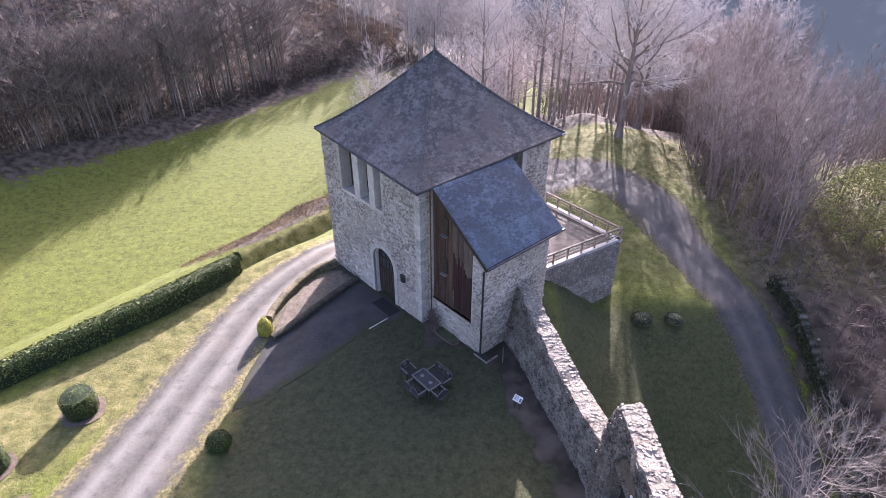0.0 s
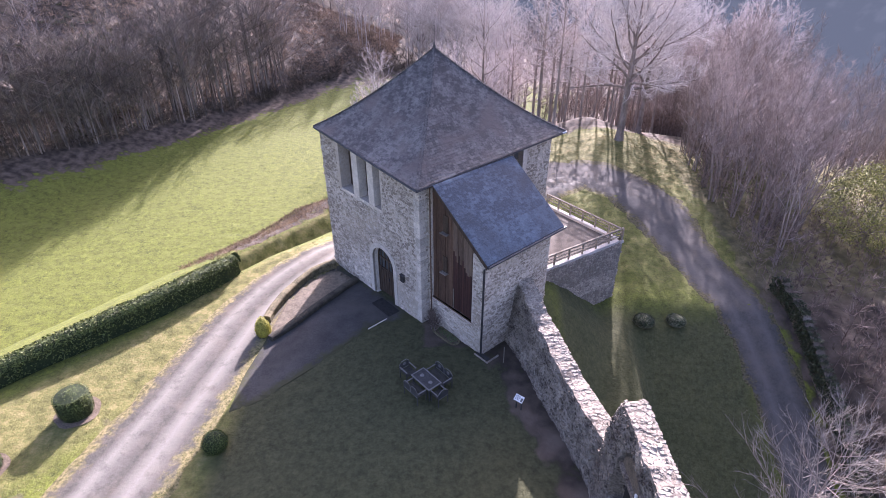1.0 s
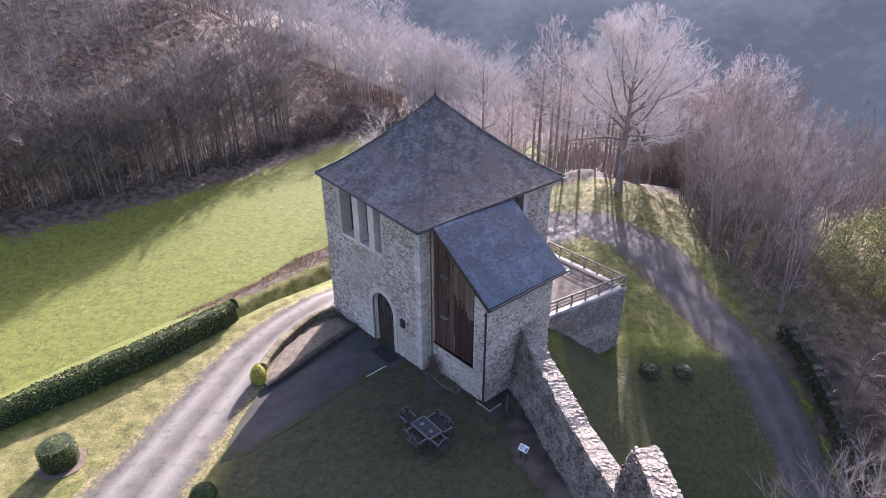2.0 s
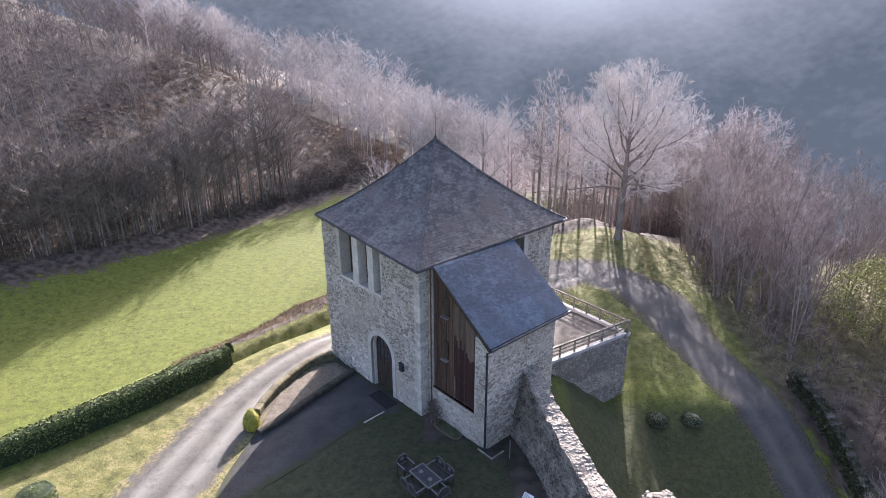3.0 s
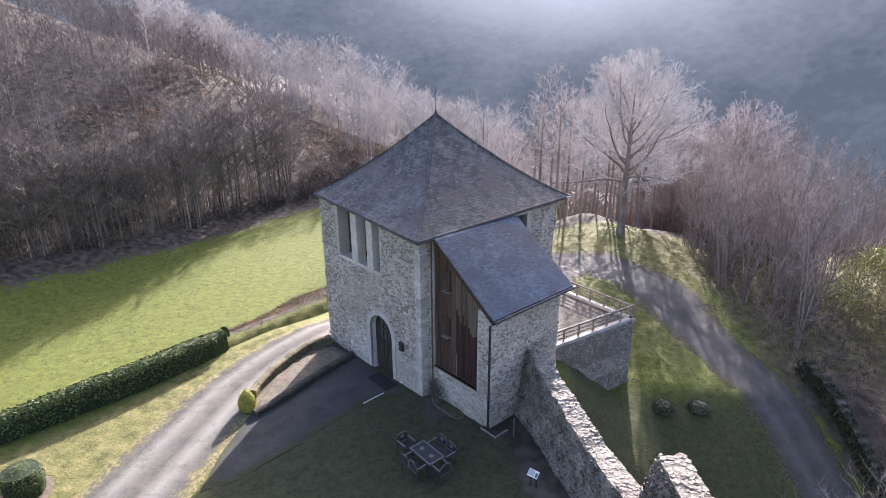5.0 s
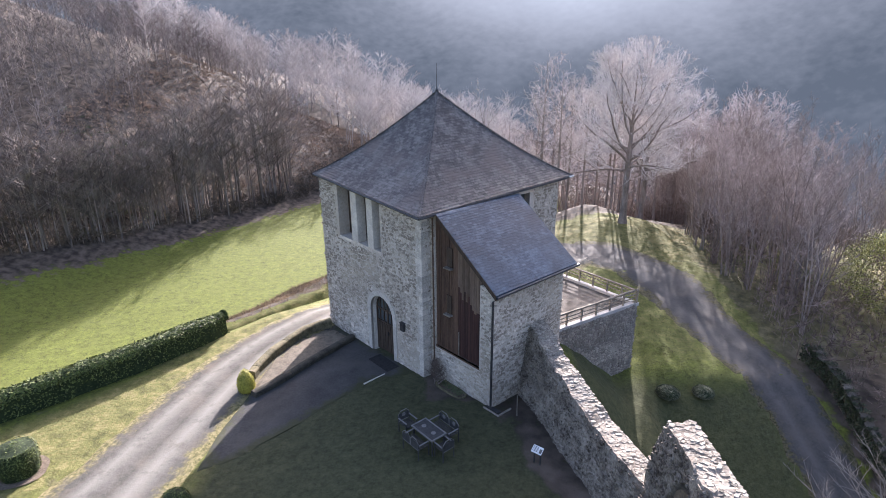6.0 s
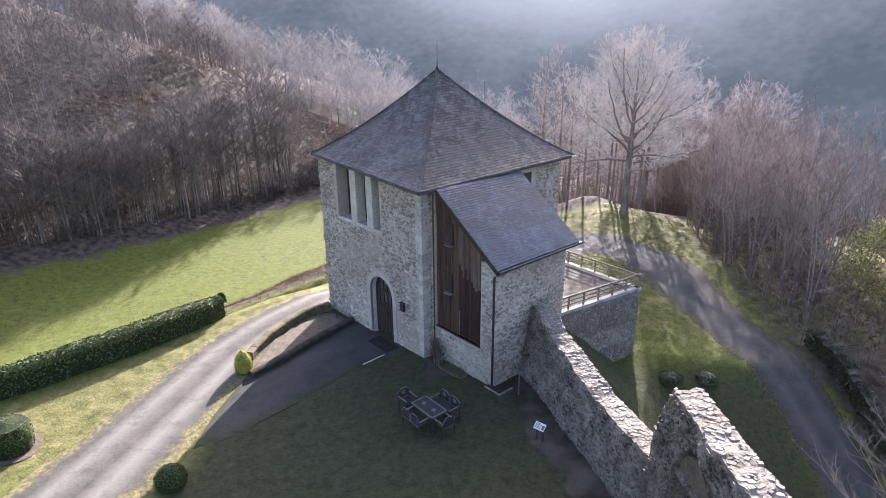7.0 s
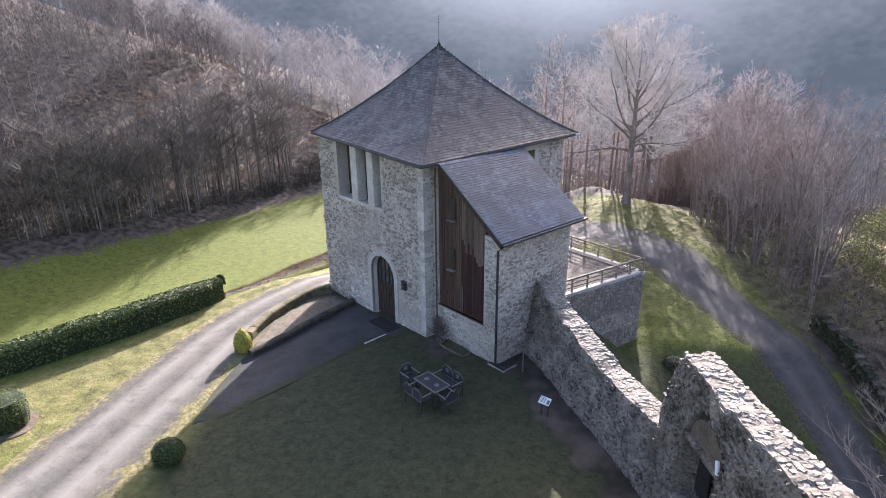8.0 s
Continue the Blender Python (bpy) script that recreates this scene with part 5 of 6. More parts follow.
def grow(rng, height, radius, start, spread, limbs, subs, twigs, rise, stems=1, twig_len=0.9, twig_r=0.012, sides=5, plain=False, wild=0.85):
    """A leafless tree: lists for trunk and limbs, and for the fine crown."""
    tv, tf, cv, cf = [], [], [], []
    for stem in range(stems):
        lean = Vector((rng.uniform(-1, 1), rng.uniform(-1, 1), 0)) * (0.05 if stems == 1 else 0.22) * height
        foot = Vector((rng.uniform(-1, 1), rng.uniform(-1, 1), 0)) * (0.0 if stems == 1 else 0.35)
        hs = height * (1 if stems == 1 else rng.uniform(0.75, 1.0))
        bend = Vector((rng.uniform(-1, 1), rng.uniform(-1, 1), 0)) * 0.02 * hs
        axis = [foot + lean * (f ** 1.5) + bend * math.sin(math.pi * f) + Vector((0, 0, hs * f - 0.3 * (f == 0))) for f in (0, 0.06, 0.2, 0.4, 0.6, 0.8, 1.0)]
        tube(tv, tf, axis, [radius * 1.35, radius, radius * 0.85, radius * 0.66, radius * 0.45, radius * 0.24, radius * 0.05], sides)

        def on_axis(f):
            g = f * 6
            grid = (0, 0.06, 0.2, 0.4, 0.6, 0.8, 1.0)
            k = max(i for i in range(6) if grid[i] <= f + 1e-9)
            return axis[k].lerp(axis[k + 1], (f - grid[k]) / (grid[k + 1] - grid[k]))

        for j in range(limbs):
            f = start + (0.98 - start) * ((j + rng.random()) / limbs) ** (0.72 if plain else 1.0)
            p = on_axis(min(0.995, f))
            az = j * 2.4 + rng.uniform(-0.5, 0.5)
            shape = math.sin(math.pi * min(1.0, 0.25 + 0.75 * (f - start) / (1 - start))) ** 0.7
            length = spread * height * (0.35 + 0.65 * shape) * rng.uniform(0.75, 1.15)
            g = (f - start) / (1 - start)
            el = radians(rise + 25 * g + rng.uniform(-10, 10))
            d = Vector((math.cos(az) * math.cos(el), math.sin(az) * math.cos(el), math.sin(el)))
            r = radius * 0.42 * (1.05 - f) + twig_r * 1.1
            pts = [p]
            for q in range(4):
                d = (d + Vector((rng.uniform(-0.22, 0.22), rng.uniform(-0.22, 0.22), rng.uniform(-0.02, 0.24)))).normalized()
                pts.append(pts[-1] + d * length / 4)
            tube(tv, tf, pts, [r, r * 0.75, r * 0.5, r * 0.3, r * 0.08], 3 if plain else 4)
            for s in range(subs):
                g = 0.18 + 0.8 * (s + rng.random()) / subs
                k = min(3, int(g * 4))
                b = pts[k].lerp(pts[k + 1], g * 4 - k)
                dd = (pts[k + 1] - pts[k]).normalized()
                e = (dd + Vector((rng.uniform(-0.9, 0.9), rng.uniform(-0.9, 0.9), rng.uniform(-0.25, 0.65)))).normalized()
                sl = length * rng.uniform(0.28, 0.5) * (1.1 - 0.5 * g)
                m = b + e * sl * 0.55
                e2 = (e + Vector((rng.uniform(-0.3, 0.3), rng.uniform(-0.3, 0.3), rng.uniform(0, 0.35)))).normalized()
                t = m + e2 * sl * 0.55
                if plain:
                    needle(cv, cf, b, t, r * 0.25 + twig_r * 0.5)
                else:
                    tube(cv, cf, [b, m, t], [r * 0.3 + twig_r * 0.6, twig_r * 1.1, twig_r * 0.5], 3)
                for w in range(twigs):
                    h = rng.random()
                    c = b.lerp(m, h * 2) if h < 0.5 else m.lerp(t, h * 2 - 1)
                    x = (e2 + Vector((rng.uniform(-wild, wild), rng.uniform(-wild, wild), rng.uniform(-0.4 * wild, 0.88 * wild)))).normalized()
                    (blade if plain else needle)(cv, cf, c, c + x * twig_len * rng.uniform(0.5, 1.3), twig_r * rng.uniform(0.5, 0.9))
    return tv, tf, cv, cf


def tree_model(name, label, rng, bark=None, twig=None, **kw):
    tv, tf, cv, cf = grow(rng, **kw)
    thing = empty(name)
    tagged(thing, label, "tree")
    part("trunk", mesh_of("trunk", tv, tf, bark or bark_mat), bark or bark_mat, thing)
    part("crown", mesh_of("crown", cv, cf, twig or twig_mat), twig or twig_mat, thing)
    return thing


def plant(model, x, y, turn, scale, sink=0.1):
    ob = copy_thing(model, Matrix.Identity(4))
    ob.matrix_basis = pose(x, y, ground_height(x, y) - sink, 0, 0, turn) @ Matrix.Diagonal((scale, scale, scale * (0.92 + 0.16 * ((x * 7.3 + y * 3.1) % 1)), 1))
    return ob


far_crown_mat = material("grey_far_crowns", (0.28, 0.257, 0.245), (0.6, 0.557, 0.53), 0.06, 0.8, 0, 6, island=0.6)
pale_twig_mat = material("pale_fine_twigs", (0.36, 0.328, 0.312), (0.7, 0.655, 0.63), 0.6, 0.7, 0, 4)
near_twig_mat = material("grey_twigs", (0.12, 0.108, 0.097), (0.32, 0.29, 0.262), 3, 0.8, 0, 6)
low_shrub_mat = material("grey_green_leaf", (0.04, 0.048, 0.028), (0.24, 0.25, 0.17), 2.0, 0.7, 0, 4, island=0.9)
clipped_shrub("shrub", 12.85, 30.0, 0.72, 0.62, "ball", low_shrub_mat, "low rounded grey-leaved shrub on the lower grass", 54, 0.07, 1800, False)
clipped_shrub("shrub", 15.1, 30.1, 0.66, 0.55, "ball", low_shrub_mat, "low rounded grey-leaved shrub on the lower grass", 55, 0.07, 1600, False)
rng = random.Random(61)


def round_crown(rng, height, radius, wide, limbs, kids, twigs, twig_r, fork=0.36):
    """A leafless tree that forks into upswept limbs; limbs, branches and twigs fill a domed crown. kids: branches on each limb, and on each branch."""
    tv, tf, cv, cf = [], [], [], []
    mid = Vector((0, 0, (0.42 + 0.38 * fork) * height))
    tall, deep = height - mid.z, mid.z - 0.8 * fork * height
    sway = Vector((rng.uniform(-1, 1), rng.uniform(-1, 1), 0)) * 0.012 * height
    axis = [sway * math.sin(4 * f) + Vector((0, 0, height * f - 0.3 * (f == 0))) for f in (0, 0.05, 0.5 * fork, fork, fork + 0.16, fork + 0.32, fork + 0.5)]
    tube(tv, tf, axis, [radius * 1.5, radius, radius * 0.88, radius * 0.8, radius * 0.5, radius * 0.28, radius * 0.08], 9)

    def room(p, d):
        """How far from p along d the crown reaches."""
        q, e = p - mid, d.copy()
        low = tall if d.z > 0 else deep
        q, e = Vector((q.x / wide, q.y / wide, q.z / low)), Vector((e.x / wide, e.y / wide, e.z / low))
        qe, ee, qq = q.dot(e), e.dot(e), q.dot(q)
        return max(0.0, (-qe + math.sqrt(max(0.0, qe * qe - ee * (qq - 1)))) / ee)

    def branch(p, d, length, r, level):
        steps = (6, 4, 3)[level]
        pts, wander = [p], (0.27, 0.34, 0.38)[level]
        for _ in range(steps):
            d = (d + Vector((rng.uniform(-wander, wander), rng.uniform(-wander, wander), rng.uniform(-0.6 * wander, wander)))).normalized()
            pts.append(pts[-1] + d * length / steps)
        ends = [r * (1 - 0.8 * k / steps) for k in range(steps + 1)]
        tube(*((tv, tf) if level < 1 else (cv, cf)), pts, ends, (5, 3, 3)[level])
        count = kids[level] if level < 2 else twigs
        for k in range(count):
            g = (0.16 + 0.82 * (k + rng.random()) / count) * steps
            j = min(steps - 1, int(g))
            q, way = pts[j].lerp(pts[j + 1], g - j), (pts[j + 1] - pts[j]).normalized()
            side = way.cross(Vector((rng.gauss(0, 1), rng.gauss(0, 1), rng.gauss(0, 1)))).normalized()
            e = (way * rng.uniform(0.55, 1.0) + side * rng.uniform(0.6, 1.0) + Vector((0, 0, 0.12))).normalized()
            if level == 2:
                blade(cv, cf, q, q + e * min(rng.uniform(0.25, 0.75), 0.3 + room(q, e)), twig_r * rng.uniform(0.7, 1.1))
                continue
            reach = min(length * (0.62 - 0.3 * g / steps) * rng.uniform(0.75, 1.2), 0.96 * room(q, e) + 0.15)
            if reach > 0.3:
                branch(q, e, reach, max(ends[j] * 0.5, twig_r * 1.4), level + 1)

    for j in range(limbs):
        g = (j + rng.random()) / limbs
        p = axis[3].lerp(axis[5], max(0.0, g * 1.2 - 0.2)) if g > 0.12 else axis[2].lerp(axis[3], 0.7 + 2.4 * g)
        az, el = j * 2.4 + rng.uniform(-0.4, 0.4), radians(10 + 56 * g + rng.uniform(-12, 12))
        d = Vector((math.cos(az) * math.cos(el), math.sin(az) * math.cos(el), math.sin(el)))
        branch(p, d, room(p, d) * rng.uniform(0.88, 1.0), radius * (0.42 - 0.22 * g), 0)
    return tv, tf, cv, cf


big_tree = empty("tree", 17.2, 58.3, ground_height(17.2, 58.3) - 0.1)
tagged(big_tree, "great bare deciduous tree with a broad rounded crown", "tree")
tv, tf, cv, cf = round_crown(rng, 19.2, 0.4, 8.1, 22, (14, 9), 10, 0.0118, 0.33)
part("trunk", mesh_of("trunk", tv, tf, bark_mat), bark_mat, big_tree)
part("crown", mesh_of("crown", cv, cf, pale_twig_mat), pale_twig_mat, big_tree)
second_tree = empty("tree", 21.6, 66.0, ground_height(21.6, 66.0) - 0.1)
tagged(second_tree, "bare deciduous tree standing behind the great tree", "tree")
tv, tf, cv, cf = round_crown(rng, 16.5, 0.34, 5.4, 12, (9, 7), 7, 0.011)
part("trunk", mesh_of("trunk", tv, tf, bark_mat), bark_mat, second_tree)
part("crown", mesh_of("crown", cv, cf, pale_twig_mat), pale_twig_mat, second_tree)
near_tree = tree_model("tree", "bare grey-twigged tree with spreading upturned branches", rng, bark_mat, near_twig_mat, height=17.4, radius=0.13, start=0.5, spread=0.2, limbs=56, subs=10, twigs=11, rise=14, twig_len=0.38, twig_r=0.0062, sides=7)
near_tree.matrix_basis = pose(12.6, 12.2, ground_height(12.6, 12.2) - 0.1, 0, 0, 10)

wood_a = []
for h, r, wide in ((15, 0.15, 3.3), (14, 0.13, 3.0), (16, 0.17, 3.6), (13, 0.12, 3.1)):
    model = empty("tree")
    tagged(model, "slender bare deciduous tree with a pale twiggy crown", "tree")
    tv, tf, cv, cf = round_crown(rng, h, r, wide, 10, (6, 3), 6, 0.0155, 0.42)
    part("trunk", mesh_of("trunk", tv, tf, bark_mat), bark_mat, model)
    part("crown", mesh_of("crown", cv, cf, twig_mat), twig_mat, model)
    wood_a.append(model)
brush_a = [tree_model("tree", "multi-stemmed bare coppice of thin upright stems", rng, bark_mat, brush_mat, height=h, radius=0.07, start=0.2, spread=0.2, limbs=11, subs=4, twigs=8, rise=34, stems=3, twig_len=0.48, twig_r=0.0105, sides=3, plain=True, wild=1.7)
           for h in (11.8, 12.8, 12.2, 13.4)]


def scatter(models, count, place, rng, low, high, group):
    """Plants copies where place(rng) gives a spot; the models themselves take the first spots."""
    used = 0
    for k in range(count):
        spot = place(rng)
        if spot is None:
            continue
        m = models[k % len(models)]
        x, y = spot
        if used < len(models):
            m = models[used]
            m.matrix_basis = pose(x, y, ground_height(x, y) - 0.1, 0, 0, rng.uniform(0, 360))
            tagged(m, group=group)
        else:
            plant(m, x, y, rng.uniform(0, 360), rng.uniform(low, high))
        used += 1


def spur_spot(r):
    x, y = r.uniform(-16, 40), r.uniform(61, 102)
    if y < 67.5 and not 2 < x < 12:
        return None
    return (x, y) if x > -14 + 0.3 * (y - 70) or r.random() < 0.3 else None


EVER = (33.3, 40.0)


def right_spot(r):
    y = 14 + 82 * r.random() ** 0.85
    edge = 22.6 + 1.9 * smooth(34, 27, y) + 4.5 * smooth(54, 62, y) + 0.8 * math.sin(y * 0.4)
    x = edge + 30 * r.random() ** 1.4
    # room for the evergreens
    return (x, y) if math.hypot(x - EVER[0], y - EVER[1]) > 4.8 and not (18 < y < EVER[1] and -4.2 < x - EVER[0] * y / EVER[1] < 7) else None


def joined_wood(name, label, models, spots):
    """More of the same trees, farther off, as one object. spots: x, y, turn and scale."""
    packs = []
    for m in models:
        verts, faces = [], []
        for c in m.children:
            start = len(verts)
            verts += [tuple(v.co) for v in c.data.vertices]
            faces += [tuple(start + i for i in p.vertices) for p in c.data.polygons]
        packs.append((np.array(verts), faces))
    verts, faces, total = [], [], 0
    for k, (x, y, turn, size) in enumerate(spots):
        v, f = packs[k % len(packs)]
        c, s = math.cos(turn) * size, math.sin(turn) * size
        verts.append(np.column_stack((v[:, 0] * c - v[:, 1] * s + x, v[:, 0] * s + v[:, 1] * c + y, v[:, 2] * size + ground_height(x, y) - 0.1)))
        faces += [tuple(i + total for i in q) for q in f]
        total += len(v)
    me = bpy.data.meshes.new(name)
    me.from_pydata(np.vstack(verts).tolist(), [], faces)
    me.materials.append(models[0].children[1].data.materials[0])
    return tagged(new(name, me), label, "woodland", kind="stuff")


def ridge_spot(r):
    x, y = r.uniform(29, 48), r.uniform(54, 90)
    return (x, y) if x < 30 + 0.5 * (y - 50) else None


def inner_spot(r):
    spot = right_spot(r)
    return spot if spot and spot[0] > 31 else None


def outer_spot(r):
    spot = right_spot(r)
    return spot if spot and spot[0] < 33 else None


def spots_of(place, count, seed, size):
    r, out = random.Random(seed), []
    for _ in range(count):
        spot = place(r)
        if spot:
            out.append((*spot, r.uniform(0, 6.283), size(*spot) * r.uniform(0.86, 1.08)))
    return out


scatter(wood_a, 125, spur_spot, random.Random(62), 1.05, 1.35, "trees on the spur")
scatter(brush_a, 240, outer_spot, random.Random(63), 0.84, 1.14, "coppice beside the lower lane")
joined_wood("coppice", "reddish bare coppice covering the slope beyond the lower lane", brush_a, spots_of(inner_spot, 190, 68, lambda x, y: 1.0) + spots_of(ridge_spot, 75, 67, lambda x, y: 1.32 - 0.009 * (x - 25)))


def sketch(rng, limbs, subs, spike):
    """A light far tree, one unit high: trunk, limbs, and twigs as thin spikes."""
    tv, tf, cv, cf = [], [], [], []
    lean = Vector((rng.uniform(-0.06, 0.06), rng.uniform(-0.06, 0.06), 1))
    tube(tv, tf, [lean * f for f in (0, 0.5, 1.0)], [0.0062, 0.004, 0.0008], 3)
    for j in range(limbs):
        f = 0.22 + 0.75 * (j + rng.random()) / limbs
        az, el = j * 2.4 + rng.uniform(-0.5, 0.5), radians(rng.uniform(25, 60))
        d = Vector((math.cos(az) * math.cos(el), math.sin(az) * math.cos(el), math.sin(el)))
        length = 0.28 * math.sin(math.pi * (0.2 + 0.75 * f)) * rng.uniform(0.8, 1.25)
        a = lean * f
        needle(tv, tf, a, a + d * length, 0.0036)
        for s in range(subs):
            b = a + d * length * (0.2 + 0.75 * (s + rng.random()) / subs)
            e = (d + Vector((rng.uniform(-0.8, 0.8), rng.uniform(-0.8, 0.8), rng.uniform(-0.2, 0.7)))).normalized()
            c = b + e * length * rng.uniform(0.3, 0.55)
            needle(cv, cf, b, c, 0.0042 * spike)
            for w in range(4):
                p = b.lerp(c, rng.uniform(0.1, 1.0))
                x = (e + Vector((rng.uniform(-0.9, 0.9), rng.uniform(-0.9, 0.9), rng.uniform(-0.2, 0.8)))).normalized()
                blade(cv, cf, p, p + x * rng.uniform(0.05, 0.12) * (1 + 0.2 * spike), 0.0036 * spike)
    return tv, tf, cv, cf


def woodland(name, label, count, place, seed, heights, mat, limbs=11, subs=4, spike=1.0, make=None, taller=lambda x, y: 1.0):
    """Far trees that nobody could count, as one object."""
    rng = random.Random(seed)
    base = [make(rng) if make else sketch(rng, limbs, subs, spike) for _ in range(5)]
    packs = []
    for tv, tf, cv, cf in base:
        v = np.array([tuple(p) for p in tv + cv])
        packs.append((v, tf + [tuple(i + len(tv) for i in f) for f in cf]))
    verts, faces = [], []
    total = 0
    for _ in range(count):
        spot = place(rng)
        if spot is None:
            continue
        x, y = spot
        v, f = packs[rng.randrange(5)]
        h, a = rng.uniform(*heights) * taller(x, y), rng.uniform(0, 6.28)
        wide = h * rng.uniform(0.8, 1.5)
        c, s = math.cos(a), math.sin(a)
        q = np.column_stack(((v[:, 0] * c - v[:, 1] * s) * wide + x, (v[:, 0] * s + v[:, 1] * c) * wide + y, v[:, 2] * h + ground_height(x, y) - 0.2))
        verts.append(q)
        faces += [tuple(i + total for i in k) for k in f]
        total += len(v)
    me = bpy.data.meshes.new(name)
    me.from_pydata(np.vstack(verts).tolist(), [], faces)
    me.materials.append(mat)
    return tagged(new(name, me), label, "woodland", kind="stuff")


def toe_line(x):
    return min(86.5 + (x + 62.6) * (1.77 if x > -62.6 else 1.3), 148)


def crest_line(x):
    return 158.0 + 17 * smooth(-80, -52, x)


def slope_spot(r):
    """The open slope: thin saplings, more of them near its foot."""
    x = r.uniform(-80, -20)
    y = toe_line(x) + 1 + 66 * r.random() ** 1.3
    return (x, y) if y < crest_line(x) + 2 and (y < 135 or r.random() < 0.4) else None


def dense_spot(r):
    x, y = r.uniform(-132, -70), r.uniform(80, 200)
    edge = lerp_path([(-80, 86), (-76, 99), (-74, 112), (-73, 135), (-70, 160), (-78, 235)], y)
    return (x, y) if x < edge and y > toe_line(x) + 3 else None


def beyond_spot(r):
    x = r.uniform(-115, 0)
    return x, crest_line(x) + 16 + 50 * r.random()


def tuft(rng):
    """Dead bracken: arching stalks from one root."""
    cv, cf = [], []
    for _ in range(10):
        az, el, k = rng.uniform(0, 6.283), radians(rng.uniform(12, 70)), rng.uniform(0.5, 1.1)
        d = Vector((math.cos(az) * math.cos(el), math.sin(az) * math.cos(el), math.sin(el)))
        p = Vector((rng.uniform(-0.4, 0.4), rng.uniform(-0.4, 0.4), 0))
        needle(cv, cf, p, p + d * k, 0.06)
    return [], [], cv, cf


def bracken_spot(r):
    x = r.uniform(-84, -20)
    y = toe_line(x) + 3 + (crest_line(x) - toe_line(x)) * r.random() ** 0.9
    return (x, y) if y < crest_line(x) + 3 else None


def ivy_spot(r):
    x, y = r.gauss(-70, 5), r.gauss(98, 8)
    return (x, y) if y > toe_line(x) + 4 else None


bracken_mat = material("dead_bracken", (0.12, 0.087, 0.062), (0.45, 0.345, 0.26), 0.12, 0.9, 0, 8, island=0.9)
sapling_mat = material("pale_saplings", (0.13, 0.108, 0.094), (0.42, 0.36, 0.32), 0.08, 0.85, 0, 6, island=0.9)
bramble_leaf_mat = material("bramble_leaf", (0.03, 0.045, 0.018), (0.13, 0.16, 0.07), 0.3, 0.6, 0, 8, island=0.9)
woodland("saplings", "thin pale leafless saplings on the open slope", 330, slope_spot, 76, (3, 8), sapling_mat, limbs=7, subs=2, spike=0.6)
woodland("woodland", "bare winter woodland on the hillside across the meadow", 720, dense_spot, 71, (8, 13), far_twig_mat, limbs=10, subs=3, spike=0.65)
woodland("woodland", "pale leafless trees beyond the crest of the hill", 240, beyond_spot, 75, (14, 21), far_crown_mat, limbs=16, subs=5, spike=0.45)
def edge_spot(r):
    x = r.uniform(-98, -52)
    return x, toe_line(x) + 1 + 9 * r.random()


woodland("woodland_edge", "tall thin bare trees at the edge of the meadow", 55, edge_spot, 79, (7, 12), far_twig_mat, limbs=12, subs=3, spike=0.8)
def stand_spot(r):
    x = r.uniform(-82, -42.5)
    if x > -53 and r.random() < 0.4:
        return None
    return x, toe_line(x) - 0.5 + 9 * r.random()


woodland("woodland_edge", "taller bare trees at the foot of the slope", 265, stand_spot, 80, (9.5, 13.5), far_twig_mat, limbs=11, subs=3, spike=0.4, taller=lambda x, y: 1.32 + 0.72 * smooth(-66, -48, x))
woodland("bracken", "flattened brown bracken and dead stalks on the slope", 7500, bracken_spot, 77, (0.5, 1.3), bracken_mat, make=tuft)
woodland("brambles", "dark green brambles and ivy on the slope", 420, ivy_spot, 78, (0.6, 1.4), bramble_leaf_mat, make=tuft)


def roadside_spot(r):
    x, y = r.uniform(-26, -2), 33 + 15 * r.random() ** 0.8
    over = (x + 16) * -0.79 + (y - 21.2) * 0.61
    return (x, y) if 8.2 < over < 9.3 + 0.42 * (y - 27) and over < 14.0 else None


def bed_spot(r):
    f, g = r.random(), r.uniform(0.25, 0.8)
    a = Vector((-9.75, 21.3, 0)).lerp(Vector((-7.5, 26.8, 0)), f)
    b = Vector((-9.4, 20.6, 0)).lerp(Vector((-6.2, 25.6, 0)), f)
    p = a.lerp(b, g)
    return p.x, p.y


fern_mat = material("brown_fern", (0.085, 0.056, 0.032), (0.31, 0.22, 0.13), 0.5, 0.9, 0, 6, island=0.9)
woodland("bracken", "brown dead bracken on the bank beside the lane", 15000, roadside_spot, 81, (0.2, 0.55), fern_mat, make=tuft)
woodland("withered_plants", "withered brown plants in the planting bed", 130, bed_spot, 84, (0.1, 0.26), bracken_mat, make=tuft)
tagged(ribbon("path", [(-84, 86), (-80.2, 90.8), (-76.9, 98.9), (-73.4, 109.1), (-71.5, 118)], [(0.8, 0.8)] * 5, soil_mat, 0.2, across=2), "narrow earthen terrace path across the slope", "path", kind="structure")


scrub_mat = material("dark_bramble", (0.045, 0.038, 0.03), (0.16, 0.13, 0.1), 0.1, 0.9, 0, 6, island=0.9)


def scrub_spot(r):
    x = r.uniform(-150, -12)
    toe = min(86.5 + (x + 62.6) * (1.77 if x > -62.6 else 1.3), 148)
    y = toe - 0.5 + (26 - 15 * smooth(-60, -50, x)) * r.random() ** 2.3
    return (x, y) if y > 40 else None


woodland("scrub", "brown scrub and saplings at the foot of the hill", 1600, scrub_spot, 72, (1.0, 3.2), scrub_mat, limbs=7, subs=2, spike=4.0)


def low_right_spot(r):
    y = r.uniform(13, 95)
    return 22.2 + 1.9 * smooth(34, 29, y) + 0.8 * smooth(46, 54, y) + 4.5 * smooth(53, 60, y) + 26 * r.random() ** 1.6, y


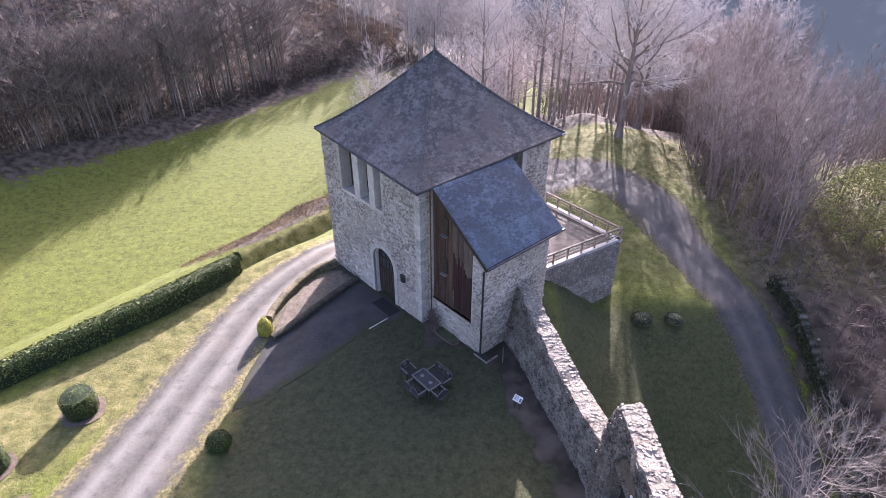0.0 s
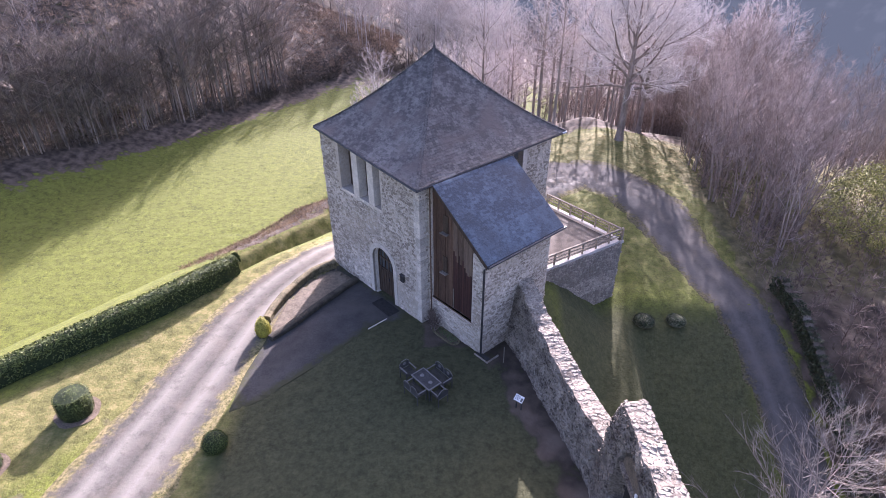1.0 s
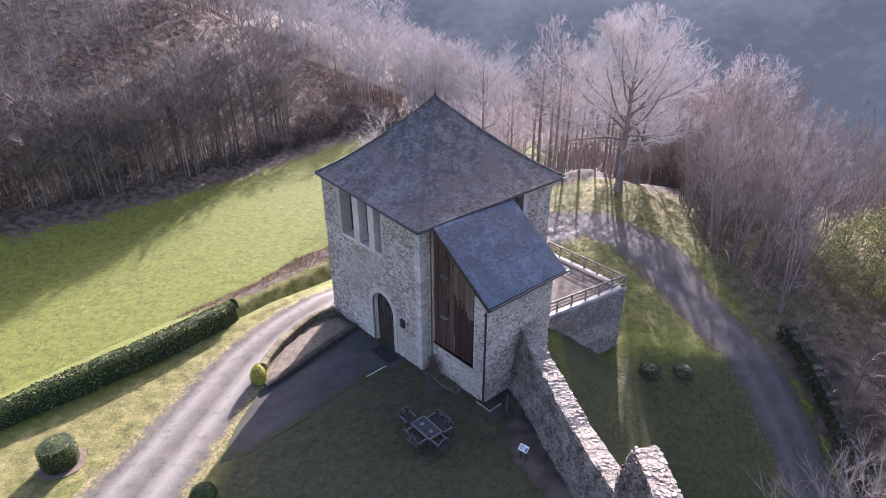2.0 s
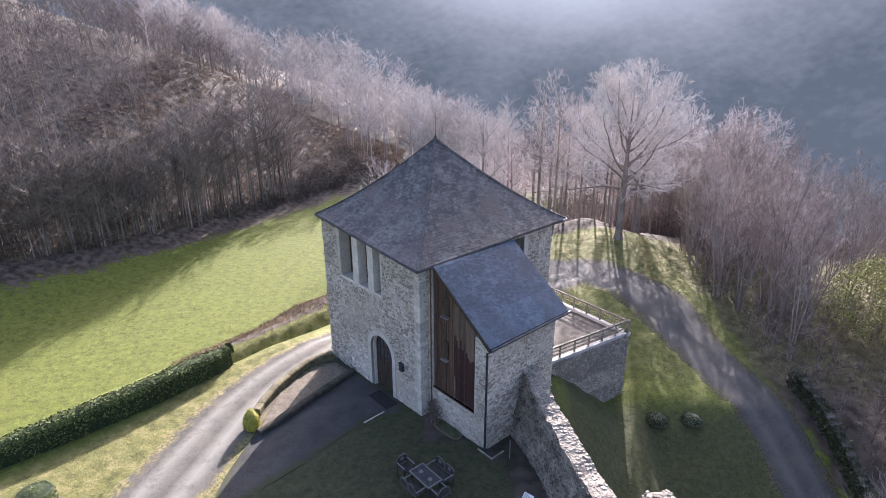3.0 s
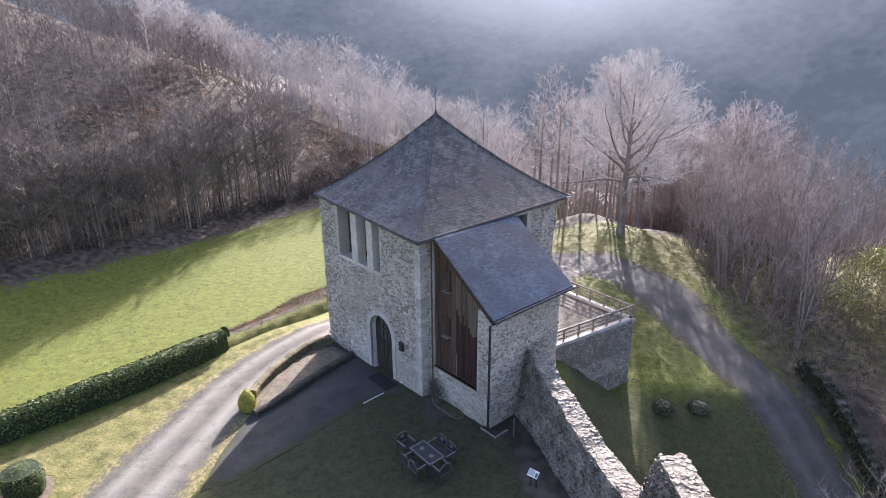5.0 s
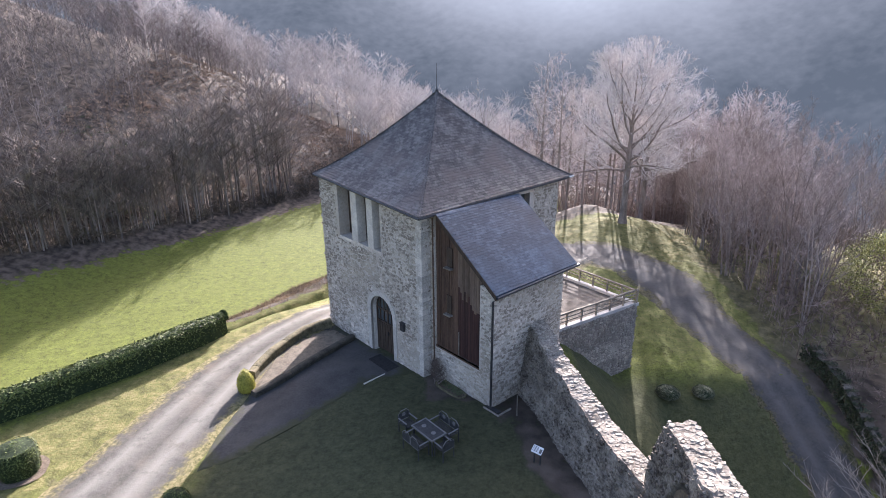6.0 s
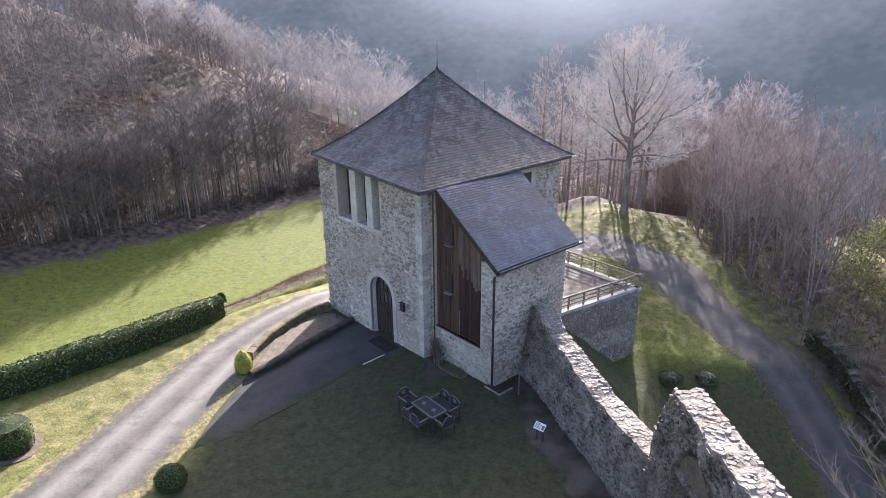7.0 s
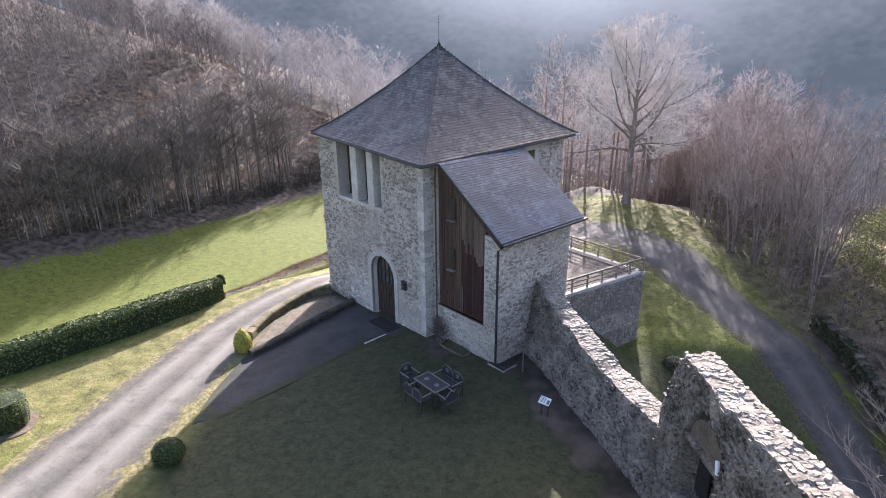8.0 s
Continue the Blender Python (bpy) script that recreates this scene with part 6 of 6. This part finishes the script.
under_mat = material("dark_undergrowth", (0.075, 0.055, 0.047), (0.3, 0.235, 0.2), 0.2, 0.9, 0, 8, island=0.9)
woodland("undergrowth", "tangled leafless undergrowth below the coppice", 1500, low_right_spot, 73, (1.2, 3.8), under_mat, limbs=7, subs=2, spike=2.0)


def deep_spot(r):
    a, d = r.uniform(-0.5, 0.85), r.uniform(105, 260)
    x, y = d * math.sin(a), d * math.cos(a)
    return (x, y) if x > -20 + 0.1 * (y - 150) else None


def hollow_spot(r):
    x, y = r.uniform(-36, 12), r.uniform(122, 175)
    return (x, y) if y > 134 - 0.8 * x else None


woodland("valley_woodland", "bare woodland falling into the valley behind", 220, deep_spot, 74, (10, 16), far_twig_mat)
woodland("valley_woodland", "tall pale leafless trees in the hollow behind the tower", 170, hollow_spot, 86, (15, 23), far_crown_mat, limbs=15, subs=5, spike=0.38)

def thicket_spot(r):
    y = r.uniform(96, 150)
    return 0.26 * y + r.uniform(-14, 26), y


woodland("undergrowth", "leafless thicket on the far side of the spur", 300, thicket_spot, 87, (5, 9), under_mat, limbs=8, subs=2, spike=1.0)

birch_bark = material("pale_birch_bark", (0.42, 0.38, 0.34), (0.66, 0.62, 0.57), 3, 0.8, 0.2, 5, stretch=(1, 1, 0.4))
birches = [tree_model("birch_tree", "tall pale-trunked birch with fine drooping crown", rng, birch_bark, twig_mat, height=h, radius=0.16, start=0.22, spread=0.2, limbs=26, subs=7, twigs=9, rise=40, twig_len=1.0, twig_r=0.022, sides=5) for h in (16, 13)]
birches[0].matrix_basis = pose(-84, 150, ground_height(-84, 150) - 0.1)
birches[1].matrix_basis = pose(-62, 104, ground_height(-62, 104) - 0.1) @ Matrix.Diagonal((0.7, 0.7, 0.7, 1))
for x, y, high, wide in ((-43, 186, 25.0, 5.0), (-83, 192, 26.0, 7.5), (-56, 188, 19.0, 4.4), (-72, 192, 22.0, 6.0), (-33, 187, 20.0, 4.6)):
    crest_tree = empty("tree", x, y, ground_height(x, y) - 0.1)
    tagged(crest_tree, "pale rounded leafless tree behind the crest of the hill", "tree")
    tv, tf, cv, cf = round_crown(rng, high, 0.2, wide, 16, (11, 6), 8, 0.022, 0.22)
    part("trunk", mesh_of("trunk", tv, tf, bark_mat), bark_mat, crest_tree)
    part("crown", mesh_of("crown", cv, cf, pale_twig_mat), pale_twig_mat, crest_tree)


# ---- evergreen by the lower lane, ivied bank wall ----
def evergreen(x, y, radius, height, seed):
    rng = random.Random(seed)
    thing = empty("evergreen_tree", x, y, ground_height(x, y))
    tagged(thing, "dense yellow-green broadleaf evergreen tree at the wood edge", "tree")
    tv, tf, cv, cf = grow(rng, height * 0.92, 0.2, 0.12, 0.3, 26, 4, 2, 20, twig_len=0.6, sides=6)
    part("trunk", mesh_of("trunk", tv, tf, bark_mat), bark_mat, thing)
    places = []
    for _ in range(230):
        t, f = rng.uniform(0, 6.283), rng.random()
        rr = radius * math.sin(math.pi * (0.12 + 0.8 * f)) ** 0.6 * rng.uniform(0.6, 1.02)
        c = Vector((rr * math.cos(t), rr * math.sin(t), height * (0.12 + 0.86 * f)))
        s = rng.uniform(0.5, 1.0)
        for _ in range(80):
            d = Vector((rng.gauss(0, 1), rng.gauss(0, 1), rng.gauss(0, 0.8)))
            p = c + d * s * 0.5
            places.append((p, (d.normalized() + Vector((0, 0, 0.5))).normalized()))
    leafage(rng, places, 0.13, ivy_mat, "leaves", thing)
    return thing


evergreen(EVER[0], EVER[1], 4.0, 6.6, 81)
evergreen(EVER[0] + 5.0, EVER[1] - 3, 4.0, 7.2, 82)


dark_ivy_mat = material("dark_ivy_leaf", (0.014, 0.02, 0.009), (0.06, 0.075, 0.035), 2.0, 0.5, 0, 4, island=0.9)


def ivied_wall():
    thing = empty("ivied_wall", 22, 28, -5.5)
    tagged(thing, "low lane-side wall overgrown with dark ivy", "wall")
    o = Vector((22, 28, -5.5))
    path = curve_points([(23.0, 33.0, 0), (23.4, 30, 0), (23.5, 27, 0), (23.5, 23.5, 0), (23.2, 18, 0)], 0.4)
    rng = random.Random(83)
    verts, faces, places = [], [], []
    for k, p in enumerate(path):
        z = ground_height(p.x, p.y)
        h = 1.15 + 0.25 * noise.noise((k * 0.5, 0, 0))
        verts += [Vector(q) - o for q in ((p.x - 0.35, p.y, z - 0.4), (p.x - 0.28, p.y, z + h), (p.x + 0.28, p.y, z + h), (p.x + 0.35, p.y, z - 0.4))]
        for _ in range(300):
            a = rng.random()
            if a < 0.6:
                q, nn = Vector((p.x - 0.33, p.y + rng.uniform(-0.2, 0.2), z + h * rng.random())), Vector((-1, 0, 0.2))
            else:
                q, nn = Vector((p.x + rng.uniform(-0.33, 0.33), p.y + rng.uniform(-0.2, 0.2), z + h)), Vector((0, 0, 1))
            places.append((q - o, nn))
    for k in range(len(path) - 1):
        for j in range(3):
            a = 4 * k + j
            faces.append((a, a + 1, a + 5, a + 4))
    part("core", mesh_of("core", verts, faces, ruin_mat), ruin_mat, thing)
    leafage(rng, places, 0.15, dark_ivy_mat, "ivy", thing)


ivied_wall()


# ---- garden furniture on the lawn ----
iron_mat = material("dark_painted_frame", (0.03, 0.03, 0.03), (0.065, 0.064, 0.062), 6, 0.6, 0.1, 5)
pale_iron_mat = material("weathered_pale_edge", (0.11, 0.107, 0.1), (0.2, 0.192, 0.178), 6, 0.7, 0.2, 5)

slat_mat = material("dark_weathered_slats", (0.035, 0.033, 0.03), (0.085, 0.08, 0.072), 4, 0.8, 0.3, 6, object_random=0.4)


def garden_table(x, y, turn):
    thing = empty("garden_table", x, y, ground_height(x, y), turn)
    tagged(thing, "rectangular dark garden table with pale edge on lawn", "table")
    part("tabletop", boxes((-0.6, 0.6, -0.34, 0.34, 0.7, 0.735), bevel=0.008), iron_mat, thing)
    edge = part("edge", boxes((-0.62, 0.62, -0.36, -0.31, 0.7, 0.75), (-0.62, 0.62, 0.31, 0.36, 0.7, 0.75), (-0.62, -0.57, -0.31, 0.31, 0.7, 0.75), (0.57, 0.62, -0.31, 0.31, 0.7, 0.75)), pale_iron_mat, thing, "pale table rim")
    for cx in (-0.28, 0.28):
        bm = bmesh.new()
        bmesh.ops.create_cone(bm, cap_ends=True, segments=8, radius1=0.1, radius2=0.09, depth=0.02, matrix=Matrix.Translation((cx, 0, 0.748)))
        part("inlay", bm, pale_iron_mat, thing, "pale rosette inlay")
    for sx in (-0.54, 0.54):
        for sy in (-0.28, 0.28):
            part("leg", boxes((sx - 0.025, sx + 0.025, sy - 0.025, sy + 0.025, 0, 0.7), bevel=0.006), iron_mat, thing)
    return thing


def garden_seat(name, width, x, y, turn, label, category):
    """A slatted seat with a shaped back; local -y is where it faces."""
    thing = empty(name, x, y, ground_height(x, y), turn)
    tagged(thing, label, category)
    h = width / 2
    for k in range(5):
        part("slat", boxes((-h + 0.03, h - 0.03, -0.24 + 0.095 * k, -0.17 + 0.095 * k, 0.42, 0.445), bevel=0.006), slat_mat, thing)
    for sx in (-h + 0.02, h - 0.02):
        part("leg", boxes((sx - 0.02, sx + 0.02, -0.26, -0.22, 0, 0.62), bevel=0.005), iron_mat, thing)
        part("leg", boxes((sx - 0.02, sx + 0.02, 0.22, 0.26, 0, 0.72), bevel=0.005), iron_mat, thing)
        part("armrest", boxes((sx - 0.03, sx + 0.03, -0.28, 0.24, 0.62, 0.65), bevel=0.008), pale_iron_mat, thing)
    pieces = max(1, round(width / 0.55))
    w = width / pieces
    for k in range(pieces):
        c = -h + w * (k + 0.5)
        verts, faces = [], []
        ring = [Vector((c + px * w * 0.47, 0.25, pz)) for px, pz in ((-1, 0.46), (-1, 0.76), (-0.5, 0.89), (0.5, 0.89), (1, 0.76), (1, 0.46), (-1, 0.46))]
        tube(verts, faces, ring, [0.016] * 7, 5)
        back = part("back_frame", mesh_of("back_frame", verts, faces, pale_iron_mat), pale_iron_mat, thing)
        part("back_panel", boxes((c - w * 0.42, c + w * 0.42, 0.245, 0.258, 0.48, 0.79)), iron_mat, thing)
        bm = bmesh.new()
        bmesh.ops.create_cone(bm, cap_ends=True, segments=8, radius1=0.09, radius2=0.08, depth=0.02, matrix=Matrix.Translation((c, 0.235, 0.7)) @ pose(0, 0, 0, 90))
        part("rosette", bm, pale_iron_mat, thing, "pale round rosette")
    part("apron", boxes((-h, h, -0.26, -0.23, 0.38, 0.42)), iron_mat, thing)
    return thing


TT = -47.0
garden_table(-1.34, 16.97, TT)
garden_seat("garden_bench", 1.15, -0.78, 17.45, TT, "slatted garden bench with rosette back beside the table", "bench")
garden_seat("garden_bench", 0.95, -1.8, 16.6, TT + 180, "slatted garden bench with rosette back beside the table", "bench")
garden_seat("garden_chair", 0.55, -2.22, 17.72, TT + 90, "slatted garden armchair with rosette back at the table end", "chair")
garden_seat("garden_chair", 0.55, -0.74, 16.38, TT - 90, "slatted garden armchair with rosette back at the table end", "chair")


# ---- small things by the walls ----
def info_panel(x, y, turn):
    thing = empty("information_panel", x, y, ground_height(x, y), turn)
    tagged(thing, "small white information panel on a dark lectern post", "sign")
    for sx in (-0.12, 0.12):
        part("post", boxes((sx - 0.025, sx + 0.025, 0.0, 0.05, -0.1, 0.58), bevel=0.006), iron_mat, thing)
    board = part("panel", boxes((-0.2, 0.2, -0.14, 0.14, -0.012, 0.012), bevel=0.005), white_mat, thing, "white printed panel", pose(0, 0, 0.62, 32))
    for k in range(5):
        part("text_bar", boxes((-0.17, 0.02 + 0.03 * (k % 3), 0.085 - 0.042 * k, 0.1 - 0.042 * k, 0.0125, 0.0165)), iron_mat, board)
    part("picture_bar", boxes((0.09, 0.18, -0.1, 0.06, 0.0125, 0.0165)), pale_iron_mat, board)
    return thing


info_panel(2.62, 16.1, -35)


def flower_bed(x, y, turn):
    thing = empty("flower_bed", x, y, ground_height(x, y), turn)
    tagged(thing, "narrow rounded flower bed with stone rim by the wall", "flower bed")
    rng = random.Random(91)
    bm = bmesh.new()
    out = [(0.85 * math.copysign(abs(math.cos(t)) ** 0.5, math.cos(t)), 0.26 * math.copysign(abs(math.sin(t)) ** 0.7, math.sin(t))) for t in [2 * math.pi * k / 28 for k in range(28)]]
    bm.faces.new([bm.verts.new((a * 0.95, b * 0.92, 0.07)) for a, b in out])
    part("soil", bm, soil_mat, thing)
    for k in range(28):
        a, b = Vector((*out[k], 0)), Vector((*out[(k + 1) % 28], 0))
        d = b - a
        part("rim_stone", boxes((0.005, max(0.03, d.length - 0.005), -0.04, 0.04, -0.06, 0.09 + rng.uniform(0, 0.025)), bevel=0.012), moss_mat, thing, m=pose(a.x, a.y, 0, 0, 0, math.degrees(math.atan2(d.y, d.x))))
    places = [(Vector((rng.uniform(-0.75, 0.75), rng.uniform(-0.18, 0.18), 0.08 + rng.uniform(0, 0.12))), Vector((0, 0, 1))) for _ in range(320)]
    leafage(rng, places, 0.07, bramble_leaf_mat, "plant_leaves", thing)
    return thing


flower_bed(-0.62, 20.72, TURN_TOWER)
drain = empty("drain_surround", 1.3, 19.3, ground_height(1.2, 19.2), TURN_TOWER)
tagged(drain, "stone-edged drain at the foot of the downpipe", "drain")
part("edge", boxes((-0.45, 0.45, -0.32, -0.24, -0.1, 0.05), bevel=0.02), ruin_mat, drain)
part("edge", boxes((0.36, 0.45, -0.24, 0.5, -0.1, 0.05), bevel=0.02), ruin_mat, drain)
part("grate", boxes((-0.4, 0.3, -0.19, 0.0, -0.05, 0.05)), iron_mat, drain)
stake = tagged(part("stake", boxes((-0.02, 0.02, -0.02, 0.02, -0.2, 1.0), bevel=0.005), grey_wood_mat, m=pose(2.15, 18.9, ground_height(2.15, 18.9), 3, -2, 20)), "thin pale wooden stake leaning by the wall", "stake")

# shrub without leaves in the corner of tower and annex
corner = tree_model("bare_shrub", "low bare shrub in the corner by the wall", random.Random(92), bark_mat, under_mat, height=1.1, radius=0.02, start=0.1, spread=0.45, limbs=16, subs=5, twigs=6, rise=40, stems=4, twig_len=0.22, twig_r=0.005)
corner.matrix_basis = pose(-1.35, 21.2, ground_height(-1.35, 21.2))
corner["category"] = "shrub"
slab = tagged(part("stone_slab", boxes((-0.25, 0.25, -0.18, 0.18, -0.1, 0.1), bevel=0.03), concrete_mat, m=pose(13.6, 19.8, ground_height(13.6, 19.8), 3, 2, 20)), "pale stone slab lying in the grass", "slab")


# ---- tufts and stones on the verges ----
def tufts(name, label, count, place, seed, size, mat, blades=7):
    rng = random.Random(seed)
    verts, faces = [], []
    for _ in range(count):
        spot = place(rng)
        if spot is None:
            continue
        x, y = spot
        z = ground_height(x, y)
        s = size * rng.uniform(0.5, 1.4)
        for _ in range(blades):
            t = rng.uniform(0, 6.283)
            r = rng.uniform(0, 2.2) * s
            a = Vector((x + r * math.cos(t), y + r * math.sin(t), z - 0.02))
            tip = a + Vector((rng.uniform(-0.7, 0.7), rng.uniform(-0.7, 0.7), rng.uniform(0.5, 1.0))) * s
            side = Vector((math.sin(t), -math.cos(t), 0)) * s * 0.1
            i = len(verts)
            verts += [a + side, a - side, tip]
            faces.append((i, i + 1, i + 2))
    return tagged(new(name, mesh_of(name, verts, faces, mat)), label, "grass", kind="stuff")


dry_grass_mat = material("dry_grass", (0.15, 0.13, 0.05), (0.38, 0.31, 0.14), 1.0, 0.9, 0, 5, island=0.8)
green_grass_mat = material("green_grass", (0.032, 0.04, 0.013), (0.085, 0.093, 0.033), 0.8, 0.85, 0, 6, island=0.9)


def bank_spot(r):
    x, y = r.uniform(-31, -3), r.uniform(8, 40)
    over = (x + 16) * -0.79 + (y - 21.2) * 0.61
    return (x, y) if 7.9 < over < 9.4 or 0.1 < over < 0.8 and y > 26 else None


def verge_spot(r):
    x, y = r.uniform(-24, -10), r.uniform(8, 32)
    over = (x + 16) * -0.79 + (y - 21.2) * 0.61
    lane = lerp_path(LANE[:8], y)
    return (x, y) if over < -0.7 and x < lane - 1.95 else None


def lawn_spot(r):
    x, y = r.uniform(-9.5, 4.2), r.uniform(9, 21)
    wall_x = lerp_path([(4.9, 8), (4.6, 12.8), (2.2, 19.5), (1.6, 21)], y)
    edge = lerp_path([(-10.2, 9), (-9.7, 15), (-6.0, 19), (-3.6, 21.5)], y)
    return (x, y) if edge + 0.15 < x < wall_x - 0.8 else None


def border_spot(r):
    line = [Vector((-10.0, 15.4)), Vector((-8.35, 16.7)), Vector((-6.2, 19.2)), Vector((-4.5, 21.3)), Vector((-2.5, 22.0))]
    k = r.randrange(4)
    p = line[k].lerp(line[k + 1], r.random())
    return p.x + r.gauss(0, 0.2), p.y + r.gauss(0, 0.2)


def low_spot(r):
    x, y = r.uniform(6.5, 26), r.uniform(14, 62)
    lane = lerp_path([(21, 18), (21, 24), (20.6, 28.2), (19.6, 32.2), (17.6, 38.3), (16, 44.2), (13.8, 48.6)], y)
    return (x, y) if abs(x - lane) > 2.1 and not (x < 11 and 26 < y < 38) and not (y > 44 and x < 15) else None


tufts("bank_grass", "dry tussocky grass along the bank", 12000, bank_spot, 93, 0.085, dry_grass_mat)
tufts("verge_grass", "short yellowing grass on the verge", 16000, verge_spot, 94, 0.06, dry_grass_mat, 5)
tufts("lawn_grass", "short green lawn grass", 26000, lawn_spot, 95, 0.055, green_grass_mat, 5)
tufts("slope_grass", "rough green grass on the lower slope", 24000, low_spot, 96, 0.085, green_grass_mat, 5)
tufts("lawn_edge", "moss and grass creeping over the asphalt edge", 2600, border_spot, 97, 0.045, green_grass_mat, 6)
